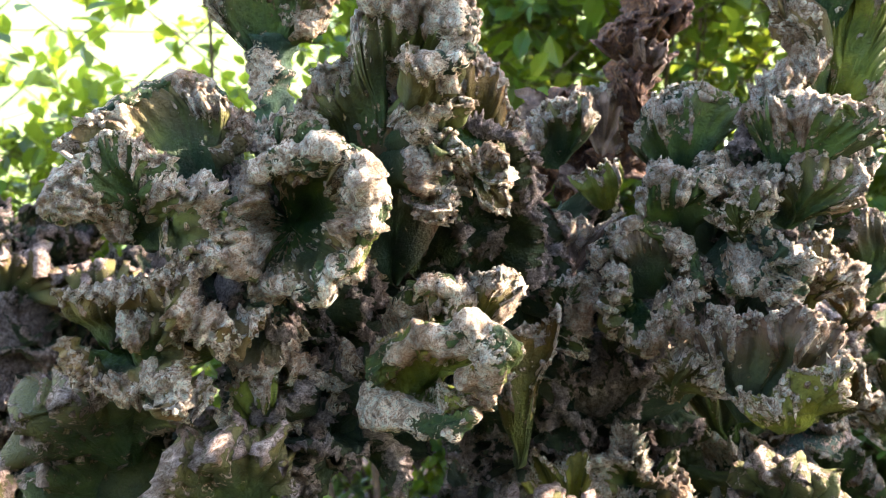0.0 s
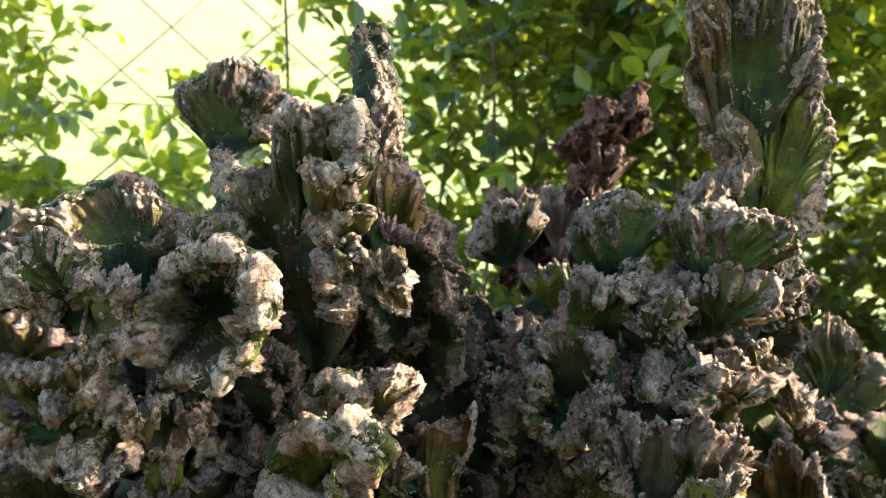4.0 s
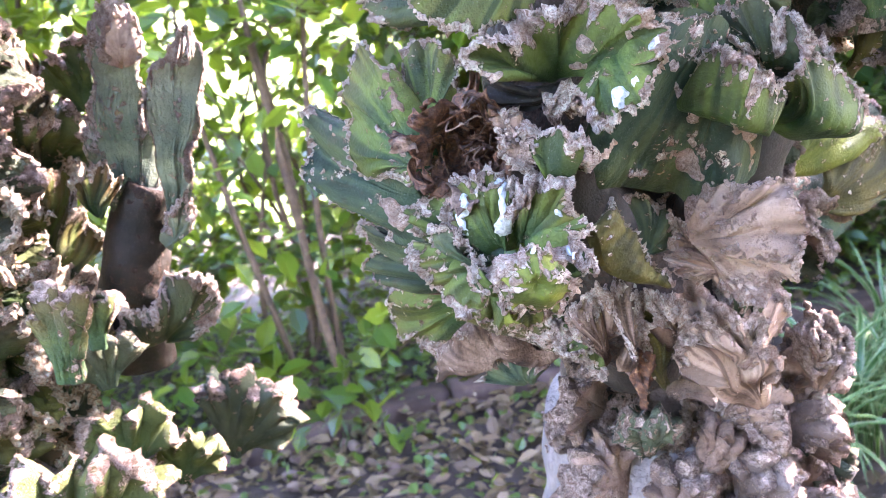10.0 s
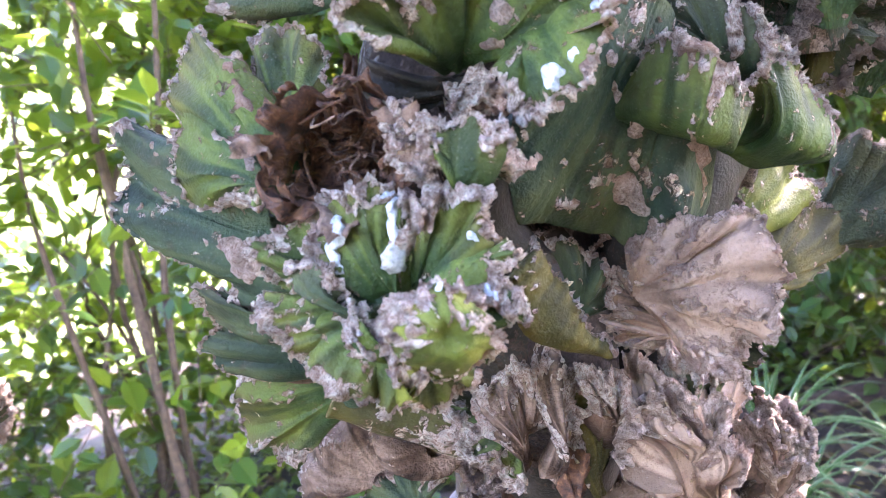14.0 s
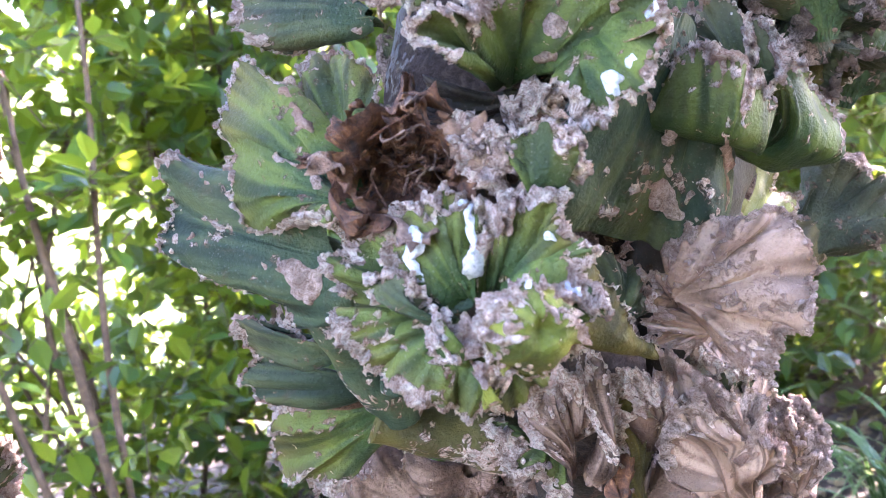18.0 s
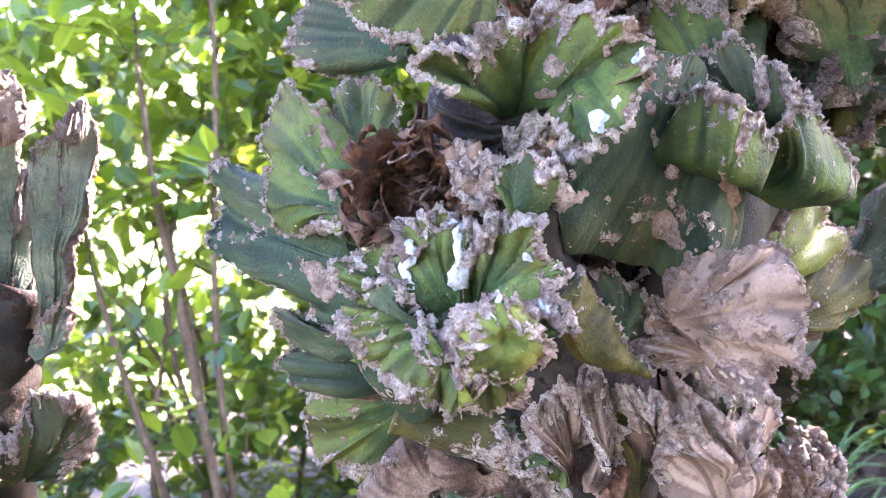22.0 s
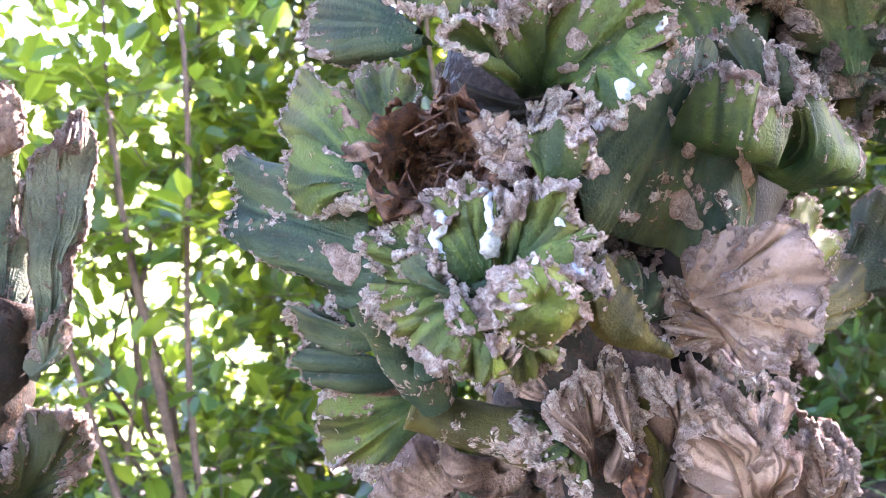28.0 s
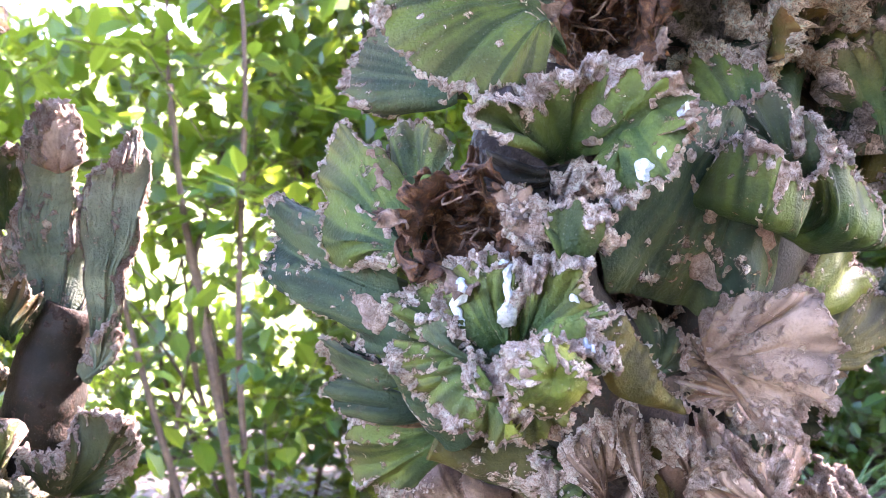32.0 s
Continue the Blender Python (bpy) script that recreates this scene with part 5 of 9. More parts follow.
part("corky_lip", tube([(-0.032, 0.432, 1.207), (-0.03, 0.428, 1.22), (-0.017, 0.42, 1.234), (0.001, 0.41, 1.242), (0.019, 0.402, 1.243), (0.026, 0.4, 1.236), (0.02, 0.405, 1.225), (0.008, 0.412, 1.221)], [0.0038, 0.0098, 0.0068, 0.0098, 0.0068, 0.0098, 0.0068, 0.0038], C_CORK, 9806, sides=44, rings=16, rough=0.3, fine=0.13, ref=(0, 1, 0)), plant_a)
part("corky_lip", tube([(-0.034, 0.432, 1.213), (-0.03, 0.428, 1.202), (-0.015, 0.42, 1.197), (0.003, 0.412, 1.197), (0.016, 0.408, 1.207)], [0.0036, 0.0092, 0.0064, 0.0092, 0.0036], C_CORK, 9819, sides=44, rings=16, rough=0.3, fine=0.13, ref=(0, 1, 0)), plant_a)
part("corky_lip", tube([(-0.023, 0.45, 1.243), (-0.014, 0.445, 1.254), (0.002, 0.442, 1.257), (0.012, 0.442, 1.25)], [0.0032, 0.008, 0.0056, 0.0032], C_CORK, 9832, sides=44, rings=16, rough=0.3, fine=0.13, ref=(0, 1, 0)), plant_a)
part("corky_lip", tube([(-0.087, 0.425, 1.309), (-0.073, 0.42, 1.319), (-0.062, 0.417, 1.317), (-0.051, 0.414, 1.324), (-0.039, 0.411, 1.319), (-0.037, 0.41, 1.309), (-0.03, 0.409, 1.301), (-0.034, 0.408, 1.29), (-0.037, 0.408, 1.283)], [0.0032, 0.0083, 0.0058, 0.0083, 0.0058, 0.0083, 0.0058, 0.0083, 0.0032], C_CORK, 9845, sides=44, rings=16, rough=0.3, fine=0.13, ref=(0, 1, 0)), plant_a)
part("corky_lip", tube([(-0.035, 0.408, 1.284), (-0.043, 0.408, 1.274), (-0.052, 0.409, 1.271), (-0.059, 0.41, 1.261), (-0.071, 0.413, 1.264), (-0.081, 0.415, 1.26)], [0.0031, 0.0078, 0.0054, 0.0078, 0.0054, 0.0031], C_CORK, 9858, sides=44, rings=16, rough=0.3, fine=0.13, ref=(0, 1, 0)), plant_a)
part("corky_lip", tube([(-0.084, 0.416, 1.265), (-0.093, 0.417, 1.272), (-0.091, 0.418, 1.282), (-0.099, 0.42, 1.291), (-0.094, 0.423, 1.301)], [0.0028, 0.0071, 0.005, 0.0071, 0.0028], C_CORK, 9871, sides=44, rings=16, rough=0.3, fine=0.13, ref=(0, 1, 0)), plant_a)
part("corky_lip", tube([(-0.17, 0.447, 1.328), (-0.155, 0.456, 1.341), (-0.142, 0.468, 1.348), (-0.127, 0.474, 1.35), (-0.114, 0.476, 1.343), (-0.107, 0.47, 1.332)], [0.0028, 0.0071, 0.005, 0.0071, 0.005, 0.0028], C_CORK, 9884, sides=44, rings=16, rough=0.3, fine=0.13, ref=(0, 1, 0)), plant_a)
part("corky_lip", tube([(-0.041, 0.462, 1.377), (-0.032, 0.458, 1.389), (-0.017, 0.454, 1.391), (-0.005, 0.452, 1.396), (0.004, 0.447, 1.386), (0.007, 0.441, 1.372), (-0.002, 0.436, 1.362), (-0.015, 0.436, 1.363)], [0.0034, 0.0086, 0.006, 0.0086, 0.006, 0.0086, 0.006, 0.0034], C_CORK, 9897, sides=44, rings=16, rough=0.3, fine=0.13, ref=(0, 1, 0)), plant_a)
part("corky_lip", tube([(0.116, 0.565, 1.321), (0.118, 0.562, 1.333), (0.128, 0.557, 1.344), (0.143, 0.552, 1.347), (0.158, 0.546, 1.346), (0.168, 0.543, 1.338)], [0.0025, 0.0063, 0.0044, 0.0063, 0.0044, 0.0025], C_CORK, 9910, sides=44, rings=16, rough=0.3, fine=0.13, ref=(0, 1, 0)), plant_a)
part("corky_lip", tube([(0.17, 0.539, 1.34), (0.181, 0.531, 1.345), (0.199, 0.524, 1.345), (0.216, 0.52, 1.342), (0.228, 0.516, 1.333)], [0.0025, 0.0063, 0.0044, 0.0063, 0.0025], C_CORK, 9923, sides=44, rings=16, rough=0.3, fine=0.13, ref=(0, 1, 0)), plant_a)
part("corky_lip", tube([(0.084, 0.541, 1.245), (0.094, 0.535, 1.265), (0.109, 0.53, 1.275), (0.127, 0.526, 1.267), (0.139, 0.521, 1.259), (0.141, 0.515, 1.247), (0.132, 0.512, 1.24)], [0.0026, 0.0067, 0.0046, 0.0067, 0.0046, 0.0067, 0.0026], C_CORK, 9936, sides=44, rings=16, rough=0.3, fine=0.13, ref=(0, 1, 0)), plant_a)
part("corky_lip", tube([(0.154, 0.503, 1.244), (0.161, 0.499, 1.248), (0.173, 0.495, 1.248), (0.185, 0.49, 1.246), (0.192, 0.489, 1.258), (0.192, 0.491, 1.268)], [0.0025, 0.0063, 0.0044, 0.0063, 0.0044, 0.0025], C_CORK, 9949, sides=44, rings=16, rough=0.3, fine=0.13, ref=(0, 1, 0)), plant_a)
part("corky_lip", tube([(0.113, 0.539, 1.292), (0.119, 0.531, 1.301), (0.132, 0.525, 1.303), (0.144, 0.519, 1.303), (0.149, 0.515, 1.294)], [0.0023, 0.006, 0.0042, 0.006, 0.0023], C_CORK, 9962, sides=44, rings=16, rough=0.3, fine=0.13, ref=(0, 1, 0)), plant_a)
part("corky_lip", tube([(-0.136, 0.578, 1.394), (-0.138, 0.577, 1.406), (-0.126, 0.576, 1.417), (-0.102, 0.576, 1.426), (-0.084, 0.576, 1.416), (-0.075, 0.574, 1.401)], [0.0025, 0.0063, 0.0044, 0.0063, 0.0044, 0.0025], C_CORK, 9975, sides=44, rings=16, rough=0.3, fine=0.13, ref=(0, 1, 0)), plant_a)
crest(plant_a, (0.354, 0.905, 1.101), (0.07, -0.03, 1.02), (-0.25, -0.94, 0.11), 0.107, 99, 7, 0.24, M_SCAR, 1646, detail=0.85, thick=0.18, margin=0.4, teeth=0.8, stripes=1.0)
crest(plant_a, (0.419, 0.839, 1.078), (-0.21, -0.21, 1.04), (-0.26, -0.88, -0.04), 0.082, 132, 7, 0.30, M_CREST, 1663, detail=0.85, thick=0.18, margin=0.4, teeth=0.8, stripes=1.0)
crest(plant_a, (0.304, 0.778, 1.104), (-0.02, -0.20, 1.04), (-0.22, -0.91, -0.04), 0.068, 121, 7, 0.30, M_SCAR, 1680, detail=0.85, thick=0.18, margin=0.4, teeth=0.8, stripes=1.0)
crest(plant_a, (0.260, 0.730, 1.170), (-0.01, -0.20, 1.02), (-0.19, -0.93, -0.09), 0.055, 99, 7, 0.30, M_LIME, 1697, detail=0.85, thick=0.18, margin=0.4, teeth=0.8, stripes=1.0)
crest(plant_a, (-0.082, 0.338, 1.094), (-0.07, -0.29, 0.92), (-0.11, -0.96, -0.36), 0.044, 121, 7, 0.14, M_CREST, 1748, thick=0.15, margin=0.34, detail=0.52, stripes=0.9, teeth=0.6)
crest(plant_a, (-0.072, 0.348, 1.097), (0.80, -0.31, 0.43), (-0.44, -0.94, -0.10), 0.037, 99, 7, 0.19, M_CREST, 1765, thick=0.15, margin=0.34, detail=0.52, stripes=0.9, teeth=0.6)
crest(plant_a, (-0.111, 0.380, 1.098), (-0.29, -0.21, 0.91), (0.01, -0.98, -0.27), 0.043, 77, 7, 0.14, M_CREST, 1782, thick=0.15, margin=0.34, detail=0.52, stripes=0.9, teeth=0.6)
crest(plant_a, (-0.142, 0.413, 1.113), (-0.74, -0.41, 0.49), (0.38, -0.92, -0.24), 0.039, 99, 7, 0.19, M_DEAD, 1799, name="dry_crest", label="dried beige crest", thick=0.15, margin=0.34, detail=0.52, stripes=0.9, teeth=0.6, rough=2.0)
crest(plant_a, (-0.166, 0.396, 1.056), (-0.77, -0.41, 0.46), (0.42, -0.91, -0.15), 0.051, 143, 14, 0.23, M_PINK, 1816, label="crest with a pink-tinged margin", thick=0.15, margin=0.34, detail=0.52, stripes=0.9, teeth=0.6)
crest(plant_a, (-0.158, 0.374, 1.043), (-0.86, -0.49, -0.11), (0.47, -0.86, 0.20), 0.046, 88, 14, 0.23, M_PINK, 1833, label="crest with a pink-tinged margin", thick=0.15, margin=0.34, detail=0.52, stripes=0.9, teeth=0.6)
crest(plant_a, (-0.118, 0.392, 1.038), (0.14, -0.54, 0.82), (-0.21, -0.84, -0.52), 0.056, 121, 9, 0.23, M_SCAR, 1850, thick=0.15, margin=0.34, detail=0.52, stripes=0.9, teeth=0.6)
crest(plant_a, (-0.100, 0.371, 1.040), (-0.59, -0.57, -0.61), (0.23, -0.81, 0.50), 0.046, 110, 14, 0.23, M_PINK, 1867, label="crest with a pink-tinged margin", thick=0.15, margin=0.34, detail=0.52, stripes=0.9, teeth=0.6)
crest(plant_a, (-0.068, 0.390, 1.040), (0.17, -0.61, -0.76), (-0.26, -0.78, 0.58), 0.039, 88, 12, 0.23, M_PINK, 1884, label="crest with a pink-tinged margin", thick=0.15, margin=0.34, detail=0.52, stripes=0.9, teeth=0.6)
crest(plant_a, (-0.130, 0.416, 1.062), (-0.12, -0.53, 0.82), (0.02, -0.85, -0.56), 0.038, 143, 12, 0.28, M_SCAR, 1901, thick=0.15, margin=0.34, detail=0.52, stripes=0.9, teeth=0.6)
crest(plant_a, (-0.089, 0.407, 1.085), (-0.41, -0.53, 0.72), (0.20, -0.85, -0.52), 0.039, 143, 12, 0.28, M_CREST, 1918, thick=0.15, margin=0.34, detail=0.52, stripes=0.9, teeth=0.6)
crest(plant_a, (-0.129, 0.399, 1.018), (-0.38, -0.59, -0.71), (0.15, -0.80, 0.58), 0.037, 132, 14, 0.23, M_PINK, 1935, label="crest with a pink-tinged margin", thick=0.15, margin=0.34, detail=0.52, stripes=0.9, teeth=0.6)
crest(plant_a, (-0.045, 0.428, 1.024), (0.52, -0.42, 0.69), (-0.48, -0.88, -0.24), 0.038, 132, 12, 0.28, M_SCAR, 1952, thick=0.15, margin=0.34, detail=0.52, stripes=0.9, teeth=0.6)
crest(plant_a, (-0.030, 0.444, 1.074), (0.51, -0.43, 0.66), (-0.49, -0.89, -0.29), 0.038, 143, 12, 0.28, M_CREST, 1969, thick=0.15, margin=0.34, detail=0.52, stripes=0.9, teeth=0.6)
crest(plant_a, (-0.190, 0.419, 1.071), (-0.54, -0.55, 0.58), (0.47, -0.84, -0.37), 0.035, 154, 14, 0.28, M_PINK, 1986, label="crest with a pink-tinged margin", thick=0.15, margin=0.34, detail=0.52, stripes=0.9, teeth=0.6)
crest(plant_a, (-0.174, 0.490, 1.151), (-0.22, -0.53, 0.72), (0.17, -0.86, -0.62), 0.062, 132, 10, 0.28, M_SCAR, 2003, thick=0.15, margin=0.34, detail=0.52, stripes=0.9, teeth=0.6)
crest(plant_a, (-0.093, 0.436, 1.145), (-0.22, -0.38, 0.84), (0.01, -0.93, -0.49), 0.053, 110, 9, 0.23, M_CREST, 2020, thick=0.15, margin=0.34, detail=0.52, stripes=0.9, teeth=0.6)
crest(plant_a, (-0.188, 0.506, 1.119), (-0.63, -0.56, 0.44), (0.54, -0.83, -0.33), 0.049, 132, 10, 0.28, M_SCAR, 2037, thick=0.15, margin=0.34, detail=0.52, stripes=0.9, teeth=0.6)
crest(plant_a, (0.067, 0.520, 1.062), (-0.05, -0.29, 0.93), (-0.26, -0.93, -0.34), 0.054, 121, 10, 0.28, M_SCAR, 2054, thick=0.15, margin=0.34, detail=0.52, stripes=0.9, teeth=0.6)
crest(plant_a, (0.054, 0.543, 1.008), (-0.25, -0.65, 0.74), (-0.07, -0.73, -0.67), 0.052, 198, 12, 0.28, M_CREST, 2071, thick=0.15, margin=0.34, detail=0.52, stripes=0.9, teeth=0.6)
crest(plant_a, (0.082, 0.540, 0.995), (0.26, -0.54, 0.73), (-0.56, -0.79, -0.42), 0.041, 154, 10, 0.28, M_SCAR, 2088, thick=0.15, margin=0.34, detail=0.52, stripes=0.9, teeth=0.6)
crest(plant_a, (0.165, 0.537, 0.995), (-0.21, -0.63, 0.74), (-0.27, -0.70, -0.67), 0.047, 220, 10, 0.28, M_SCAR, 2105, thick=0.15, margin=0.34, detail=0.52, stripes=0.9, teeth=0.6)
crest(plant_a, (0.146, 0.554, 0.964), (-0.32, -0.74, 0.64), (-0.06, -0.59, -0.77), 0.043, 198, 10, 0.28, M_CREST, 2122, thick=0.15, margin=0.34, detail=0.52, stripes=0.9, teeth=0.6)
crest(plant_a, (0.264, 0.569, 0.960), (-0.22, -0.33, 0.94), (-0.34, -0.85, -0.35), 0.069, 165, 12, 0.19, M_SCAR, 2139, thick=0.15, margin=0.34, detail=0.52, stripes=0.9, teeth=0.6)
crest(plant_a, (0.177, 0.535, 1.054), (0.18, -0.37, 0.83), (-0.50, -0.86, -0.38), 0.055, 99, 9, 0.23, M_GREY, 2156, thick=0.15, margin=0.34, detail=0.52, stripes=0.9, teeth=0.6)
crest(plant_a, (0.213, 0.549, 1.092), (0.02, -0.36, 0.86), (-0.45, -0.86, -0.44), 0.046, 143, 10, 0.23, M_CREST, 2173, thick=0.15, margin=0.34, detail=0.52, stripes=0.9, teeth=0.6)
crest(plant_a, (0.318, 0.576, 1.024), (-0.01, -0.34, 0.89), (-0.50, -0.83, -0.39), 0.058, 143, 10, 0.28, M_SCAR, 2190, thick=0.15, margin=0.34, detail=0.52, stripes=0.9, teeth=0.6)
crest(plant_a, (0.266, 0.620, 0.886), (-0.20, -0.47, 0.90), (-0.34, -0.77, -0.47), 0.063, 176, 10, 0.28, M_CREST, 2207, thick=0.15, margin=0.34, detail=0.52, stripes=0.9, teeth=0.6)
crest(plant_a, (0.322, 0.640, 0.898), (0.27, -0.36, 0.82), (-0.64, -0.81, -0.24), 0.051, 143, 10, 0.28, M_CREST, 2224, thick=0.15, margin=0.34, detail=0.52, stripes=0.9, teeth=0.6)
crest(plant_a, (0.076, 0.550, 0.914), (-0.20, -0.27, 0.99), (-0.18, -0.91, -0.22), 0.051, 99, 9, 0.23, M_CREST, 2241, thick=0.15, margin=0.34, detail=0.52, stripes=0.9, teeth=0.6)
crest(plant_a, (0.144, 0.591, 0.868), (-0.22, -0.73, 0.71), (-0.21, -0.58, -0.73), 0.045, 220, 10, 0.33, M_SCAR, 2258, thick=0.15, margin=0.34, detail=0.52, stripes=0.9, teeth=0.6)
crest(plant_a, (0.014, 0.549, 0.894), (0.06, -0.52, 0.89), (-0.30, -0.81, -0.43), 0.047, 143, 9, 0.28, M_CREST, 2275, thick=0.15, margin=0.34, detail=0.52, stripes=0.9, teeth=0.6)
crest(plant_a, (-0.111, 0.556, 0.914), (-0.01, -0.66, 0.81), (-0.10, -0.73, -0.61), 0.043, 198, 9, 0.28, M_SCAR, 2292, thick=0.15, margin=0.34, detail=0.52, stripes=0.9, teeth=0.6)
crest(plant_a, (0.245, 0.707, 0.781), (0.04, -0.34, 0.98), (-0.41, -0.84, -0.23), 0.055, 165, 12, 0.19, M_SCAR, 2309, thick=0.15, margin=0.34, detail=0.52, stripes=0.9, teeth=0.6)
crest(plant_a, (0.116, 0.634, 0.805), (-0.07, -0.34, 1.00), (-0.26, -0.86, -0.24), 0.046, 132, 9, 0.28, M_CREST, 2326, thick=0.15, margin=0.34, detail=0.52, stripes=0.9, teeth=0.6)
crest(plant_a, (0.170, 0.678, 0.773), (0.21, -0.36, 0.94), (-0.45, -0.84, -0.19), 0.054, 132, 9, 0.28, M_CREST, 2343, thick=0.15, margin=0.34, detail=0.52, stripes=0.9, teeth=0.6)
crest(plant_a, (0.219, 0.765, 0.680), (0.83, -0.13, 0.49), (-0.45, -0.88, 0.26), 0.069, 77, 7, 0.19, M_GREY, 2360, thick=0.15, margin=0.34, detail=0.52, stripes=0.9, teeth=0.6)
crest(plant_b, (-0.462, 0.865, 1.232), (0.02, -0.03, 0.96), (0.21, -0.98, -0.24), 0.074, 99, 9, 0.19, M_GREY, 2377, thick=0.15, margin=0.34, detail=0.52, stripes=0.9, teeth=0.6)
crest(plant_b, (-0.455, 0.820, 1.128), (-0.60, -0.22, 0.65), (0.45, -0.96, -0.22), 0.074, 121, 12, 0.23, M_CREST, 2394, thick=0.15, margin=0.34, detail=0.52, stripes=0.9, teeth=0.6)
crest(plant_b, (-0.390, 0.801, 1.153), (0.22, -0.38, 0.84), (0.07, -0.92, -0.50), 0.068, 154, 12, 0.23, M_SCAR, 2411, thick=0.15, margin=0.34, detail=0.52, stripes=0.9, teeth=0.6)
crest(plant_b, (-0.297, 0.795, 1.133), (0.10, -0.21, 0.93), (0.07, -0.98, -0.33), 0.061, 132, 12, 0.23, M_CREST, 2428, thick=0.15, margin=0.34, detail=0.52, stripes=0.9, teeth=0.6)
crest(plant_b, (-0.290, 0.855, 1.207), (-0.08, -0.12, 0.94), (0.11, -1.00, -0.30), 0.075, 110, 10, 0.19, M_SCAR, 2445, thick=0.15, margin=0.34, detail=0.52, stripes=0.9, teeth=0.6)
crest(plant_b, (-0.247, 0.830, 1.254), (0.25, -0.05, 0.93), (0.01, -1.00, -0.25), 0.050, 66, 7, 0.19, M_CREST, 2462, thick=0.15, margin=0.34, detail=0.52, stripes=0.9, teeth=0.6)
crest(plant_b, (-0.420, 0.687, 1.049), (-0.08, -0.52, 0.78), (0.34, -0.84, -0.55), 0.079, 198, 16, 0.23, M_CREST, 2479, thick=0.15, margin=0.34, detail=0.52, stripes=0.9, teeth=0.6)
crest(plant_b, (-0.388, 0.683, 1.028), (0.30, -0.53, 0.80), (-0.01, -0.83, -0.54), 0.058, 165, 12, 0.23, M_SCAR, 2496, thick=0.15, margin=0.34, detail=0.52, stripes=0.9, teeth=0.6)
crest(plant_b, (-0.319, 0.805, 1.053), (0.11, -0.38, 0.89), (0.06, -0.93, -0.43), 0.052, 154, 10, 0.28, M_SCAR, 2513, thick=0.15, margin=0.34, detail=0.52, stripes=0.9, teeth=0.6)
crest(plant_b, (-0.436, 0.696, 0.968), (-0.49, -0.54, 0.52), (0.70, -0.81, -0.24), 0.081, 154, 14, 0.23, M_CREST, 2530, thick=0.15, margin=0.34, detail=0.52, stripes=0.9, teeth=0.6)
crest(plant_b, (-0.398, 0.705, 0.964), (0.44, -0.39, 0.86), (-0.04, -0.90, -0.32), 0.059, 132, 10, 0.23, M_SCAR, 2547, thick=0.15, margin=0.34, detail=0.52, stripes=0.9, teeth=0.6)
crest(plant_b, (-0.345, 0.894, 0.960), (0.12, -0.38, 0.92), (0.07, -0.92, -0.38), 0.069, 154, 12, 0.26, M_SCAR, 2564, thick=0.15, margin=0.34, detail=0.52, stripes=0.9, teeth=0.6)
crest(plant_b, (-0.365, 0.886, 0.898), (0.28, -0.38, 0.92), (-0.00, -0.91, -0.32), 0.069, 154, 12, 0.26, M_CREST, 2581, thick=0.15, margin=0.34, detail=0.52, stripes=0.9, teeth=0.6)
crest(plant_b, (-0.312, 0.919, 1.003), (0.26, -0.39, 0.89), (-0.04, -0.92, -0.39), 0.063, 154, 12, 0.26, M_SCAR, 2598, thick=0.15, margin=0.34, detail=0.52, stripes=0.9, teeth=0.6)
crest(plant_b, (-0.398, 0.896, 0.816), (0.14, -0.36, 0.98), (0.10, -0.90, -0.29), 0.063, 154, 12, 0.26, M_SCAR, 2615, thick=0.15, margin=0.34, detail=0.52, stripes=0.9, teeth=0.6)
crest(plant_b, (-0.586, 0.868, 0.853), (-0.35, -0.11, 0.91), (0.40, -0.94, -0.03), 0.078, 165, 14, 0.11, M_GREY, 2632, thick=0.15, margin=0.34, detail=0.52, stripes=0.9, teeth=0.6)
crest(plant_b, (-0.403, 0.813, 0.869), (0.10, -0.51, 0.90), (0.15, -0.82, -0.47), 0.063, 176, 14, 0.28, M_SCAR, 2649, thick=0.15, margin=0.34, detail=0.52, stripes=0.9, teeth=0.6)
crest(plant_b, (-0.572, 0.879, 0.938), (-0.48, -0.37, 0.67), (0.61, -0.88, -0.21), 0.068, 143, 12, 0.23, M_SCAR, 2666, thick=0.15, margin=0.34, detail=0.52, stripes=0.9, teeth=0.6)
crest(plant_b, (-0.371, 0.966, 0.743), (0.14, -0.64, 0.85), (0.03, -0.71, -0.58), 0.066, 220, 14, 0.28, M_CREST, 2683, thick=0.15, margin=0.34, detail=0.52, stripes=0.9, teeth=0.6)
crest(plant_b, (-0.526, 0.829, 0.731), (-0.39, -0.50, 0.72), (0.66, -0.78, -0.21), 0.074, 165, 12, 0.28, M_SCAR, 2700, thick=0.15, margin=0.34, detail=0.52, stripes=0.9, teeth=0.6)
crest(plant_b, (-0.516, 0.789, 0.666), (-0.39, -0.34, 0.87), (0.51, -0.85, -0.09), 0.071, 154, 12, 0.23, M_GREY, 2717, thick=0.15, margin=0.34, detail=0.52, stripes=0.9, teeth=0.6)
crest(plant_b, (-0.326, 0.731, 0.659), (0.09, -0.03, 1.04), (0.10, -0.93, 0.21), 0.052, 49, 5, 0.06, M_CREST, 2734, thick=0.15, margin=0.34, detail=0.52, stripes=0.9, teeth=0.6)
crest(plant_b, (-0.317, 0.933, 0.791), (-0.02, -0.26, 0.93), (0.17, -0.96, -0.34), 0.047, 90, 3, 0.25, M_CREST, 2853, detail=1.0, margin=0.42, thick=0.15, stripes=1.5, teeth=1.6)
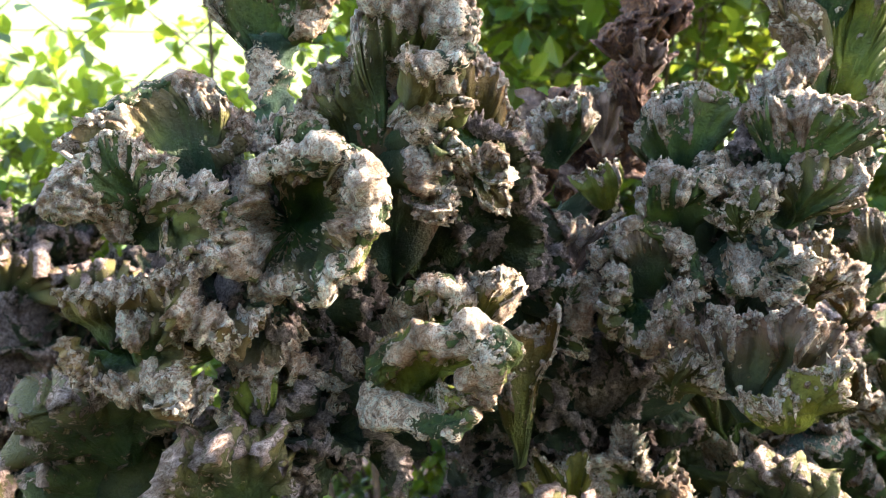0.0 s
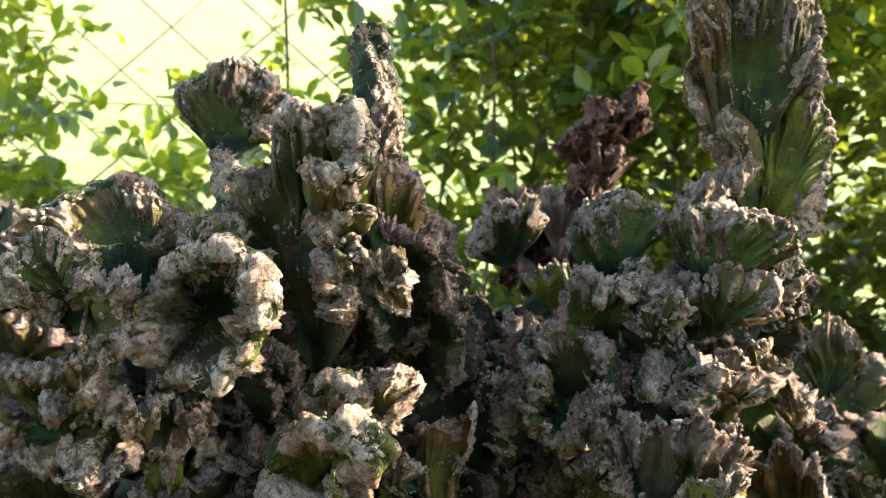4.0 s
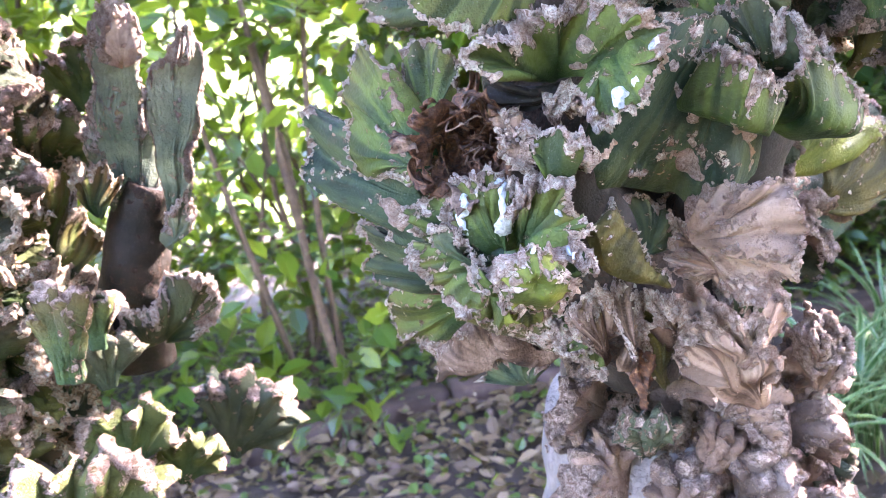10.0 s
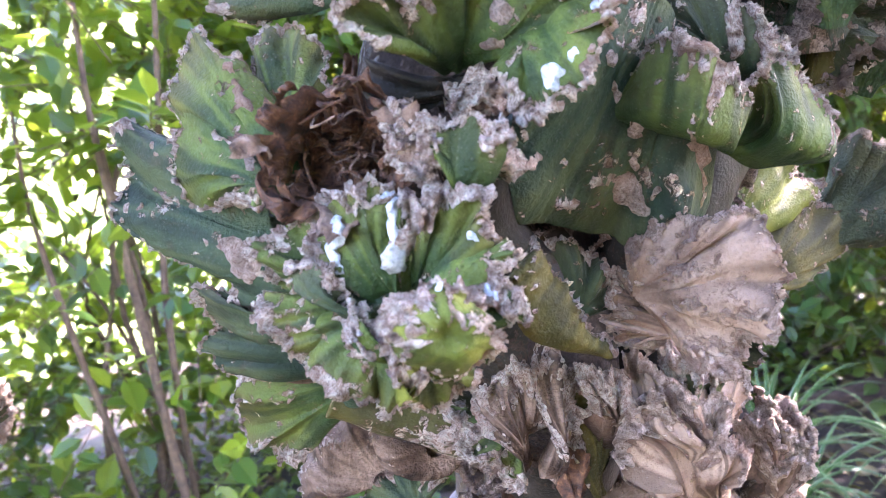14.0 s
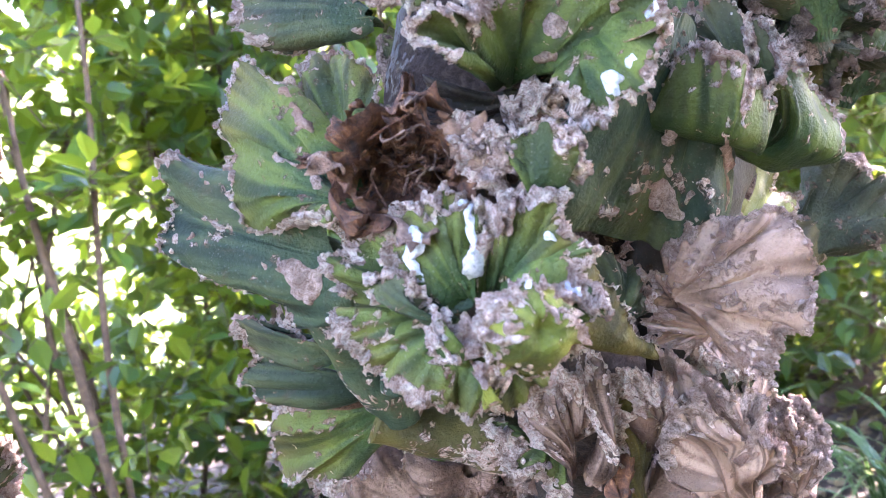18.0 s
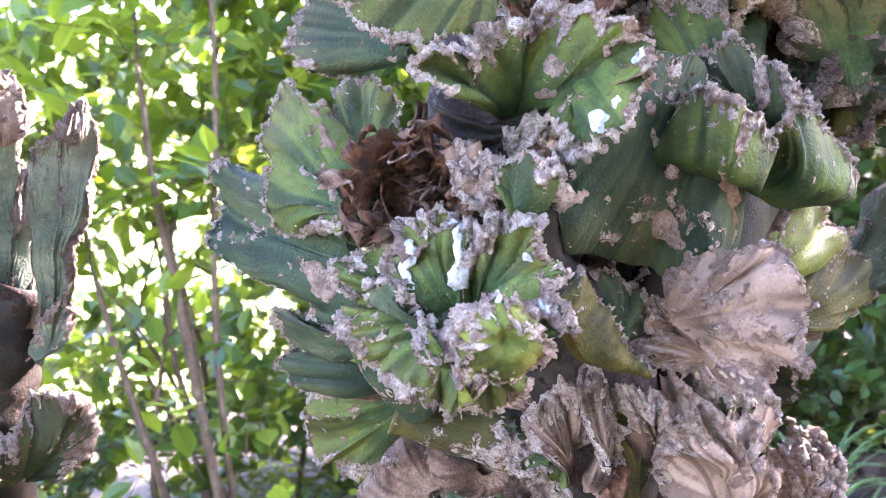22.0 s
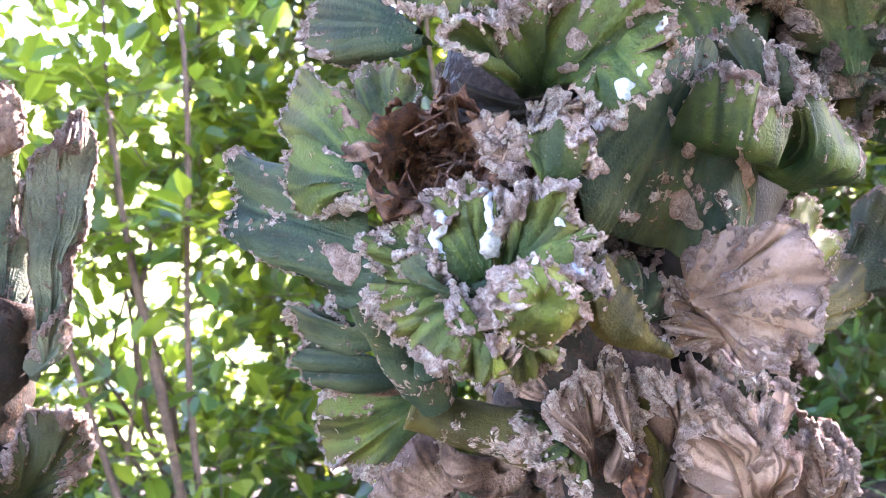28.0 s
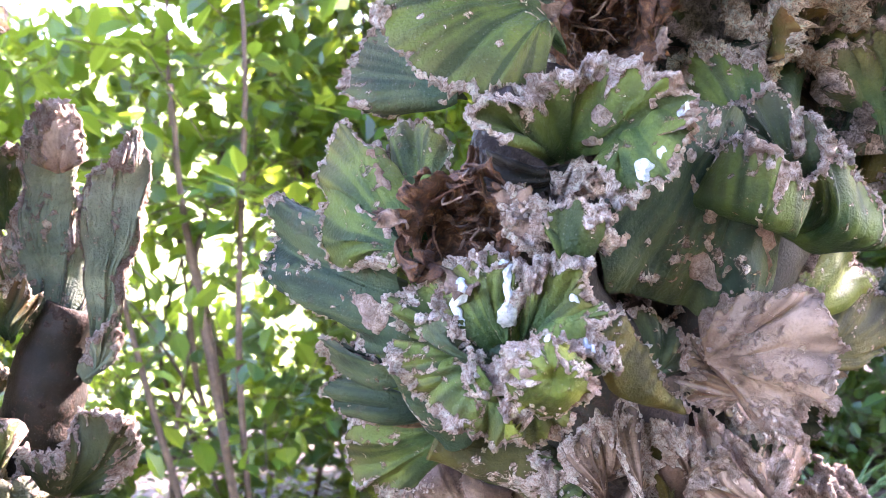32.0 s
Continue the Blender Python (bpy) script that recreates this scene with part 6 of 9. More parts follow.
crest(plant_c, (-0.491, 0.788, 0.561), (-0.01, -0.08, 1.03), (0.35, -0.90, 0.01), 0.060, 80, 4, 0.17, M_DEAD, 2870, name="dry_crest", label="dried beige crest", thick=0.15, margin=0.34, detail=0.52, stripes=0.9, teeth=0.6, rough=2.0)
crest(plant_c, (-0.359, 0.785, 0.523), (0.17, -0.31, 1.02), (0.17, -0.87, -0.23), 0.076, 140, 8, 0.26, M_CREST, 2887, thick=0.15, margin=0.34, detail=0.52, stripes=0.9, teeth=0.6)
crest(plant_c, (-0.426, 0.811, 0.557), (0.08, -0.39, 0.97), (0.30, -0.83, -0.34), 0.070, 160, 10, 0.26, M_SCAR, 2904, thick=0.15, margin=0.34, detail=0.52, stripes=0.9, teeth=0.6)
crest(plant_c, (-0.313, 0.781, 0.498), (0.20, -0.75, 0.72), (0.03, -0.53, -0.77), 0.065, 300, 11, 0.21, M_SCAR, 2921, thick=0.15, margin=0.34, detail=0.52, stripes=0.9, teeth=0.6)
crest(plant_c, (-0.464, 0.751, 0.492), (-0.27, -0.43, 0.86), (0.63, -0.76, -0.18), 0.075, 150, 10, 0.26, M_CREST, 2938, thick=0.15, margin=0.34, detail=0.52, stripes=0.9, teeth=0.6)
crest(plant_c, (-0.497, 0.737, 0.441), (-0.25, -0.41, 0.88), (0.64, -0.74, -0.16), 0.068, 150, 10, 0.26, M_SCAR, 2955, thick=0.15, margin=0.34, detail=0.52, stripes=0.9, teeth=0.6)
crest(plant_c, (-0.389, 0.712, 0.443), (0.18, -0.29, 1.06), (0.19, -0.84, -0.18), 0.073, 150, 8, 0.26, M_CREST, 2972, thick=0.15, margin=0.34, detail=0.52, stripes=0.9, teeth=0.6)
crest(plant_c, (-0.238, 0.765, 0.417), (0.41, 0.01, 0.98), (0.04, -0.90, 0.22), 0.073, 90, 8, 0.17, M_CREST, 2989, thick=0.15, margin=0.34, detail=0.52, stripes=0.9, teeth=0.6)
crest(plant_c, (-0.263, 0.892, 0.517), (0.54, -0.26, 0.89), (-0.14, -0.91, -0.08), 0.059, 120, 8, 0.26, M_GREY, 3006, thick=0.15, margin=0.34, detail=0.52, stripes=0.9, teeth=0.6)
crest(plant_b, (-0.326, 0.816, 0.618), (-0.01, -0.20, 0.98), (0.30, -0.93, -0.18), 0.038, 120, 5, 0.25, M_GREY, 3023, thick=0.15, margin=0.34, detail=0.52, stripes=0.9, teeth=0.6)
crest(plant_b, (-0.325, 0.820, 0.556), (0.20, -0.22, 1.04), (0.16, -0.89, -0.12), 0.047, 130, 5, 0.25, M_CREST, 3040, thick=0.15, margin=0.34, detail=0.52, stripes=0.9, teeth=0.6)
crest(plant_b, (-0.295, 0.847, 0.525), (0.46, -0.30, 0.99), (-0.06, -0.84, -0.06), 0.038, 120, 7, 0.25, M_CREST, 3057, thick=0.15, margin=0.34, detail=0.52, stripes=0.9, teeth=0.6)
crest(plant_b, (-0.319, 0.783, 0.657), (0.18, -0.08, 1.00), (0.21, -0.95, -0.06), 0.035, 50, 3, 0.15, M_CREST, 3074, thick=0.15, margin=0.34, detail=0.52, stripes=0.9, teeth=0.6)
# frilled crests further down, and on the neighbour
frond(plant_b, [(-0.466, 0.86, 1.05)], [(-0.539, 0.82, 1.07), (-0.52, 0.81, 1.109), (-0.473, 0.8, 1.127), (-0.425, 0.8, 1.138), (-0.385, 0.81, 1.127), (-0.373, 0.82, 1.093)], C_GREEN, 12013, rough=1.1, lip=0.003, thick=0.005, knobs=0.15, size=0.0016, crust=0.007, crumple=0.004, depth=0.008, scallop=0.004, solid=0.62, ridge=0.2, flute=0.0008, pleats=4)
frond(plant_b, [(-0.477, 0.885, 1.134)], [(-0.549, 0.85, 1.147), (-0.511, 0.84, 1.179), (-0.456, 0.835, 1.196), (-0.403, 0.84, 1.187), (-0.375, 0.85, 1.155)], C_LIME, 12026, rough=1.1, lip=0.003, thick=0.005, knobs=0.15, size=0.0016, crust=0.007, crumple=0.004, depth=0.008, scallop=0.004, solid=0.62, ridge=0.2, flute=0.0008, pleats=4)
frond(plant_b, [(-0.508, 0.85, 0.947)], [(-0.6, 0.81, 0.968), (-0.575, 0.8, 1.008), (-0.524, 0.79, 1.029), (-0.474, 0.79, 1.021), (-0.443, 0.8, 0.99)], C_GREEN, 12039, rough=1.1, lip=0.003, thick=0.005, knobs=0.15, size=0.0016, crust=0.007, crumple=0.004, depth=0.008, scallop=0.004, solid=0.62, ridge=0.2, flute=0.0008, pleats=4)
frond(plant_b, [(-0.538, 0.845, 0.86)], [(-0.624, 0.805, 0.861), (-0.633, 0.79, 0.91), (-0.616, 0.785, 0.947), (-0.566, 0.78, 0.962), (-0.519, 0.785, 0.95), (-0.485, 0.79, 0.913)], C_TEAL, 12052, rough=1.1, lip=0.003, thick=0.005, knobs=0.15, size=0.0016, crust=0.004, crumple=0.004, depth=0.008, scallop=0.004, solid=0.62, ridge=0.4, flute=0.0008, pleats=6)
frond(plant_b, [(-0.417, 0.84, 0.859)], [(-0.478, 0.8, 0.911), (-0.447, 0.79, 0.95), (-0.402, 0.79, 0.955), (-0.361, 0.795, 0.937), (-0.34, 0.8, 0.899)], C_OLIVE, 12065, rough=1.1, lip=0.003, thick=0.005, knobs=0.15, size=0.0016, crust=0.007, crumple=0.004, depth=0.008, scallop=0.004, solid=0.62, ridge=0.2, flute=0.0008, pleats=4)
frond(plant_b, [(-0.299, 0.875, 1.097)], [(-0.342, 0.85, 1.13), (-0.326, 0.845, 1.186), (-0.284, 0.84, 1.199), (-0.243, 0.845, 1.172)], C_TEAL, 12078, rough=1.1, lip=0.003, thick=0.005, knobs=0.15, size=0.0016, crust=0.007, crumple=0.004, depth=0.008, scallop=0.004, solid=0.62, ridge=0.2, flute=0.0008, pleats=4)
frond(plant_b, [(-0.381, 0.88, 1.156)], [(-0.407, 0.86, 1.187), (-0.383, 0.855, 1.228), (-0.338, 0.855, 1.232), (-0.32, 0.86, 1.195)], C_GREEN, 12091, rough=1.1, lip=0.003, thick=0.005, knobs=0.15, size=0.0016, crust=0.007, crumple=0.004, depth=0.008, scallop=0.004, solid=0.62, ridge=0.2, flute=0.0008, pleats=3)
frond(plant_b, [(-0.51, 0.845, 0.686)], [(-0.592, 0.8, 0.754), (-0.558, 0.79, 0.799), (-0.501, 0.785, 0.805), (-0.446, 0.79, 0.782), (-0.401, 0.79, 0.742)], C_TEAL, 12104, rough=1.1, lip=0.003, thick=0.005, knobs=0.15, size=0.0016, crust=0.007, crumple=0.004, depth=0.008, scallop=0.004, solid=0.62, ridge=0.2, flute=0.0008, pleats=5)
frond(plant_b, [(-0.567, 0.845, 0.62)], [(-0.604, 0.8, 0.691), (-0.573, 0.79, 0.73), (-0.53, 0.79, 0.728), (-0.514, 0.79, 0.691)], C_GREEN, 12117, rough=1.1, lip=0.003, thick=0.005, knobs=0.15, size=0.0016, crust=0.007, crumple=0.004, depth=0.008, scallop=0.004, solid=0.62, ridge=0.2, flute=0.0008, pleats=4)
frond(plant_b, [(-0.476, 0.845, 0.607)], [(-0.518, 0.8, 0.667), (-0.491, 0.79, 0.721), (-0.447, 0.785, 0.705), (-0.412, 0.79, 0.684), (-0.398, 0.79, 0.64)], C_TEAL, 12130, rough=1.1, lip=0.003, thick=0.005, knobs=0.15, size=0.0016, crust=0.007, crumple=0.004, depth=0.008, scallop=0.004, solid=0.62, ridge=0.2, flute=0.0008, pleats=5)
frond(plant_b, [(-0.436, 0.86, 0.986)], [(-0.489, 0.82, 1.025), (-0.448, 0.81, 1.037), (-0.403, 0.81, 1.041), (-0.379, 0.82, 1.016)], C_TEAL, 12143, rough=1.1, lip=0.003, thick=0.005, knobs=0.15, size=0.0016, crust=0.007, crumple=0.004, depth=0.008, scallop=0.004, solid=0.62, ridge=0.2, flute=0.0008, pleats=3)
frond(plant_b, [(-0.408, 0.96, 0.703)], [(-0.462, 0.94, 0.793), (-0.441, 0.93, 0.845), (-0.397, 0.925, 0.859), (-0.353, 0.925, 0.843), (-0.335, 0.93, 0.785)], C_TEAL, 12156, rough=1.1, lip=0.003, thick=0.005, knobs=0.15, size=0.0016, crust=0.005, crumple=0.004, depth=0.011, scallop=0.004, solid=0.62, ridge=0.2, flute=0.0008, pleats=5)
frond(plant_b, [(-0.398, 0.96, 0.639)], [(-0.454, 0.94, 0.714), (-0.422, 0.93, 0.758), (-0.379, 0.925, 0.764), (-0.34, 0.93, 0.742), (-0.329, 0.935, 0.687)], C_GREEN, 12169, rough=1.1, lip=0.003, thick=0.005, knobs=0.15, size=0.0016, crust=0.006, crumple=0.004, depth=0.011, scallop=0.004, solid=0.62, ridge=0.2, flute=0.0008, pleats=5)
frond(plant_b, [(-0.417, 0.97, 0.563)], [(-0.472, 0.95, 0.622), (-0.438, 0.94, 0.677), (-0.389, 0.935, 0.683), (-0.35, 0.94, 0.66), (-0.343, 0.945, 0.604)], C_TEAL, 12182, rough=1.1, lip=0.003, thick=0.005, knobs=0.15, size=0.0016, crust=0.006, crumple=0.004, depth=0.011, scallop=0.004, solid=0.62, ridge=0.2, flute=0.0008, pleats=5)
frond(plant_a, [(0.088, 0.6, 1.05)], [(0.038, 0.57, 1.062), (0.053, 0.56, 1.112), (0.076, 0.555, 1.133), (0.099, 0.555, 1.111), (0.121, 0.56, 1.075)], C_LIME, 12195, rough=1.1, lip=0.003, thick=0.005, knobs=0.15, size=0.0016, crust=0.007, crumple=0.004, depth=0.008, scallop=0.004, solid=0.62, ridge=0.2, flute=0.0008, pleats=4)
frond(plant_a, [(0.052, 0.62, 0.99)], [(-0.004, 0.585, 1.026), (0.006, 0.578, 1.054), (0.041, 0.572, 1.061), (0.076, 0.572, 1.05), (0.092, 0.578, 1.015)], C_GREEN, 12208, rough=1.1, lip=0.003, thick=0.005, knobs=0.15, size=0.0016, crust=0.007, crumple=0.004, depth=0.008, scallop=0.004, solid=0.62, ridge=0.2, flute=0.0008, pleats=5)
frond(plant_a, [(0.162, 0.625, 0.949)], [(0.134, 0.595, 0.983), (0.143, 0.588, 1.01), (0.168, 0.587, 1.006), (0.18, 0.59, 0.977)], C_OLIVE, 12221, rough=1.1, lip=0.003, thick=0.005, knobs=0.15, size=0.0016, crust=0.007, crumple=0.004, depth=0.008, scallop=0.004, solid=0.62, ridge=0.2, flute=0.0008, pleats=4)
frond(plant_a, [(0.212, 0.63, 0.982)], [(0.178, 0.61, 1.012), (0.188, 0.6, 1.042), (0.216, 0.6, 1.044), (0.237, 0.605, 1.017)], C_GREEN, 12234, rough=1.1, lip=0.003, thick=0.005, knobs=0.15, size=0.0016, crust=0.007, crumple=0.004, depth=0.008, scallop=0.004, solid=0.62, ridge=0.2, flute=0.0008, pleats=4)
frond(plant_a, [(0.303, 0.66, 0.962)], [(0.251, 0.635, 1.001), (0.26, 0.625, 1.033), (0.291, 0.62, 1.042), (0.323, 0.622, 1.027), (0.339, 0.63, 0.988)], C_GREEN, 12247, rough=1.1, lip=0.003, thick=0.005, knobs=0.15, size=0.0016, crust=0.007, crumple=0.004, depth=0.008, scallop=0.004, solid=0.62, ridge=0.2, flute=0.0008, pleats=5)
frond(plant_a, [(0.289, 0.685, 0.865)], [(0.224, 0.655, 0.906), (0.247, 0.645, 0.946), (0.285, 0.64, 0.948), (0.326, 0.645, 0.929), (0.335, 0.65, 0.881)], C_LIME, 12260, rough=1.1, lip=0.003, thick=0.005, knobs=0.15, size=0.0016, crust=0.007, crumple=0.004, depth=0.008, scallop=0.004, solid=0.62, ridge=0.2, flute=0.0008, pleats=5)
frond(plant_a, [(0.305, 0.7, 0.833)], [(0.275, 0.675, 0.861), (0.297, 0.67, 0.881), (0.327, 0.67, 0.865), (0.332, 0.675, 0.836)], C_GREEN, 12286, rough=1.1, lip=0.003, thick=0.005, knobs=0.15, size=0.0016, crust=0.007, crumple=0.004, depth=0.008, scallop=0.004, solid=0.62, ridge=0.2, flute=0.0008, pleats=3)
frond(plant_a, [(0.029, 0.63, 0.878)], [(-0.009, 0.6, 0.906), (0.004, 0.592, 0.935), (0.038, 0.59, 0.937), (0.059, 0.595, 0.908)], C_GREEN, 12338, rough=1.1, lip=0.003, thick=0.005, knobs=0.15, size=0.0016, crust=0.007, crumple=0.004, depth=0.008, scallop=0.004, solid=0.62, ridge=0.2, flute=0.0008, pleats=4)
frond(plant_a, [(0.1, 0.625, 0.912)], [(0.068, 0.6, 0.938), (0.073, 0.59, 0.976), (0.103, 0.588, 0.971), (0.121, 0.59, 0.935)], C_GREEN, 12351, rough=1.1, lip=0.003, thick=0.005, knobs=0.15, size=0.0016, crust=0.007, crumple=0.004, depth=0.008, scallop=0.004, solid=0.62, ridge=0.2, flute=0.0008, pleats=4)
frond(plant_a, [(0.16, 0.64, 0.858)], [(0.125, 0.615, 0.886), (0.137, 0.605, 0.922), (0.165, 0.605, 0.922), (0.184, 0.61, 0.888)], C_OLIVE, 12364, rough=1.1, lip=0.003, thick=0.005, knobs=0.15, size=0.0016, crust=0.007, crumple=0.004, depth=0.008, scallop=0.004, solid=0.62, ridge=0.2, flute=0.0008, pleats=4)
frond(plant_a, [(0.043, 0.62, 0.943)], [(-0.012, 0.6, 0.963), (0.01, 0.595, 0.981), (0.04, 0.592, 0.982), (0.071, 0.595, 0.96)], C_TEAL, 12377, rough=1.1, lip=0.003, thick=0.005, knobs=0.15, size=0.0016, crust=0.007, crumple=0.004, depth=0.008, scallop=0.004, solid=0.62, ridge=0.2, flute=0.0008, pleats=5)
frond(plant_a, [(-0.111, 0.64, 0.901)], [(-0.147, 0.62, 0.94), (-0.129, 0.61, 0.962), (-0.098, 0.605, 0.964), (-0.081, 0.61, 0.93)], C_GREEN, 12390, rough=1.1, lip=0.003, thick=0.005, knobs=0.15, size=0.0016, crust=0.007, crumple=0.004, depth=0.008, scallop=0.004, solid=0.62, ridge=0.2, flute=0.0008, pleats=4)
frond(plant_a, [(0.212, 0.66, 1.095)], [(0.164, 0.63, 1.117), (0.176, 0.62, 1.153), (0.213, 0.62, 1.157), (0.248, 0.63, 1.128)], C_GREEN, 12429, rough=1.1, lip=0.003, thick=0.005, knobs=0.15, size=0.0016, crust=0.007, crumple=0.004, depth=0.008, scallop=0.004, solid=0.62, ridge=0.2, flute=0.0008, pleats=4)
frond(plant_a, [(0.284, 0.68, 1.108)], [(0.233, 0.65, 1.13), (0.251, 0.64, 1.166), (0.288, 0.64, 1.171), (0.313, 0.65, 1.13)], C_OLIVE, 12442, rough=1.1, lip=0.003, thick=0.005, knobs=0.15, size=0.0016, crust=0.007, crumple=0.004, depth=0.008, scallop=0.004, solid=0.62, ridge=0.2, flute=0.0008, pleats=4)
frond(plant_a, [(0.371, 0.7, 1.082)], [(0.311, 0.67, 1.1), (0.327, 0.66, 1.143), (0.365, 0.66, 1.148), (0.405, 0.67, 1.105)], C_GREEN, 12455, rough=1.1, lip=0.003, thick=0.005, knobs=0.15, size=0.0016, crust=0.007, crumple=0.004, depth=0.008, scallop=0.004, solid=0.62, ridge=0.2, flute=0.0008, pleats=4)
frond(plant_a, [(0.23, 0.66, 1.049)], [(0.175, 0.63, 1.067), (0.193, 0.62, 1.104), (0.23, 0.62, 1.102), (0.261, 0.63, 1.066)], C_TEAL, 12468, rough=1.1, lip=0.003, thick=0.005, knobs=0.15, size=0.0016, crust=0.007, crumple=0.004, depth=0.008, scallop=0.004, solid=0.62, ridge=0.2, flute=0.0008, pleats=4)
frond(plant_a, [(0.387, 0.7, 1.008)], [(0.34, 0.68, 1.033), (0.351, 0.67, 1.066), (0.383, 0.67, 1.065), (0.418, 0.68, 1.02)], C_OLIVE, 12481, rough=1.1, lip=0.003, thick=0.005, knobs=0.15, size=0.0016, crust=0.007, crumple=0.004, depth=0.008, scallop=0.004, solid=0.62, ridge=0.2, flute=0.0008, pleats=4)
frond(plant_a, [(0.299, 0.68, 1.043)], [(0.259, 0.655, 1.061), (0.272, 0.65, 1.092), (0.304, 0.65, 1.09), (0.33, 0.66, 1.055)], C_GREEN, 12494, rough=1.1, lip=0.003, thick=0.005, knobs=0.15, size=0.0016, crust=0.007, crumple=0.004, depth=0.008, scallop=0.004, solid=0.62, ridge=0.2, flute=0.0008, pleats=4)
frond(plant_a, [(0.391, 0.7, 0.944)], [(0.344, 0.67, 0.971), (0.355, 0.665, 1.0), (0.387, 0.665, 1.0), (0.41, 0.67, 0.965)], C_GREEN, 12507, rough=1.1, lip=0.003, thick=0.005, knobs=0.15, size=0.0016, crust=0.007, crumple=0.004, depth=0.008, scallop=0.004, solid=0.62, ridge=0.2, flute=0.0008, pleats=4)
frond(plant_a, [(0.23, 0.67, 0.914)], [(0.192, 0.64, 0.941), (0.199, 0.63, 0.974), (0.228, 0.63, 0.975), (0.25, 0.64, 0.943)], C_TEAL, 12520, rough=1.1, lip=0.003, thick=0.005, knobs=0.15, size=0.0016, crust=0.007, crumple=0.004, depth=0.008, scallop=0.004, solid=0.62, ridge=0.2, flute=0.0008, pleats=4)
# added filler stem, its near-black colour standing in for shade between crests
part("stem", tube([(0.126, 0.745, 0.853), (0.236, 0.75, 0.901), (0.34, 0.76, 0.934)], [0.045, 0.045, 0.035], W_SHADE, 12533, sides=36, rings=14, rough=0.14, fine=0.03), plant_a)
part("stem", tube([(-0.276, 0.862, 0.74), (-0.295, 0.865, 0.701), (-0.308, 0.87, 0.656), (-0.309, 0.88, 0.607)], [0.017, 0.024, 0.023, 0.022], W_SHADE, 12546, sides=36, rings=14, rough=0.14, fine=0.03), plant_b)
frond(plant_b, [(-0.288, 0.862, 0.717)], [(-0.311, 0.857, 0.751), (-0.305, 0.853, 0.784), (-0.295, 0.85, 0.816), (-0.288, 0.848, 0.845), (-0.277, 0.847, 0.858), (-0.265, 0.847, 0.857), (-0.259, 0.847, 0.84), (-0.262, 0.85, 0.807), (-0.264, 0.853, 0.774), (-0.264, 0.857, 0.746)], W_GREY, 12559, crust=0.008, knobs=0.3, size=0.0012, crumple=0.003, depth=0.0015, scallop=0.002, rough=1.0, lip=0.001, pleats=1.5, ridge=0.4, bulge=0.004, lines=0.1, stain=1.5, neck=0.2)
frond(plant_b, [(-0.275, 0.848, 0.822)], [(-0.288, 0.842, 0.827), (-0.285, 0.84, 0.846), (-0.272, 0.839, 0.857), (-0.261, 0.839, 0.85), (-0.259, 0.842, 0.829)], W_PALE, 12572, crust=0.003, knobs=0.3, size=0.0012, crumple=0.003, depth=0.001, scallop=0.002, rough=1.0, lip=0.001, pleats=1, bulge=0.004, lines=0.2)
frond(plant_b, [(-0.263, 0.85, 0.713)], [(-0.268, 0.843, 0.761), (-0.262, 0.838, 0.794), (-0.255, 0.835, 0.815), (-0.246, 0.834, 0.819), (-0.238, 0.833, 0.836), (-0.227, 0.833, 0.839), (-0.224, 0.834, 0.822), (-0.23, 0.837, 0.795), (-0.237, 0.84, 0.768), (-0.244, 0.845, 0.742)], W_GREY, 12585, crust=0.007, knobs=0.3, size=0.0012, crumple=0.003, depth=0.0015, scallop=0.002, rough=1.0, lip=0.001, pleats=2, ridge=0.4, bulge=0.004, lines=0.1, stain=1.5, neck=0.2)
frond(plant_b, [(-0.273, 0.855, 0.696)], [(-0.277, 0.848, 0.703), (-0.27, 0.842, 0.721), (-0.256, 0.84, 0.732), (-0.249, 0.842, 0.722), (-0.254, 0.846, 0.705)], W_GREY, 12598, crust=0.002, knobs=0.3, size=0.0012, crumple=0.003, depth=0.005, scallop=0.002, rough=1.0, lip=0.001, pleats=1.5)
frond(plant_b, [(-0.289, 0.855, 0.629)], [(-0.321, 0.845, 0.637), (-0.312, 0.835, 0.662), (-0.293, 0.83, 0.662), (-0.273, 0.828, 0.674), (-0.253, 0.832, 0.675), (-0.248, 0.838, 0.655), (-0.261, 0.845, 0.631)], W_TEAL, 12611, crust=0.006, knobs=0.3, size=0.0012, crumple=0.003, depth=0.005, scallop=0.002, rough=1.0, lip=0.001, pleats=3, ridge=0.3)
frond(plant_b, [(-0.311, 0.85, 0.725)], [(-0.324, 0.84, 0.754), (-0.314, 0.836, 0.763), (-0.299, 0.835, 0.755), (-0.296, 0.84, 0.738)], C_GREEN, 12624, crust=0.006, knobs=0.3, size=0.0012, crumple=0.003, depth=0.005, scallop=0.002, rough=1.0, lip=0.001, pleats=3)
frond(plant_b, [(-0.328, 0.86, 0.624)], [(-0.342, 0.85, 0.653), (-0.328, 0.845, 0.665), (-0.317, 0.845, 0.654), (-0.317, 0.85, 0.632)], C_GREEN, 12637, crust=0.006, knobs=0.3, size=0.0012, crumple=0.003, depth=0.005, scallop=0.002, rough=1.0, lip=0.001, pleats=3)
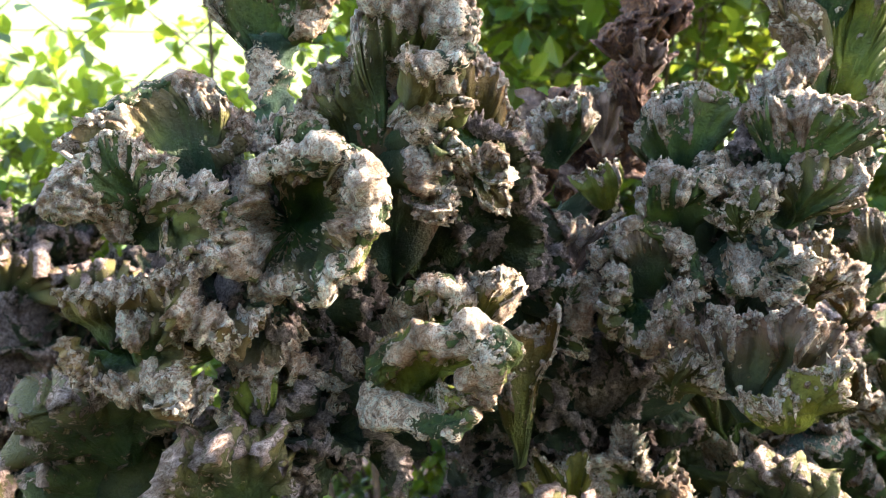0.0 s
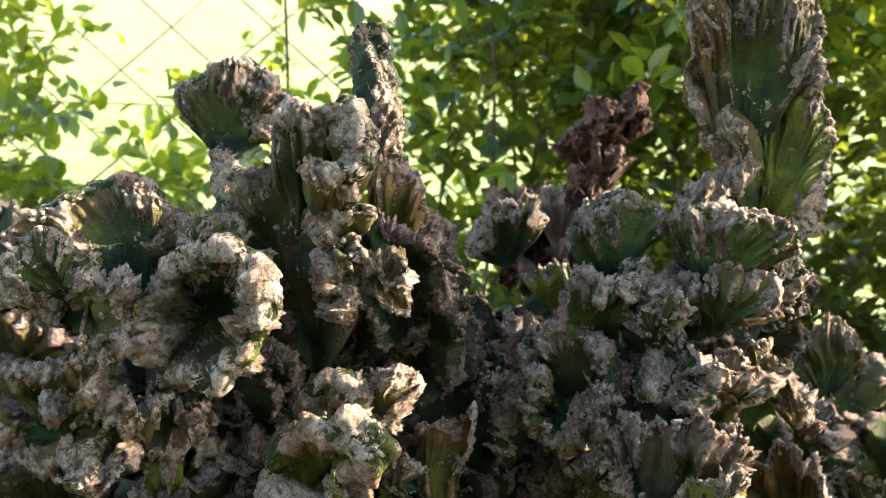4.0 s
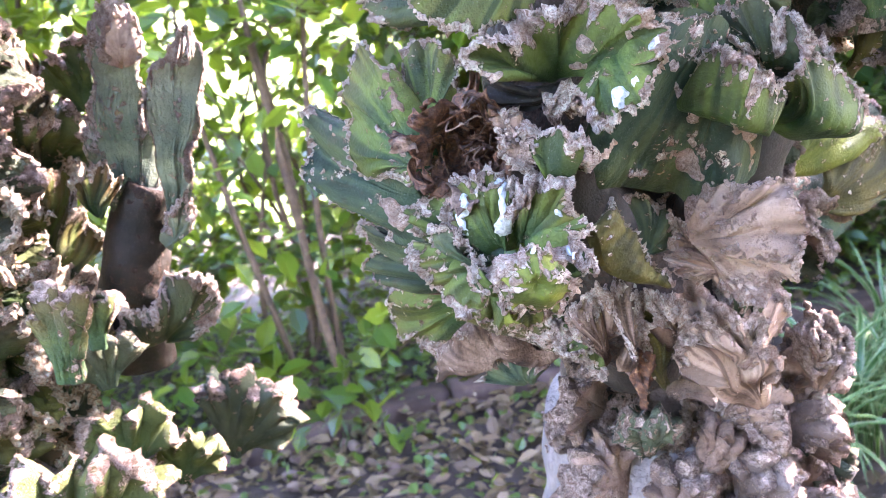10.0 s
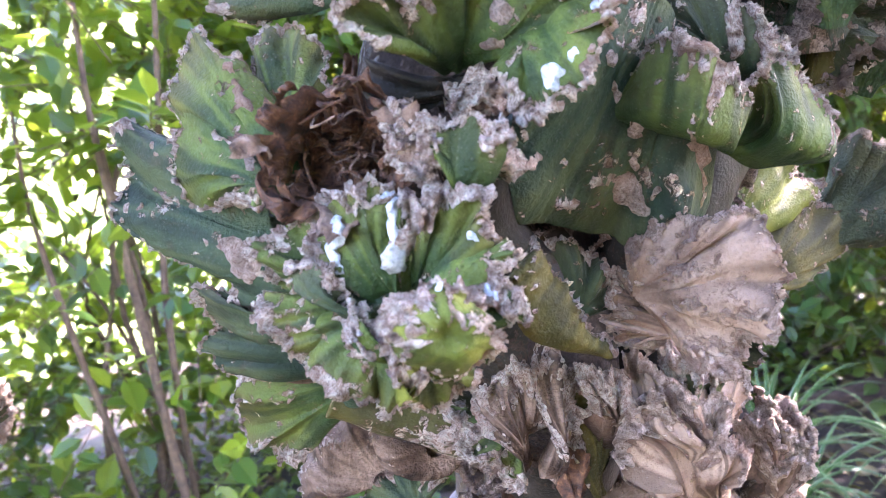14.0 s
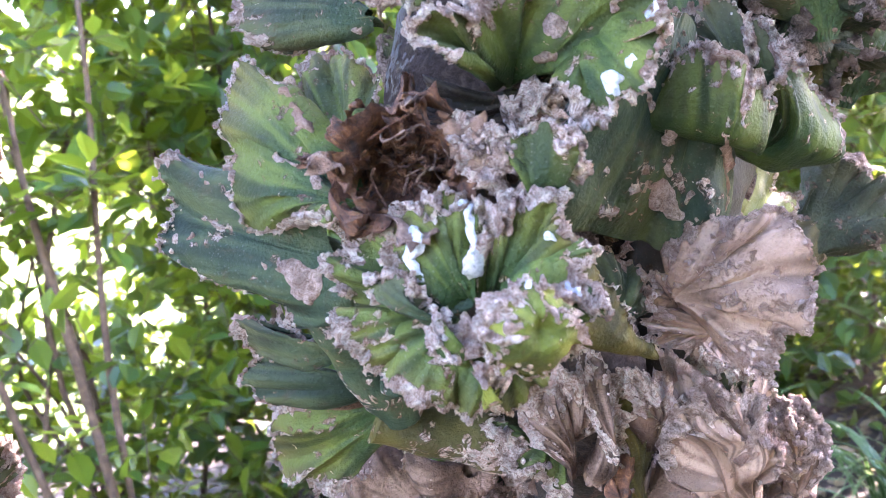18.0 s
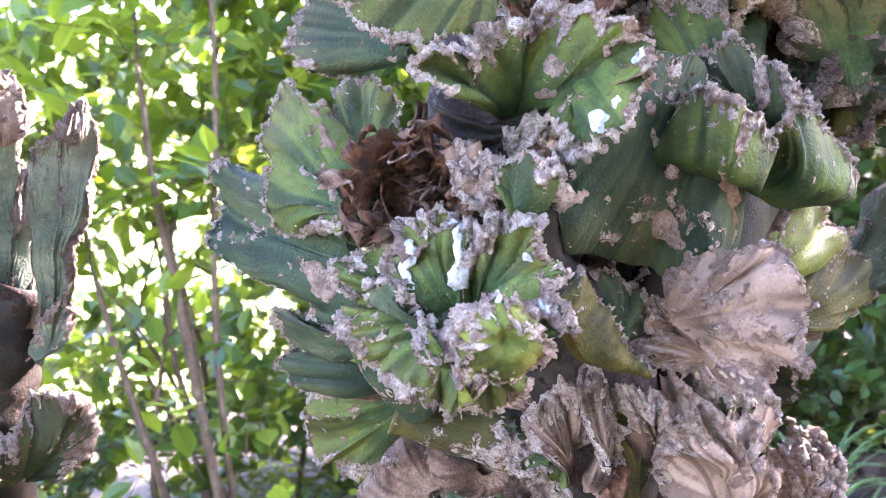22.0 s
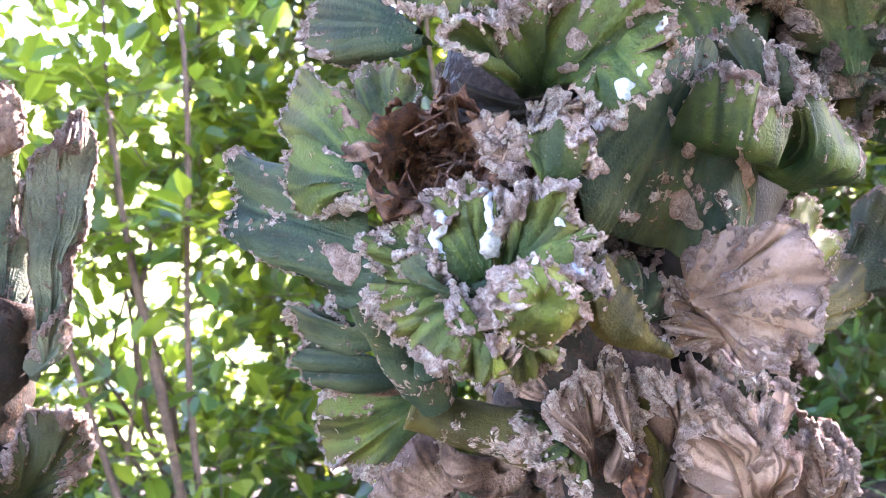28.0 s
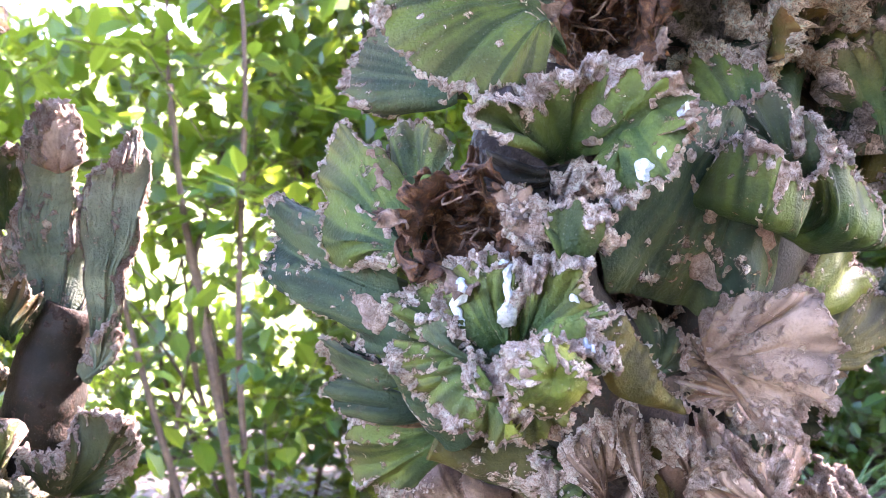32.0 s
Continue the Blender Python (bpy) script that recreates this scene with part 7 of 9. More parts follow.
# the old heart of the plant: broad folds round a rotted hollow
# two near-black core stems fill the gaps between folds with painted shade
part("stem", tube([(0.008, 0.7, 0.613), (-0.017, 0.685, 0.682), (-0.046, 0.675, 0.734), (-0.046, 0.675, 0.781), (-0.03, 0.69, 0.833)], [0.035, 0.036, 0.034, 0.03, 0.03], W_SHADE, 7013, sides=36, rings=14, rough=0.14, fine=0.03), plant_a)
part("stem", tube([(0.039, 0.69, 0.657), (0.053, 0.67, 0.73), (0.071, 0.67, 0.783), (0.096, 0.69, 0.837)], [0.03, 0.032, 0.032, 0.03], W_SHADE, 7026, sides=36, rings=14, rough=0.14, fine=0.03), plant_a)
frond(plant_a, [(-0.089, 0.655, 0.834)], [(-0.116, 0.68, 0.871), (-0.127, 0.685, 0.858), (-0.132, 0.685, 0.845), (-0.124, 0.68, 0.832), (-0.11, 0.675, 0.828), (-0.096, 0.66, 0.828)], W_TEAL, 7039, crust=0.004, pleats=2.5, bulge=0.004, depth=0.003)
frond(plant_a, [(-0.061, 0.62, 0.862), (-0.06, 0.61, 0.845)], [(-0.132, 0.61, 0.866), (-0.13, 0.602, 0.848), (-0.122, 0.595, 0.836), (-0.106, 0.588, 0.829), (-0.092, 0.585, 0.827), (-0.076, 0.588, 0.832)], W_GREEN, 7052, crust=0.0015, pleats=2, bulge=0.012, depth=0.002, knobs=0.15)
frond(plant_a, [(-0.064, 0.603, 0.8)], [(-0.106, 0.572, 0.803), (-0.112, 0.572, 0.812), (-0.108, 0.576, 0.82), (-0.095, 0.577, 0.823), (-0.082, 0.578, 0.826), (-0.072, 0.578, 0.834), (-0.062, 0.574, 0.836), (-0.049, 0.566, 0.829), (-0.037, 0.558, 0.827), (-0.034, 0.555, 0.818), (-0.033, 0.556, 0.809)], W_GREEN, 7065, crust=0.0042, pleats=4, depth=0.0045, bulge=0.004, ridge=0.12, knobs=0.5, neck=0.06)
frond(plant_a, [(-0.052, 0.585, 0.802), (-0.036, 0.575, 0.813)], [(-0.062, 0.575, 0.798), (-0.062, 0.566, 0.788), (-0.057, 0.561, 0.781), (-0.051, 0.556, 0.786), (-0.045, 0.553, 0.791), (-0.04, 0.553, 0.802), (-0.034, 0.555, 0.81)], W_GREEN, 7078, crust=0.004, pleats=3, depth=0.002, bulge=0.003, knobs=0.5)
# near-black fold: the shade of the cave behind the crest, put in as colour
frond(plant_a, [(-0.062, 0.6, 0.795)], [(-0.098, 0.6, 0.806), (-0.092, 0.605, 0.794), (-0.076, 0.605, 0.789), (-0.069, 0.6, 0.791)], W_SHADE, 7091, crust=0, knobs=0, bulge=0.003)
frond(plant_a, [(-0.062, 0.6, 0.785)], [(-0.072, 0.592, 0.793), (-0.068, 0.588, 0.795), (-0.058, 0.583, 0.792), (-0.054, 0.58, 0.786), (-0.058, 0.582, 0.782)], W_DRY, 7104, crust=0.006, pleats=4, knobs=0.6, crumple=0.0035)
frond(plant_a, [(-0.124, 0.605, 0.766)], [(-0.131, 0.605, 0.758), (-0.141, 0.62, 0.764), (-0.154, 0.635, 0.767), (-0.156, 0.645, 0.777), (-0.156, 0.648, 0.793), (-0.152, 0.65, 0.807)], W_GREEN, 7117, crust=0.0028, pleats=1.6, depth=0.005, bulge=0.005, knobs=0.4, neck=0.05)
frond(plant_a, [(-0.123, 0.612, 0.77)], [(-0.154, 0.651, 0.799), (-0.152, 0.655, 0.814), (-0.146, 0.656, 0.824), (-0.139, 0.652, 0.823), (-0.133, 0.64, 0.809), (-0.128, 0.632, 0.794)], W_GREEN, 7130, crust=0.0025, pleats=1.5, depth=0.004, bulge=0.005, knobs=0.4, neck=0.05)
frond(plant_a, [(-0.116, 0.622, 0.781)], [(-0.127, 0.642, 0.801), (-0.121, 0.648, 0.818), (-0.115, 0.645, 0.824), (-0.108, 0.64, 0.82), (-0.104, 0.632, 0.818), (-0.101, 0.626, 0.809), (-0.103, 0.622, 0.801)], W_GREEN, 7143, crust=0.0022, pleats=3, depth=0.0035, bulge=0.003, knobs=0.4, neck=0.05)
frond(plant_a, [(-0.129, 0.64, 0.766), (-0.124, 0.628, 0.747), (-0.121, 0.632, 0.728)], [(-0.158, 0.672, 0.792), (-0.169, 0.676, 0.793), (-0.176, 0.678, 0.792), (-0.173, 0.678, 0.78), (-0.172, 0.676, 0.769), (-0.175, 0.672, 0.76), (-0.164, 0.664, 0.749), (-0.15, 0.655, 0.738), (-0.139, 0.648, 0.725)], W_TEAL, 7156, crust=0.0045, pleats=2, depth=0.0035, bulge=0.005, knobs=0.4, neck=0.0, scallop=0.0015, stain=2.2, tone=0.5)
frond(plant_a, [(-0.084, 0.582, 0.758)], [(-0.098, 0.578, 0.764), (-0.098, 0.583, 0.777), (-0.094, 0.588, 0.79), (-0.087, 0.586, 0.794), (-0.085, 0.58, 0.786), (-0.087, 0.575, 0.776)], W_DRY, 7169, crust=0.007, pleats=4, depth=0.003, knobs=0.8, bulge=0.004, size=0.0014, crumple=0.0035)
frond(plant_a, [(-0.077, 0.577, 0.762)], [(-0.091, 0.567, 0.772), (-0.091, 0.566, 0.781), (-0.084, 0.562, 0.784), (-0.076, 0.558, 0.783), (-0.067, 0.56, 0.779), (-0.065, 0.562, 0.77), (-0.07, 0.565, 0.765)], W_GREEN, 7182, crust=0.0034, pleats=2, depth=0.0025, bulge=0.008, knobs=0.55, neck=0.25)
frond(plant_a, [(-0.08, 0.578, 0.769)], [(-0.082, 0.57, 0.763), (-0.074, 0.566, 0.761), (-0.064, 0.566, 0.762), (-0.057, 0.57, 0.763)], W_DRY, 7195, crust=0.005, pleats=3, knobs=0.5, crumple=0.0035)
frond(plant_a, [(-0.102, 0.585, 0.733)], [(-0.136, 0.604, 0.737), (-0.137, 0.604, 0.746), (-0.135, 0.603, 0.755), (-0.127, 0.596, 0.757), (-0.121, 0.591, 0.759)], W_GREEN, 7208, crust=0.0027, pleats=1.6, depth=0.0045, bulge=0.004, ridge=0.38, knobs=0.6, neck=0.2)
frond(plant_a, [(-0.103, 0.583, 0.734)], [(-0.125, 0.59, 0.745), (-0.126, 0.588, 0.755), (-0.12, 0.586, 0.762), (-0.111, 0.583, 0.763), (-0.105, 0.58, 0.767), (-0.101, 0.576, 0.765)], W_GREEN, 7221, crust=0.0027, pleats=1.4, depth=0.0053, bulge=0.003, ridge=0.3, knobs=0.6, neck=0.2)
frond(plant_a, [(-0.099, 0.58, 0.734)], [(-0.113, 0.58, 0.757), (-0.107, 0.578, 0.763), (-0.101, 0.573, 0.764), (-0.095, 0.57, 0.759), (-0.094, 0.568, 0.751)], W_GREEN, 7234, crust=0.0021, pleats=1.2, depth=0.0045, bulge=0.003, ridge=0.22, knobs=0.4, neck=0.2)
frond(plant_a, [(-0.094, 0.578, 0.735)], [(-0.099, 0.572, 0.75), (-0.097, 0.569, 0.758), (-0.089, 0.566, 0.763), (-0.081, 0.562, 0.763), (-0.073, 0.561, 0.76), (-0.072, 0.559, 0.753), (-0.071, 0.556, 0.744)], W_GREEN, 7247, crust=0.0029, pleats=1.6, depth=0.0045, bulge=0.004, ridge=0.38, knobs=0.6, neck=0.2)
frond(plant_a, [(-0.091, 0.574, 0.734)], [(-0.073, 0.557, 0.75), (-0.071, 0.554, 0.745), (-0.077, 0.555, 0.739), (-0.076, 0.553, 0.733), (-0.073, 0.551, 0.729), (-0.08, 0.553, 0.729)], W_GREEN, 7260, crust=0.0034, pleats=1.2, depth=0.003, bulge=0.003, knobs=0.6)
frond(plant_a, [(-0.106, 0.58, 0.731)], [(-0.133, 0.592, 0.738), (-0.133, 0.59, 0.743), (-0.124, 0.584, 0.745), (-0.117, 0.578, 0.741), (-0.115, 0.574, 0.734)], W_TEAL, 7273, crust=0.0014, pleats=0.9, bulge=0.006, knobs=0.3)
frond(plant_a, [(-0.098, 0.546, 0.727)], [(-0.099, 0.552, 0.74), (-0.108, 0.552, 0.738), (-0.112, 0.554, 0.729), (-0.11, 0.556, 0.719), (-0.101, 0.558, 0.712), (-0.091, 0.557, 0.711), (-0.083, 0.555, 0.717), (-0.083, 0.552, 0.727), (-0.088, 0.55, 0.736), (-0.099, 0.552, 0.74), (-0.105, 0.554, 0.738)], W_LIME, 7286, crust=0.0062, pleats=4, depth=0.0012, bulge=0.003, knobs=0.7, stain=1.6, neck=0, scallop=0.001, crumple=0.0006)
frond(plant_a, [(-0.091, 0.572, 0.723)], [(-0.092, 0.556, 0.738), (-0.083, 0.554, 0.735), (-0.073, 0.553, 0.731), (-0.076, 0.556, 0.723), (-0.082, 0.557, 0.713)], W_GREEN, 7299, crust=0.003, pleats=2, depth=0.002, knobs=0.4)
frond(plant_a, [(-0.104, 0.59, 0.728)], [(-0.138, 0.606, 0.738), (-0.137, 0.604, 0.727), (-0.133, 0.602, 0.717), (-0.124, 0.598, 0.709)], W_GREEN, 7312, crust=0.0027, pleats=1.2, depth=0.0045, bulge=0.004, ridge=0.38, knobs=0.6, neck=0.2)
frond(plant_a, [(-0.104, 0.587, 0.726)], [(-0.133, 0.6, 0.725), (-0.129, 0.596, 0.713), (-0.121, 0.591, 0.703), (-0.111, 0.587, 0.699), (-0.106, 0.584, 0.696)], W_GREEN, 7325, crust=0.003, pleats=1.4, depth=0.0053, bulge=0.005, ridge=0.45, knobs=0.6, neck=0.2)
frond(plant_a, [(-0.098, 0.58, 0.725)], [(-0.117, 0.59, 0.706), (-0.112, 0.586, 0.697), (-0.103, 0.583, 0.694), (-0.093, 0.58, 0.692), (-0.084, 0.576, 0.698), (-0.082, 0.572, 0.706)], W_GREEN, 7338, crust=0.0026, pleats=1.2, depth=0.0045, bulge=0.006, ridge=0.18, knobs=0.6, neck=0.2)
frond(plant_a, [(-0.107, 0.582, 0.716)], [(-0.118, 0.58, 0.721), (-0.116, 0.577, 0.729), (-0.113, 0.574, 0.735), (-0.111, 0.571, 0.726), (-0.11, 0.572, 0.716)], W_GREEN, 7351, crust=0.0028, pleats=0.9, depth=0.003, knobs=0.7)
frond(plant_a, [(-0.103, 0.578, 0.724)], [(-0.111, 0.57, 0.721), (-0.11, 0.567, 0.727), (-0.108, 0.567, 0.726), (-0.108, 0.569, 0.72)], W_PALE, 7364, crust=0.0032, pleats=0.6, knobs=0.3, crumple=0.0028)
frond(plant_a, [(-0.099, 0.578, 0.705)], [(-0.109, 0.572, 0.714), (-0.106, 0.569, 0.717), (-0.101, 0.568, 0.712), (-0.098, 0.57, 0.707)], W_LIME, 7377, crust=0.0016, pleats=0.6, knobs=0.5)
frond(plant_a, [(-0.014, 0.6, 0.819), (0.017, 0.605, 0.816), (0.048, 0.62, 0.78)], [(-0.049, 0.595, 0.786), (-0.054, 0.597, 0.773), (-0.051, 0.603, 0.757), (-0.039, 0.613, 0.744), (-0.022, 0.617, 0.735), (-0.006, 0.615, 0.729), (0.005, 0.609, 0.732), (0.012, 0.603, 0.739), (0.026, 0.611, 0.729), (0.043, 0.619, 0.736)], W_TEAL, 7390, crust=0, knobs=0, pleats=2.5, depth=0.003, bulge=0.004, neck=0, scallop=0.002, thick=0.006, stain=2.2, tone=0.3)
frond(plant_a, [(0.007, 0.612, 0.779), (0.022, 0.6, 0.768), (0.041, 0.6, 0.77)], [(0.004, 0.603, 0.793), (0.004, 0.594, 0.801), (0.011, 0.585, 0.803), (0.02, 0.58, 0.798), (0.027, 0.578, 0.791), (0.038, 0.584, 0.78)], W_GREEN, 7403, crust=0.0042, pleats=1.3, depth=0.002, bulge=0.016, curl=0.002, knobs=0.6, neck=0, ridge=0.1)
frond(plant_a, [(0.035, 0.612, 0.764), (0.057, 0.612, 0.752), (0.078, 0.612, 0.756)], [(0.041, 0.592, 0.778), (0.044, 0.592, 0.789), (0.054, 0.592, 0.796), (0.069, 0.596, 0.788), (0.082, 0.602, 0.774), (0.09, 0.606, 0.765), (0.085, 0.61, 0.757)], W_GREEN, 7416, crust=0.0046, pleats=2, depth=0.003, bulge=0.012, knobs=0.6, neck=0, ridge=0.3)
frond(plant_a, [(0.034, 0.615, 0.791), (0.067, 0.615, 0.778)], [(0.02, 0.608, 0.805), (0.024, 0.608, 0.817), (0.035, 0.604, 0.82), (0.048, 0.6, 0.814), (0.059, 0.598, 0.806), (0.07, 0.6, 0.793)], W_TEAL, 7429, crust=0.0055, pleats=4, depth=0.004, bulge=0.006, knobs=0.6, ridge=0.4, neck=0)
frond(plant_a, [(0.028, 0.622, 0.806)], [(0.013, 0.628, 0.818), (0.013, 0.63, 0.834), (0.023, 0.628, 0.844), (0.036, 0.625, 0.842), (0.048, 0.622, 0.83), (0.044, 0.618, 0.816)], W_GREEN, 7442, crust=0.004, pleats=2.5, depth=0.003, bulge=0.005, knobs=0.5)
frond(plant_a, [(0.009, 0.612, 0.801)], [(-0.0, 0.606, 0.808), (0.004, 0.606, 0.817), (0.013, 0.604, 0.815), (0.018, 0.604, 0.807)], W_DRY, 7455, crust=0.006, pleats=2, knobs=0.5, crumple=0.0035)
part("stem", tube([(0.099, 0.66, 0.864), (0.077, 0.645, 0.838), (0.058, 0.635, 0.812)], [0.009, 0.009, 0.011], W_TEAL, 7468, sides=36, rings=14, rough=0.14, fine=0.03), plant_a)
frond(plant_a, [(0.133, 0.665, 0.783)], [(0.107, 0.665, 0.813), (0.109, 0.668, 0.833), (0.124, 0.668, 0.845), (0.142, 0.662, 0.84), (0.15, 0.655, 0.82), (0.144, 0.652, 0.804)], W_GREEN, 7481, crust=0.004, pleats=3, depth=0.004, knobs=0.4)
frond(plant_a, [(0.121, 0.66, 0.773)], [(0.127, 0.655, 0.805), (0.139, 0.65, 0.809), (0.152, 0.65, 0.8), (0.149, 0.65, 0.784), (0.135, 0.652, 0.777)], W_OLIVE, 7494, crust=0.003, pleats=2, depth=0.004, knobs=0.4)
frond(plant_a, [(0.001, 0.612, 0.71)], [(-0.002, 0.61, 0.728), (0.005, 0.604, 0.738), (0.018, 0.596, 0.739), (0.03, 0.59, 0.741), (0.038, 0.586, 0.738), (0.038, 0.583, 0.729), (0.045, 0.579, 0.716), (0.039, 0.58, 0.708), (0.041, 0.583, 0.692), (0.032, 0.586, 0.689), (0.022, 0.59, 0.68), (0.013, 0.596, 0.683)], W_PALE, 7507, crust=0.0036, pleats=4.5, depth=0.004, bulge=0.002, knobs=0.55, ridge=0.06, neck=0.05, scallop=0.002, crumple=0.0028)
frond(plant_a, [(0.017, 0.615, 0.691)], [(0.0, 0.613, 0.713), (-0.008, 0.612, 0.705), (-0.006, 0.612, 0.693), (0.007, 0.608, 0.684)], W_PALE, 7520, crust=0.004, pleats=3, knobs=0.3, crumple=0.0028)
frond(plant_a, [(-0.055, 0.602, 0.726), (-0.044, 0.606, 0.702), (-0.014, 0.612, 0.69)], [(-0.041, 0.612, 0.736), (-0.035, 0.611, 0.729), (-0.032, 0.609, 0.72), (-0.025, 0.609, 0.709), (-0.016, 0.609, 0.701), (-0.009, 0.608, 0.693)], W_OLIVE, 7533, crust=0.002, pleats=2, depth=0.002, bulge=0.004, knobs=0.3, neck=0)
frond(plant_a, [(-0.016, 0.63, 0.701)], [(-0.026, 0.632, 0.732), (-0.017, 0.632, 0.733), (-0.009, 0.63, 0.722), (-0.001, 0.626, 0.715), (-0.002, 0.622, 0.703)], W_TEAL, 7546, crust=0.003, pleats=2, knobs=0.3)
frond(plant_a, [(0.007, 0.622, 0.701)], [(-0.008, 0.616, 0.71), (-0.005, 0.616, 0.721), (0.003, 0.614, 0.721), (0.008, 0.612, 0.716)], W_DRY, 7559, crust=0.006, pleats=2, knobs=0.4, crumple=0.0035)
frond(plant_a, [(-0.036, 0.648, 0.637)], [(-0.054, 0.646, 0.657), (-0.054, 0.64, 0.674), (-0.049, 0.636, 0.684), (-0.039, 0.632, 0.685), (-0.033, 0.63, 0.677)], W_DRY, 7572, crust=0.005, pleats=3.0, depth=0.003, bulge=0.006, knobs=0.5, crumple=0.006)
frond(plant_a, [(-0.029, 0.645, 0.634)], [(-0.033, 0.634, 0.666), (-0.03, 0.63, 0.68), (-0.021, 0.63, 0.675), (-0.021, 0.632, 0.659), (-0.026, 0.635, 0.65)], W_DRY, 7585, crust=0.005, pleats=2.2, depth=0.003, knobs=0.5, crumple=0.006)
frond(plant_a, [(-0.005, 0.645, 0.619)], [(-0.022, 0.637, 0.64), (-0.02, 0.632, 0.661), (-0.017, 0.629, 0.678), (-0.01, 0.627, 0.681), (-0.006, 0.626, 0.668), (-0.006, 0.628, 0.652)], W_OLIVE, 7598, crust=0.004, pleats=1.5, depth=0.004, bulge=0.003, knobs=0.5, ridge=0.3)
frond(plant_a, [(0.032, 0.64, 0.607)], [(-0.006, 0.63, 0.639), (-0.004, 0.625, 0.66), (-0.003, 0.623, 0.678), (0.007, 0.62, 0.679), (0.015, 0.617, 0.67), (0.025, 0.615, 0.656)], W_PALE, 7611, crust=0.005, pleats=2.2, depth=0.0045, bulge=0.004, knobs=0.4, ridge=0.1, crumple=0.006)
frond(plant_a, [(0.049, 0.64, 0.595)], [(-0.001, 0.622, 0.63), (0.005, 0.618, 0.648), (0.018, 0.615, 0.654), (0.032, 0.613, 0.653), (0.044, 0.613, 0.639), (0.05, 0.616, 0.619)], W_PALE, 7624, crust=0.004, pleats=2.6, depth=0.0045, bulge=0.004, knobs=0.35, ridge=0.1, crumple=0.006)
frond(plant_a, [(0.035, 0.645, 0.64)], [(0.018, 0.635, 0.675), (0.032, 0.632, 0.682), (0.049, 0.63, 0.674), (0.062, 0.632, 0.657), (0.068, 0.636, 0.634)], W_PALE, 7637, crust=0.002, pleats=1.5, depth=0.003, bulge=0.012, knobs=0.1, crumple=0.006)
frond(plant_a, [(-0.015, 0.65, 0.606)], [(-0.027, 0.64, 0.633), (-0.02, 0.638, 0.643), (-0.012, 0.636, 0.644), (-0.009, 0.636, 0.63)], M_ROT, 7650, crust=0.0, pleats=1.5, knobs=0, name='dry_fold')
frond(plant_a, [(0.105, 0.672, 0.581)], [(0.087, 0.67, 0.606), (0.09, 0.668, 0.624), (0.099, 0.665, 0.632), (0.108, 0.662, 0.628), (0.116, 0.66, 0.618), (0.119, 0.66, 0.606), (0.117, 0.662, 0.591)], W_PALE, 7663, crust=0.012, pleats=5, depth=0.004, knobs=1.4, size=0.0018, ridge=0.4, lip=0.002, flute=0.001)
frond(plant_a, [(0.099, 0.668, 0.592)], [(0.088, 0.662, 0.611), (0.094, 0.658, 0.626), (0.104, 0.656, 0.619), (0.109, 0.656, 0.603)], W_PALE, 7676, crust=0.012, pleats=3, depth=0.004, knobs=1.4, size=0.0018, lip=0.002, flute=0.001)
frond(plant_a, [(-0.033, 0.65, 0.654)], [(-0.055, 0.638, 0.659), (-0.056, 0.635, 0.673), (-0.05, 0.632, 0.684), (-0.04, 0.629, 0.685), (-0.031, 0.628, 0.681), (-0.023, 0.628, 0.672), (-0.024, 0.63, 0.659)], W_DRY, 7689, lip=0.002, flute=0.0008, crust=0.006, knobs=0.6, pleats=3, depth=0.003, crumple=0.0035)
frond(plant_a, [(0.005, 0.645, 0.638)], [(-0.021, 0.626, 0.658), (-0.019, 0.622, 0.678), (-0.008, 0.62, 0.682), (0.001, 0.617, 0.675), (0.008, 0.616, 0.659)], W_DRY, 7702, lip=0.002, flute=0.0008, crust=0.006, knobs=0.6, pleats=3, depth=0.004, crumple=0.0035)
frond(plant_a, [(0.042, 0.64, 0.624)], [(0.003, 0.614, 0.649), (0.006, 0.612, 0.668), (0.019, 0.61, 0.668), (0.032, 0.609, 0.658), (0.039, 0.61, 0.641)], W_PALE, 7715, lip=0.002, flute=0.0008, crust=0.006, knobs=0.5, pleats=3, depth=0.004, crumple=0.0035)
frond(plant_a, [(0.042, 0.64, 0.648)], [(0.017, 0.625, 0.669), (0.021, 0.623, 0.678), (0.033, 0.62, 0.675), (0.045, 0.62, 0.663)], W_TEAL, 7728, crust=0.004, knobs=0.4, pleats=2, depth=0.003)
frond(plant_a, [(-0.095, 0.69, 0.677)], [(-0.133, 0.712, 0.687), (-0.138, 0.72, 0.676), (-0.141, 0.728, 0.659), (-0.132, 0.728, 0.648), (-0.121, 0.724, 0.639), (-0.112, 0.718, 0.644), (-0.102, 0.71, 0.655)], W_GREEN, 7741, crust=0.0042, pleats=3.5, depth=0.004, bulge=0.005, knobs=0.5, ridge=0.25, neck=0.06)
frond(plant_a, [(-0.102, 0.688, 0.682)], [(-0.135, 0.712, 0.685), (-0.138, 0.708, 0.696), (-0.135, 0.7, 0.701), (-0.123, 0.694, 0.696), (-0.106, 0.69, 0.691)], W_DRY, 7754, crust=0.005, pleats=3, depth=0.003, knobs=0.6, crumple=0.0035)
frond(plant_a, [(-0.105, 0.682, 0.691)], [(-0.125, 0.695, 0.7), (-0.141, 0.7, 0.693), (-0.151, 0.703, 0.7), (-0.152, 0.703, 0.706), (-0.145, 0.702, 0.711)], W_TEAL, 7767, crust=0.005, pleats=2, depth=0.003, knobs=0.5)
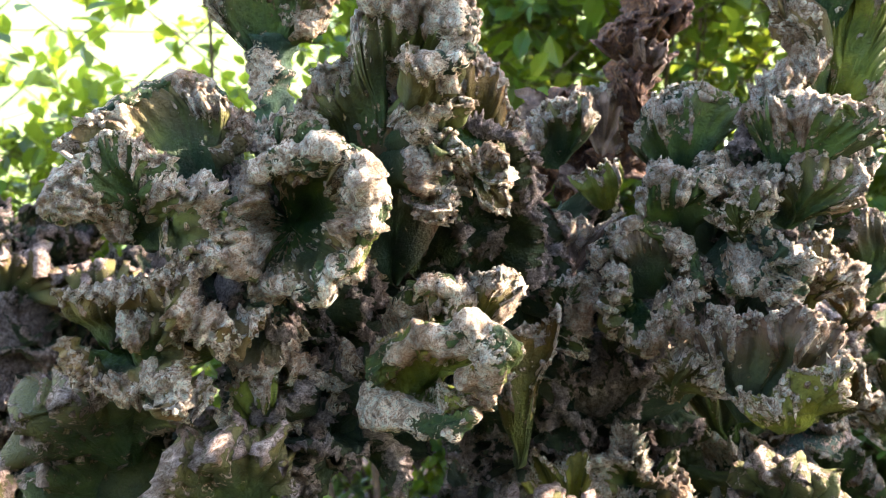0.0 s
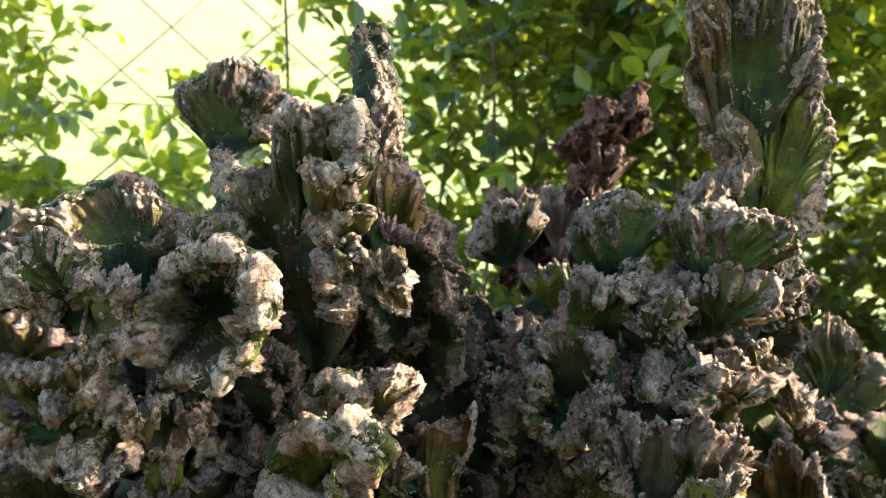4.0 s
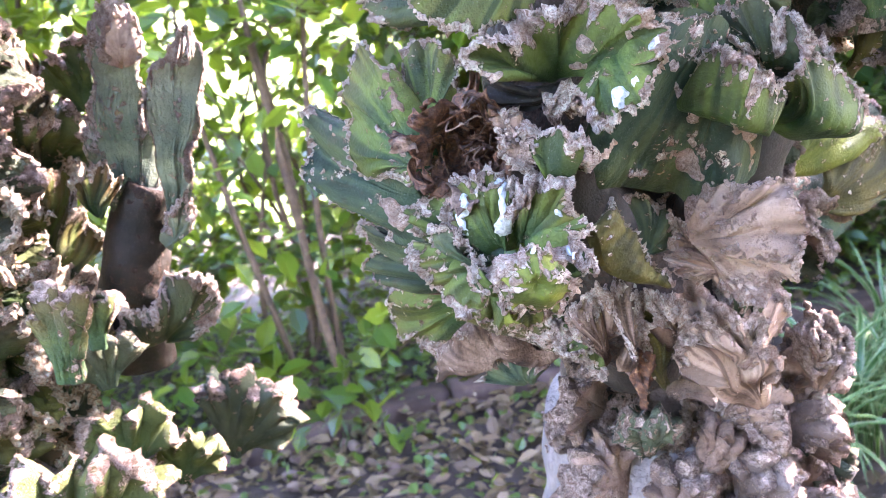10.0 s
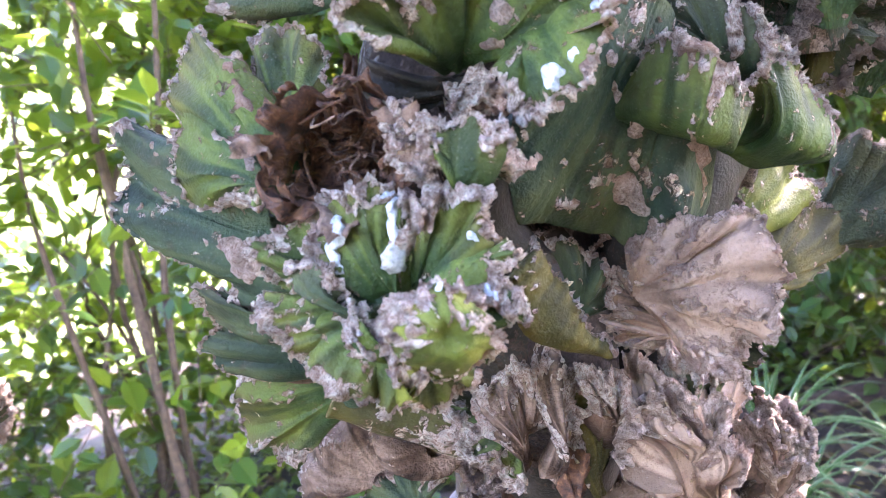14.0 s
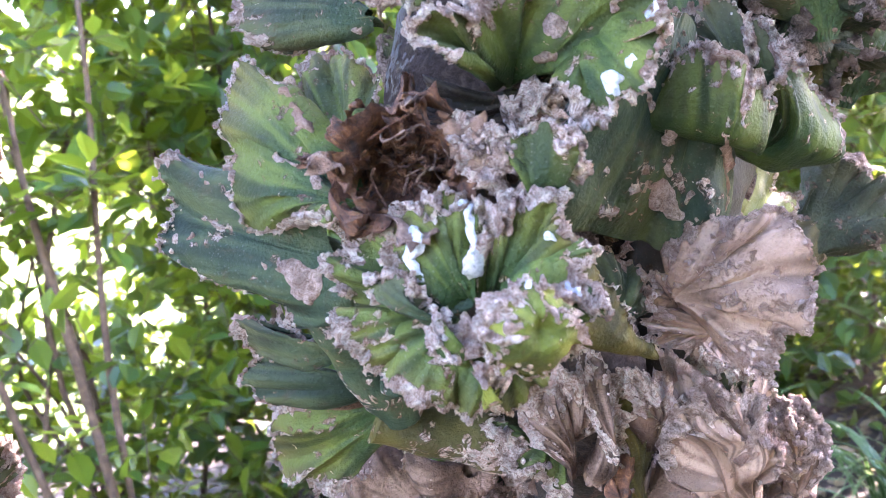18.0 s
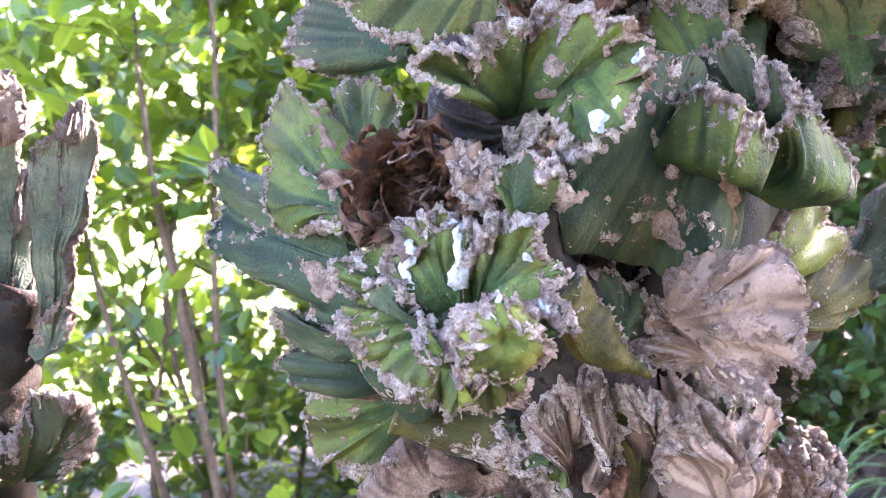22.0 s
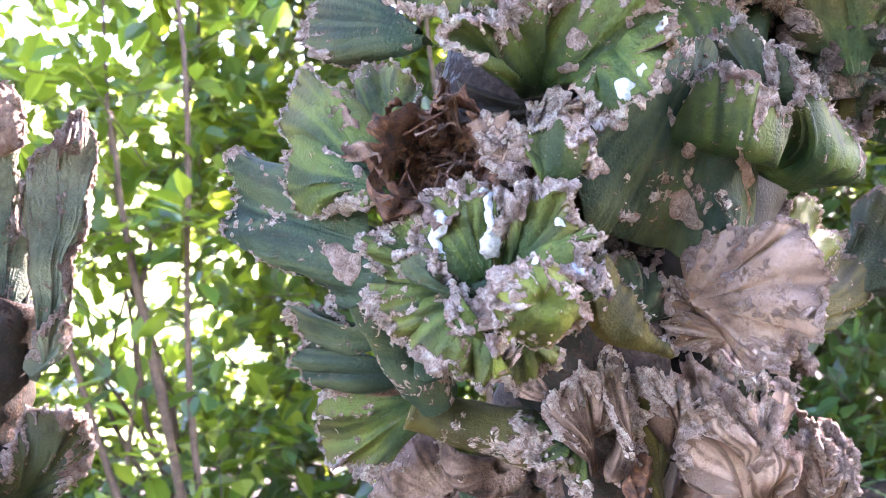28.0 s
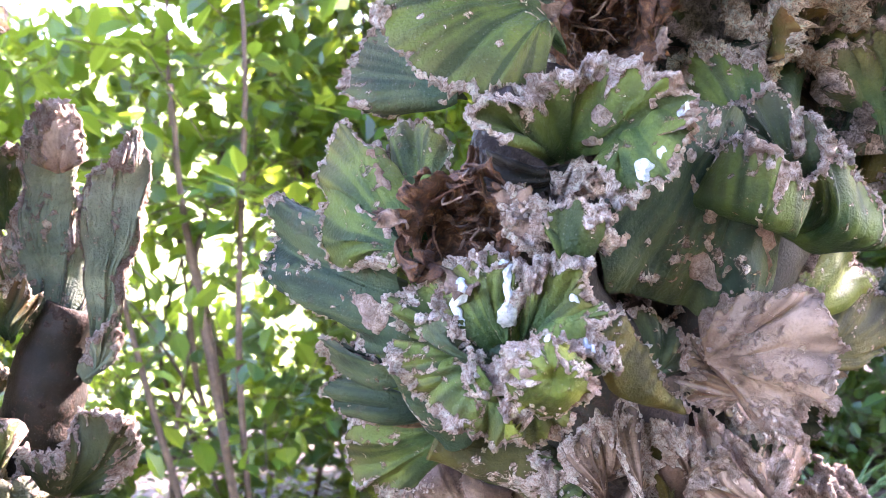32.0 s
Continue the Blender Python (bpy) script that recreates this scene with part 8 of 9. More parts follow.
frond(plant_a, [(-0.113, 0.676, 0.709)], [(-0.135, 0.695, 0.708), (-0.148, 0.702, 0.712), (-0.152, 0.7, 0.722), (-0.147, 0.696, 0.727), (-0.138, 0.69, 0.723), (-0.129, 0.68, 0.718)], W_TEAL, 7780, crust=0.005, pleats=2, depth=0.003, knobs=0.5)
part("stem", tube([(-0.133, 0.66, 0.739), (-0.12, 0.664, 0.717), (-0.105, 0.672, 0.693), (-0.093, 0.68, 0.676)], [0.008, 0.01, 0.01, 0.011], W_TEAL, 7793, sides=36, rings=14, rough=0.14, fine=0.03), plant_a)
part("stem", tube([(-0.122, 0.642, 0.741), (-0.111, 0.648, 0.718), (-0.099, 0.66, 0.692)], [0.007, 0.007, 0.008], W_TEAL, 7806, sides=36, rings=14, rough=0.14, fine=0.03), plant_a)
part("stem", tube([(-0.102, 0.69, 0.674), (-0.078, 0.685, 0.662), (-0.047, 0.68, 0.649)], [0.012, 0.012, 0.014], W_OLIVE, 7819, sides=36, rings=14, rough=0.14, fine=0.03), plant_a)
frond(plant_a, [(-0.077, 0.73, 0.615)], [(-0.113, 0.775, 0.592), (-0.108, 0.77, 0.618), (-0.097, 0.762, 0.641), (-0.084, 0.752, 0.651), (-0.077, 0.745, 0.643)], W_DRY, 7832, crust=0.003, pleats=3, depth=0.003, bulge=0.008, knobs=0.2, ridge=0.1, crumple=0.0028)
frond(plant_a, [(-0.058, 0.7, 0.635)], [(-0.081, 0.72, 0.651), (-0.082, 0.725, 0.632), (-0.073, 0.722, 0.623), (-0.057, 0.715, 0.624), (-0.048, 0.7, 0.641)], W_DRY, 7845, crust=0.0025, pleats=1.5, depth=0.002, bulge=0.01, knobs=0.2, crumple=0.0028)
frond(plant_a, [(-0.061, 0.72, 0.6)], [(-0.091, 0.74, 0.602), (-0.079, 0.735, 0.614), (-0.063, 0.725, 0.618), (-0.047, 0.71, 0.615)], W_TEAL, 7858, crust=0.004, pleats=3, knobs=0.4)
frond(plant_a, [(-0.04, 0.668, 0.648)], [(-0.064, 0.668, 0.665), (-0.06, 0.664, 0.653), (-0.054, 0.66, 0.642), (-0.044, 0.656, 0.631), (-0.034, 0.655, 0.623)], W_GREEN, 7871, crust=0.004, pleats=2.5, depth=0.003, knobs=0.8, size=0.0014, ridge=0.2)
frond(plant_a, [(-0.045, 0.665, 0.671)], [(-0.063, 0.67, 0.668), (-0.058, 0.665, 0.681), (-0.049, 0.66, 0.689), (-0.04, 0.66, 0.679)], W_PALE, 7884, crust=0.002, pleats=2, bulge=0.004, knobs=0.1, crumple=0.0028)
frond(plant_a, [(0.13, 0.74, 0.7)], [(0.13, 0.745, 0.723), (0.146, 0.748, 0.733), (0.168, 0.75, 0.737), (0.183, 0.752, 0.746), (0.198, 0.752, 0.73), (0.209, 0.752, 0.717), (0.186, 0.75, 0.711)], W_LIME, 7897, crust=0.004, pleats=3, depth=0.006, knobs=0.4)
frond(plant_a, [(0.157, 0.745, 0.672)], [(0.163, 0.75, 0.701), (0.186, 0.755, 0.707), (0.214, 0.758, 0.709), (0.233, 0.758, 0.696), (0.232, 0.756, 0.674), (0.205, 0.752, 0.667), (0.178, 0.75, 0.661)], W_OLIVE, 7910, crust=0.003, pleats=3, depth=0.006, knobs=0.4)
crest(plant_a, (-0.030, 0.741, 0.300), (-0.88, -0.22, 0.57), (0.43, -0.66, 0.47), 0.032, 82, 6, 0.26, M_OLD, 4332, label="withered tan crest", thick=0.15, margin=0.34, detail=0.52, stripes=0.9, teeth=0.6)
crest(plant_a, (0.083, 0.691, 0.308), (0.32, -0.61, 0.47), (-0.98, -0.19, 0.57), 0.045, 87, 8, 0.25, M_GREY, 4349, thick=0.15, margin=0.34, detail=0.52, stripes=0.9, teeth=0.6)
crest(plant_a, (0.001, 0.700, 0.315), (-0.57, -0.06, 1.06), (0.05, -0.70, 0.20), 0.030, 144, 9, 0.30, M_OLD, 4366, label="withered tan crest", thick=0.15, margin=0.34, detail=0.52, stripes=0.9, teeth=0.6)
crest(plant_a, (0.122, 0.725, 0.321), (0.51, -0.41, 0.72), (-0.85, -0.47, 0.32), 0.042, 120, 8, 0.31, M_FADE, 4383, label="faded pinkish tan crest", thick=0.15, margin=0.34, detail=0.52, stripes=0.9, teeth=0.6)
crest(plant_a, (0.051, 0.685, 0.328), (-0.01, -0.30, 1.16), (-0.47, -0.56, -0.17), 0.044, 123, 8, 0.24, M_OLD, 4400, label="withered tan crest", thick=0.15, margin=0.34, detail=0.52, stripes=0.9, teeth=0.6)
crest(plant_a, (-0.021, 0.724, 0.335), (-0.67, -0.41, 0.80), (0.62, -0.60, 0.07), 0.033, 69, 7, 0.35, M_RUST, 4417, name="dry_crest", label="dark brown withered crest", thick=0.15, margin=0.34, detail=0.52, stripes=0.9, teeth=0.6, rough=2.0)
crest(plant_a, (0.100, 0.702, 0.342), (0.24, -0.62, 0.55), (-1.03, -0.19, 0.40), 0.045, 137, 8, 0.26, M_OLD, 4434, label="withered tan crest", thick=0.15, margin=0.34, detail=0.52, stripes=0.9, teeth=0.6)
crest(plant_a, (0.019, 0.691, 0.349), (0.07, -0.13, 1.17), (-0.38, -0.66, 0.14), 0.038, 94, 9, 0.22, M_OLD, 4451, label="withered tan crest", thick=0.15, margin=0.34, detail=0.52, stripes=0.9, teeth=0.6)
crest(plant_a, (0.131, 0.743, 0.356), (0.57, -0.55, 0.25), (-0.89, -0.41, 0.60), 0.028, 112, 7, 0.25, M_GREY, 4468, thick=0.15, margin=0.34, detail=0.52, stripes=0.9, teeth=0.6)
crest(plant_a, (0.071, 0.688, 0.363), (0.31, -0.35, 0.98), (-0.73, -0.53, 0.08), 0.046, 86, 8, 0.25, M_OLD, 4485, label="withered tan crest", thick=0.15, margin=0.34, detail=0.52, stripes=0.9, teeth=0.6)
crest(plant_a, (-0.008, 0.708, 0.371), (-0.07, -0.20, 1.18), (-0.27, -0.69, -0.01), 0.034, 114, 9, 0.23, M_FADE, 4502, label="faded pinkish tan crest", thick=0.15, margin=0.34, detail=0.52, stripes=0.9, teeth=0.6)
crest(plant_a, (0.115, 0.715, 0.378), (0.26, -0.56, 0.72), (-0.99, -0.34, 0.13), 0.029, 119, 6, 0.25, M_OLD, 4519, label="withered tan crest", thick=0.15, margin=0.34, detail=0.52, stripes=0.9, teeth=0.6)
crest(plant_a, (0.039, 0.686, 0.385), (0.39, -0.19, 1.01), (-0.57, -0.63, 0.26), 0.027, 62, 7, 0.35, M_RUST, 4536, name="dry_crest", label="dark brown withered crest", thick=0.15, margin=0.34, detail=0.52, stripes=0.9, teeth=0.6, rough=2.0)
crest(plant_a, (-0.027, 0.734, 0.392), (-0.19, -0.04, 1.14), (-0.16, -0.77, 0.19), 0.040, 93, 9, 0.30, M_OLD, 4553, label="withered tan crest", thick=0.15, margin=0.34, detail=0.52, stripes=0.9, teeth=0.6)
crest(plant_a, (0.090, 0.695, 0.398), (0.30, -0.67, 0.16), (-0.90, -0.24, 0.76), 0.036, 135, 7, 0.24, M_OLD, 4570, label="withered tan crest", thick=0.15, margin=0.34, detail=0.52, stripes=0.9, teeth=0.6)
crest(plant_a, (0.008, 0.696, 0.405), (-0.48, -0.17, 1.10), (-0.00, -0.74, -0.01), 0.036, 146, 7, 0.22, M_GREY, 4587, thick=0.15, margin=0.34, detail=0.52, stripes=0.9, teeth=0.6)
crest(plant_a, (0.126, 0.732, 0.412), (0.22, -0.57, 0.71), (-0.99, -0.36, 0.05), 0.029, 99, 7, 0.23, M_OLD, 4604, label="withered tan crest", thick=0.15, margin=0.34, detail=0.52, stripes=0.9, teeth=0.6)
crest(plant_a, (0.058, 0.685, 0.420), (0.48, -0.35, 0.85), (-0.74, -0.57, 0.23), 0.045, 74, 6, 0.24, M_FADE, 4621, label="faded pinkish tan crest", thick=0.15, margin=0.34, detail=0.52, stripes=0.9, teeth=0.6)
crest(plant_a, (-0.017, 0.717, 0.427), (-0.84, -0.05, 0.73), (0.12, -0.79, 0.35), 0.039, 109, 6, 0.32, M_OLD, 4638, label="withered tan crest", thick=0.15, margin=0.34, detail=0.52, stripes=0.9, teeth=0.6)
crest(plant_a, (0.106, 0.706, 0.434), (0.26, -0.66, 0.44), (-1.04, -0.25, 0.40), 0.027, 51, 7, 0.35, M_RUST, 4655, name="dry_crest", label="dark brown withered crest", thick=0.15, margin=0.34, detail=0.52, stripes=0.9, teeth=0.6, rough=2.0)
crest(plant_a, (0.027, 0.689, 0.441), (0.16, -0.14, 1.10), (-0.46, -0.71, 0.16), 0.031, 103, 6, 0.31, M_OLD, 4672, label="withered tan crest", thick=0.15, margin=0.34, detail=0.52, stripes=0.9, teeth=0.6)
crest(plant_a, (0.133, 0.750, 0.448), (0.68, -0.47, 0.27), (-0.84, -0.56, 0.47), 0.042, 90, 6, 0.24, M_OLD, 4689, label="withered tan crest", thick=0.15, margin=0.34, detail=0.52, stripes=0.9, teeth=0.6)
crest(plant_a, (0.078, 0.690, 0.455), (0.62, -0.55, 0.07), (-0.82, -0.48, 0.64), 0.031, 74, 9, 0.28, M_GREY, 4706, thick=0.15, margin=0.34, detail=0.52, stripes=0.9, teeth=0.6)
crest(plant_a, (-0.002, 0.703, 0.462), (-0.39, -0.44, 1.01), (0.05, -0.67, -0.42), 0.047, 122, 9, 0.29, M_OLD, 4723, label="withered tan crest", thick=0.15, margin=0.34, detail=0.52, stripes=0.9, teeth=0.6)
crest(plant_a, (0.119, 0.721, 0.469), (0.51, -0.41, 0.68), (-0.86, -0.57, 0.22), 0.036, 139, 9, 0.31, M_FADE, 4740, label="faded pinkish tan crest", thick=0.15, margin=0.34, detail=0.52, stripes=0.9, teeth=0.6)
crest(plant_a, (0.046, 0.685, 0.476), (0.23, -0.58, 0.77), (-0.92, -0.42, -0.03), 0.035, 121, 9, 0.27, M_OLD, 4757, label="withered tan crest", thick=0.15, margin=0.34, detail=0.52, stripes=0.9, teeth=0.6)
crest(plant_a, (-0.024, 0.727, 0.483), (-0.48, -0.17, 1.03), (0.01, -0.83, -0.01), 0.035, 71, 7, 0.35, M_RUST, 4774, name="dry_crest", label="dark brown withered crest", thick=0.15, margin=0.34, detail=0.52, stripes=0.9, teeth=0.6, rough=2.0)
crest(plant_a, (0.096, 0.698, 0.490), (0.19, -0.73, 0.03), (-0.88, -0.25, 0.77), 0.046, 73, 9, 0.23, M_OLD, 4791, label="withered tan crest", thick=0.15, margin=0.34, detail=0.52, stripes=0.9, teeth=0.6)
crest(plant_a, (0.015, 0.693, 0.497), (0.24, -0.20, 1.04), (-0.50, -0.74, 0.11), 0.045, 83, 8, 0.28, M_OLD, 4808, label="withered tan crest", thick=0.15, margin=0.34, detail=0.52, stripes=0.9, teeth=0.6)
crest(plant_a, (0.129, 0.738, 0.504), (0.38, -0.65, -0.24), (-0.80, -0.46, 0.73), 0.041, 70, 9, 0.22, M_GREY, 4825, thick=0.15, margin=0.34, detail=0.52, stripes=0.9, teeth=0.6)
crest(plant_a, (0.066, 0.687, 0.511), (0.03, -0.52, 0.90), (-0.75, -0.52, -0.30), 0.045, 132, 9, 0.28, M_OLD, 4842, label="withered tan crest", thick=0.15, margin=0.34, detail=0.52, stripes=0.9, teeth=0.6)
crest(plant_a, (-0.011, 0.712, 0.518), (-0.69, -0.38, 0.83), (0.32, -0.76, -0.12), 0.044, 96, 9, 0.30, M_FADE, 4859, label="faded pinkish tan crest", thick=0.15, margin=0.34, detail=0.52, stripes=0.9, teeth=0.6)
crest(plant_a, (0.111, 0.711, 0.525), (0.67, -0.51, 0.09), (-0.84, -0.57, 0.49), 0.035, 72, 8, 0.27, M_OLD, 4876, label="withered tan crest", thick=0.15, margin=0.34, detail=0.52, stripes=0.9, teeth=0.6)
crest(plant_a, (0.034, 0.687, 0.532), (0.42, -0.31, 0.88), (-0.67, -0.70, 0.11), 0.038, 49, 7, 0.35, M_RUST, 4893, name="dry_crest", label="dark brown withered crest", thick=0.15, margin=0.34, detail=0.52, stripes=0.9, teeth=0.6, rough=2.0)
crest(plant_a, (-0.029, 0.739, 0.539), (-0.45, -0.47, 0.91), (0.17, -0.75, -0.39), 0.028, 76, 8, 0.26, M_OLD, 4910, label="withered tan crest", thick=0.15, margin=0.34, detail=0.52, stripes=0.9, teeth=0.6)
crest(plant_a, (0.085, 0.693, 0.546), (0.53, -0.47, 0.57), (-0.89, -0.58, 0.20), 0.042, 108, 9, 0.23, M_OLD, 4927, label="withered tan crest", thick=0.15, margin=0.34, detail=0.52, stripes=0.9, teeth=0.6)
crest(plant_a, (0.004, 0.698, 0.553), (-0.19, -0.52, 0.95), (-0.31, -0.66, -0.50), 0.031, 110, 7, 0.31, M_GREY, 4944, thick=0.15, margin=0.34, detail=0.52, stripes=0.9, teeth=0.6)
crest(plant_a, (0.123, 0.727, 0.560), (0.11, -0.65, 0.59), (-1.02, -0.39, -0.11), 0.043, 85, 7, 0.30, M_OLD, 4961, label="withered tan crest", thick=0.15, margin=0.34, detail=0.52, stripes=0.9, teeth=0.6)
crest(plant_a, (0.054, 0.685, 0.567), (0.63, -0.51, 0.38), (-0.86, -0.60, 0.32), 0.035, 139, 6, 0.23, M_FADE, 4978, label="faded pinkish tan crest", thick=0.15, margin=0.34, detail=0.52, stripes=0.9, teeth=0.6)
crest(plant_a, (-0.019, 0.721, 0.574), (-0.74, -0.35, 0.75), (0.29, -0.83, -0.08), 0.037, 142, 8, 0.22, M_OLD, 4995, label="withered tan crest", thick=0.15, margin=0.34, detail=0.52, stripes=0.9, teeth=0.6)
crest(plant_a, (0.102, 0.703, 0.582), (0.39, -0.68, 0.18), (-1.01, -0.42, 0.40), 0.030, 63, 7, 0.35, M_RUST, 5012, name="dry_crest", label="dark brown withered crest", thick=0.15, margin=0.34, detail=0.52, stripes=0.9, teeth=0.6, rough=2.0)
crest(plant_a, (0.022, 0.690, 0.589), (0.37, -0.46, 0.79), (-0.76, -0.67, -0.05), 0.032, 131, 9, 0.28, M_OLD, 5029, label="withered tan crest", thick=0.15, margin=0.34, detail=0.52, stripes=0.9, teeth=0.6)
crest(plant_a, (-0.006, 0.706, 0.609), (-0.55, -0.42, 0.86), (0.11, -0.81, -0.35), 0.043, 80, 6, 0.23, M_OLD, 5080, label="withered tan crest", thick=0.15, margin=0.34, detail=0.52, stripes=0.9, teeth=0.6)
crest(plant_a, (-0.026, 0.732, 0.630), (-0.92, -0.12, 0.49), (0.11, -0.92, 0.17), 0.029, 35, 7, 0.35, M_RUST, 5131, name="dry_crest", label="dark brown withered crest", thick=0.15, margin=0.34, detail=0.52, stripes=0.9, teeth=0.6, rough=2.0)
crest(plant_a, (-0.015, 0.715, 0.666), (-0.46, -0.61, 0.71), (0.14, -0.73, -0.60), 0.035, 141, 7, 0.26, M_FADE, 5216, label="faded pinkish tan crest", thick=0.15, margin=0.34, detail=0.52, stripes=0.9, teeth=0.6)
crest(plant_a, (-0.000, 0.701, 0.701), (-0.62, -0.25, 0.80), (-0.01, -0.92, -0.27), 0.030, 145, 6, 0.30, M_GREY, 5301, thick=0.15, margin=0.34, detail=0.52, stripes=0.9, teeth=0.6)
crest(plant_a, (-0.022, 0.725, 0.722), (-0.40, -0.50, 0.75), (-0.02, -0.84, -0.57), 0.033, 128, 8, 0.32, M_OLD, 5352, label="withered tan crest", thick=0.15, margin=0.34, detail=0.52, stripes=0.9, teeth=0.6)

# ---- shrubs behind ----
def leaf_shape(L, W):
    """A small oval leaf folded a little along its midrib; stalk at the origin, along +y."""
    v = [(0, 0, 0), (-W * 0.42, L * 0.3, W * 0.12), (-W * 0.46, L * 0.62, W * 0.1), (0, L, -W * 0.1), (W * 0.46, L * 0.62, W * 0.1), (W * 0.42, L * 0.3, W * 0.12), (0, L * 0.5, -W * 0.04)]
    f = [(0, 6, 1), (1, 6, 2), (2, 6, 3), (3, 6, 4), (4, 6, 5), (5, 6, 0)]
    return np.array(v), np.array(f)


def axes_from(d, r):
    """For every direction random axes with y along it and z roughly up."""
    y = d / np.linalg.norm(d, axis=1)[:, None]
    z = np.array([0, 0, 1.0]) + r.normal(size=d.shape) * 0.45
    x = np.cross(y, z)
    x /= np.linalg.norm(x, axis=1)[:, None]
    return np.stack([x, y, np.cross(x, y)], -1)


def foliage(name, parent, lo, hi, twigs, leaf, mat, seed, keep=None, length=(0.24, 0.42), per=10, label="", clump=-0.55):
    """Leafy twigs filling a rounded block of space: one mesh of leaves, one of thin twigs."""
    r = np.random.default_rng(seed)
    lo, hi = np.array(lo), np.array(hi)
    mid, half = (lo + hi) / 2, (hi - lo) / 2
    dens = waves_field(seed + 9, 13.0, 2)
    P = r.uniform(-1, 1, (twigs * 3, 3))
    w = mid + P * half
    ok = (dens(w) > clump)
    if keep:
        ok &= keep(w)
    w = w[ok][:twigs]
    d = r.normal(size=w.shape) * np.array([1, 1, 0.6]) + np.array([0, -0.15, 0.55])
    d /= np.linalg.norm(d, axis=1)[:, None]
    ln = r.uniform(*length, len(w))
    lv, lf = leaf_shape(*leaf)
    s = (np.arange(per) + 0.6) / per
    base = w[:, None] + d[:, None] * (ln[:, None] * s)[..., None]
    base[..., 2] -= (s ** 2 * 0.03)[None]
    side = r.normal(size=base.shape)
    out = side * 0.8 + d[:, None] * 0.55
    base, out = base.reshape(-1, 3), out.reshape(-1, 3)
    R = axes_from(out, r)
    k = r.uniform(0.6, 1.15, len(base))
    V = np.einsum("nij,vj->nvi", R, lv) * k[:, None, None] + base[:, None]
    F = lf[None] + (np.arange(len(base)) * len(lv))[:, None, None]
    part(name, mesh_of(name, V.reshape(-1, 3), F.reshape(-1, 3), mat, smooth=False), parent, None, label)["kind"] = "stuff"
    # twigs: three-sided slips
    a = np.cross(d, (0.3, 0.9, 0.2))
    a /= np.linalg.norm(a, axis=1)[:, None]
    b = np.cross(d, a)
    tw, tf = [], []
    ring = [a, -0.5 * a + 0.87 * b, -0.5 * a - 0.87 * b]
    pos = np.stack([w - d * 0.08 + q * 0.0016 for q in ring] + [w + d * (ln * 0.98)[:, None] + q * 0.0007 for q in ring], 1)
    pos[:, 3:, 2] -= 0.03
    fs = np.array([(0, 1, 4, 3), (1, 2, 5, 4), (2, 0, 3, 5)])
    F = fs[None] + (np.arange(len(w)) * 6)[:, None, None]
    part("twig", mesh_of("twig", pos.reshape(-1, 3), F.reshape(-1, 4), M_TWIG), parent)["kind"] = "stuff"


def shrub(label, lo, hi, twigs, leaf, mat, seed, stems, keep=None, name="shrub", group="shrubs behind", **kw):
    t = thing(name, label, "shrub", ((lo[0] + hi[0]) / 2, (lo[1] + hi[1]) / 2, GROUND), group=group)
    off = Matrix.Translation((-t.location.x, -t.location.y, -t.location.z))
    r = np.random.default_rng(seed)
    foliage("foliage", t, lo, hi, twigs, leaf, mat, seed, keep, **kw)
    for i in range(stems):
        x, y = r.uniform(lo[0], hi[0]), r.uniform(lo[1], hi[1])
        x, y = x * 0.7 + t.location.x * 0.3, y * 0.7 + t.location.y * 0.3
        top = hi[2] * r.uniform(0.6, 0.95)
        p = [(x, y, GROUND - 0.02)]
        for k in (0.3, 0.65, 1.0):
            p.append((x + r.normal() * 0.07, y + r.normal() * 0.07, GROUND + top * k))
        part("stem", tube(p, [0.008, 0.007, 0.005, 0.003], M_TWIG, seed * 10 + i, sides=8, rough=0.08, rings=5), t)
    for o in t.children:
        o.matrix_parent_inverse = off
    return t


def gap(w):
    """The shrubs are thin where the lawn shines through."""
    a = (w[:, 0] > -2.2) & (w[:, 0] < -0.35 - 0.12 * (w[:, 2] - 1)) & (w[:, 2] > 1.27) & (rng.random(len(w)) < 0.93)
    b = (w[:, 0] > -0.75) & (w[:, 0] < 0.25) & (w[:, 2] < 0.85) & (rng.random(len(w)) < 0.62)
    return ~(a | b)


OVAL, SMALL = (0.07, 0.043), (0.042, 0.027)
shrub("dense sunlit shrub with small oval green leaves", (-1.2, 2.25, 0.15), (0.6, 2.95, 2.4), 1000, OVAL, M_LEAF, 21, 5, gap, clump=-0.2)
shrub("leafy green shrub with glossy oval leaves", (-2.5, 1.6, 0.0), (-0.95, 2.5, 1.9), 850, OVAL, M_LEAF, 22, 5, lambda w: w[:, 2] < np.where(w[:, 0] < -1.1, 1.9, 1.15))
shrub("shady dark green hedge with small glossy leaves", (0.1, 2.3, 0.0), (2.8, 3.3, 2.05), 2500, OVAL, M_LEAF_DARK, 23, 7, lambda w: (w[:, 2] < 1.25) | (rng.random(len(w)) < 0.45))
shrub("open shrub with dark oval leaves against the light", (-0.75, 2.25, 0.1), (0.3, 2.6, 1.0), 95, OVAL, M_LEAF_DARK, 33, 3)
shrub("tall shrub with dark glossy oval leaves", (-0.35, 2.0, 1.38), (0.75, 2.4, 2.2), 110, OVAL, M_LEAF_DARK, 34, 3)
shrub("tall sunlit shrub with small oval leaves", (0.1, 2.0, 1.36), (1.7, 2.3, 2.1), 300, OVAL, M_LEAF, 36, 1)
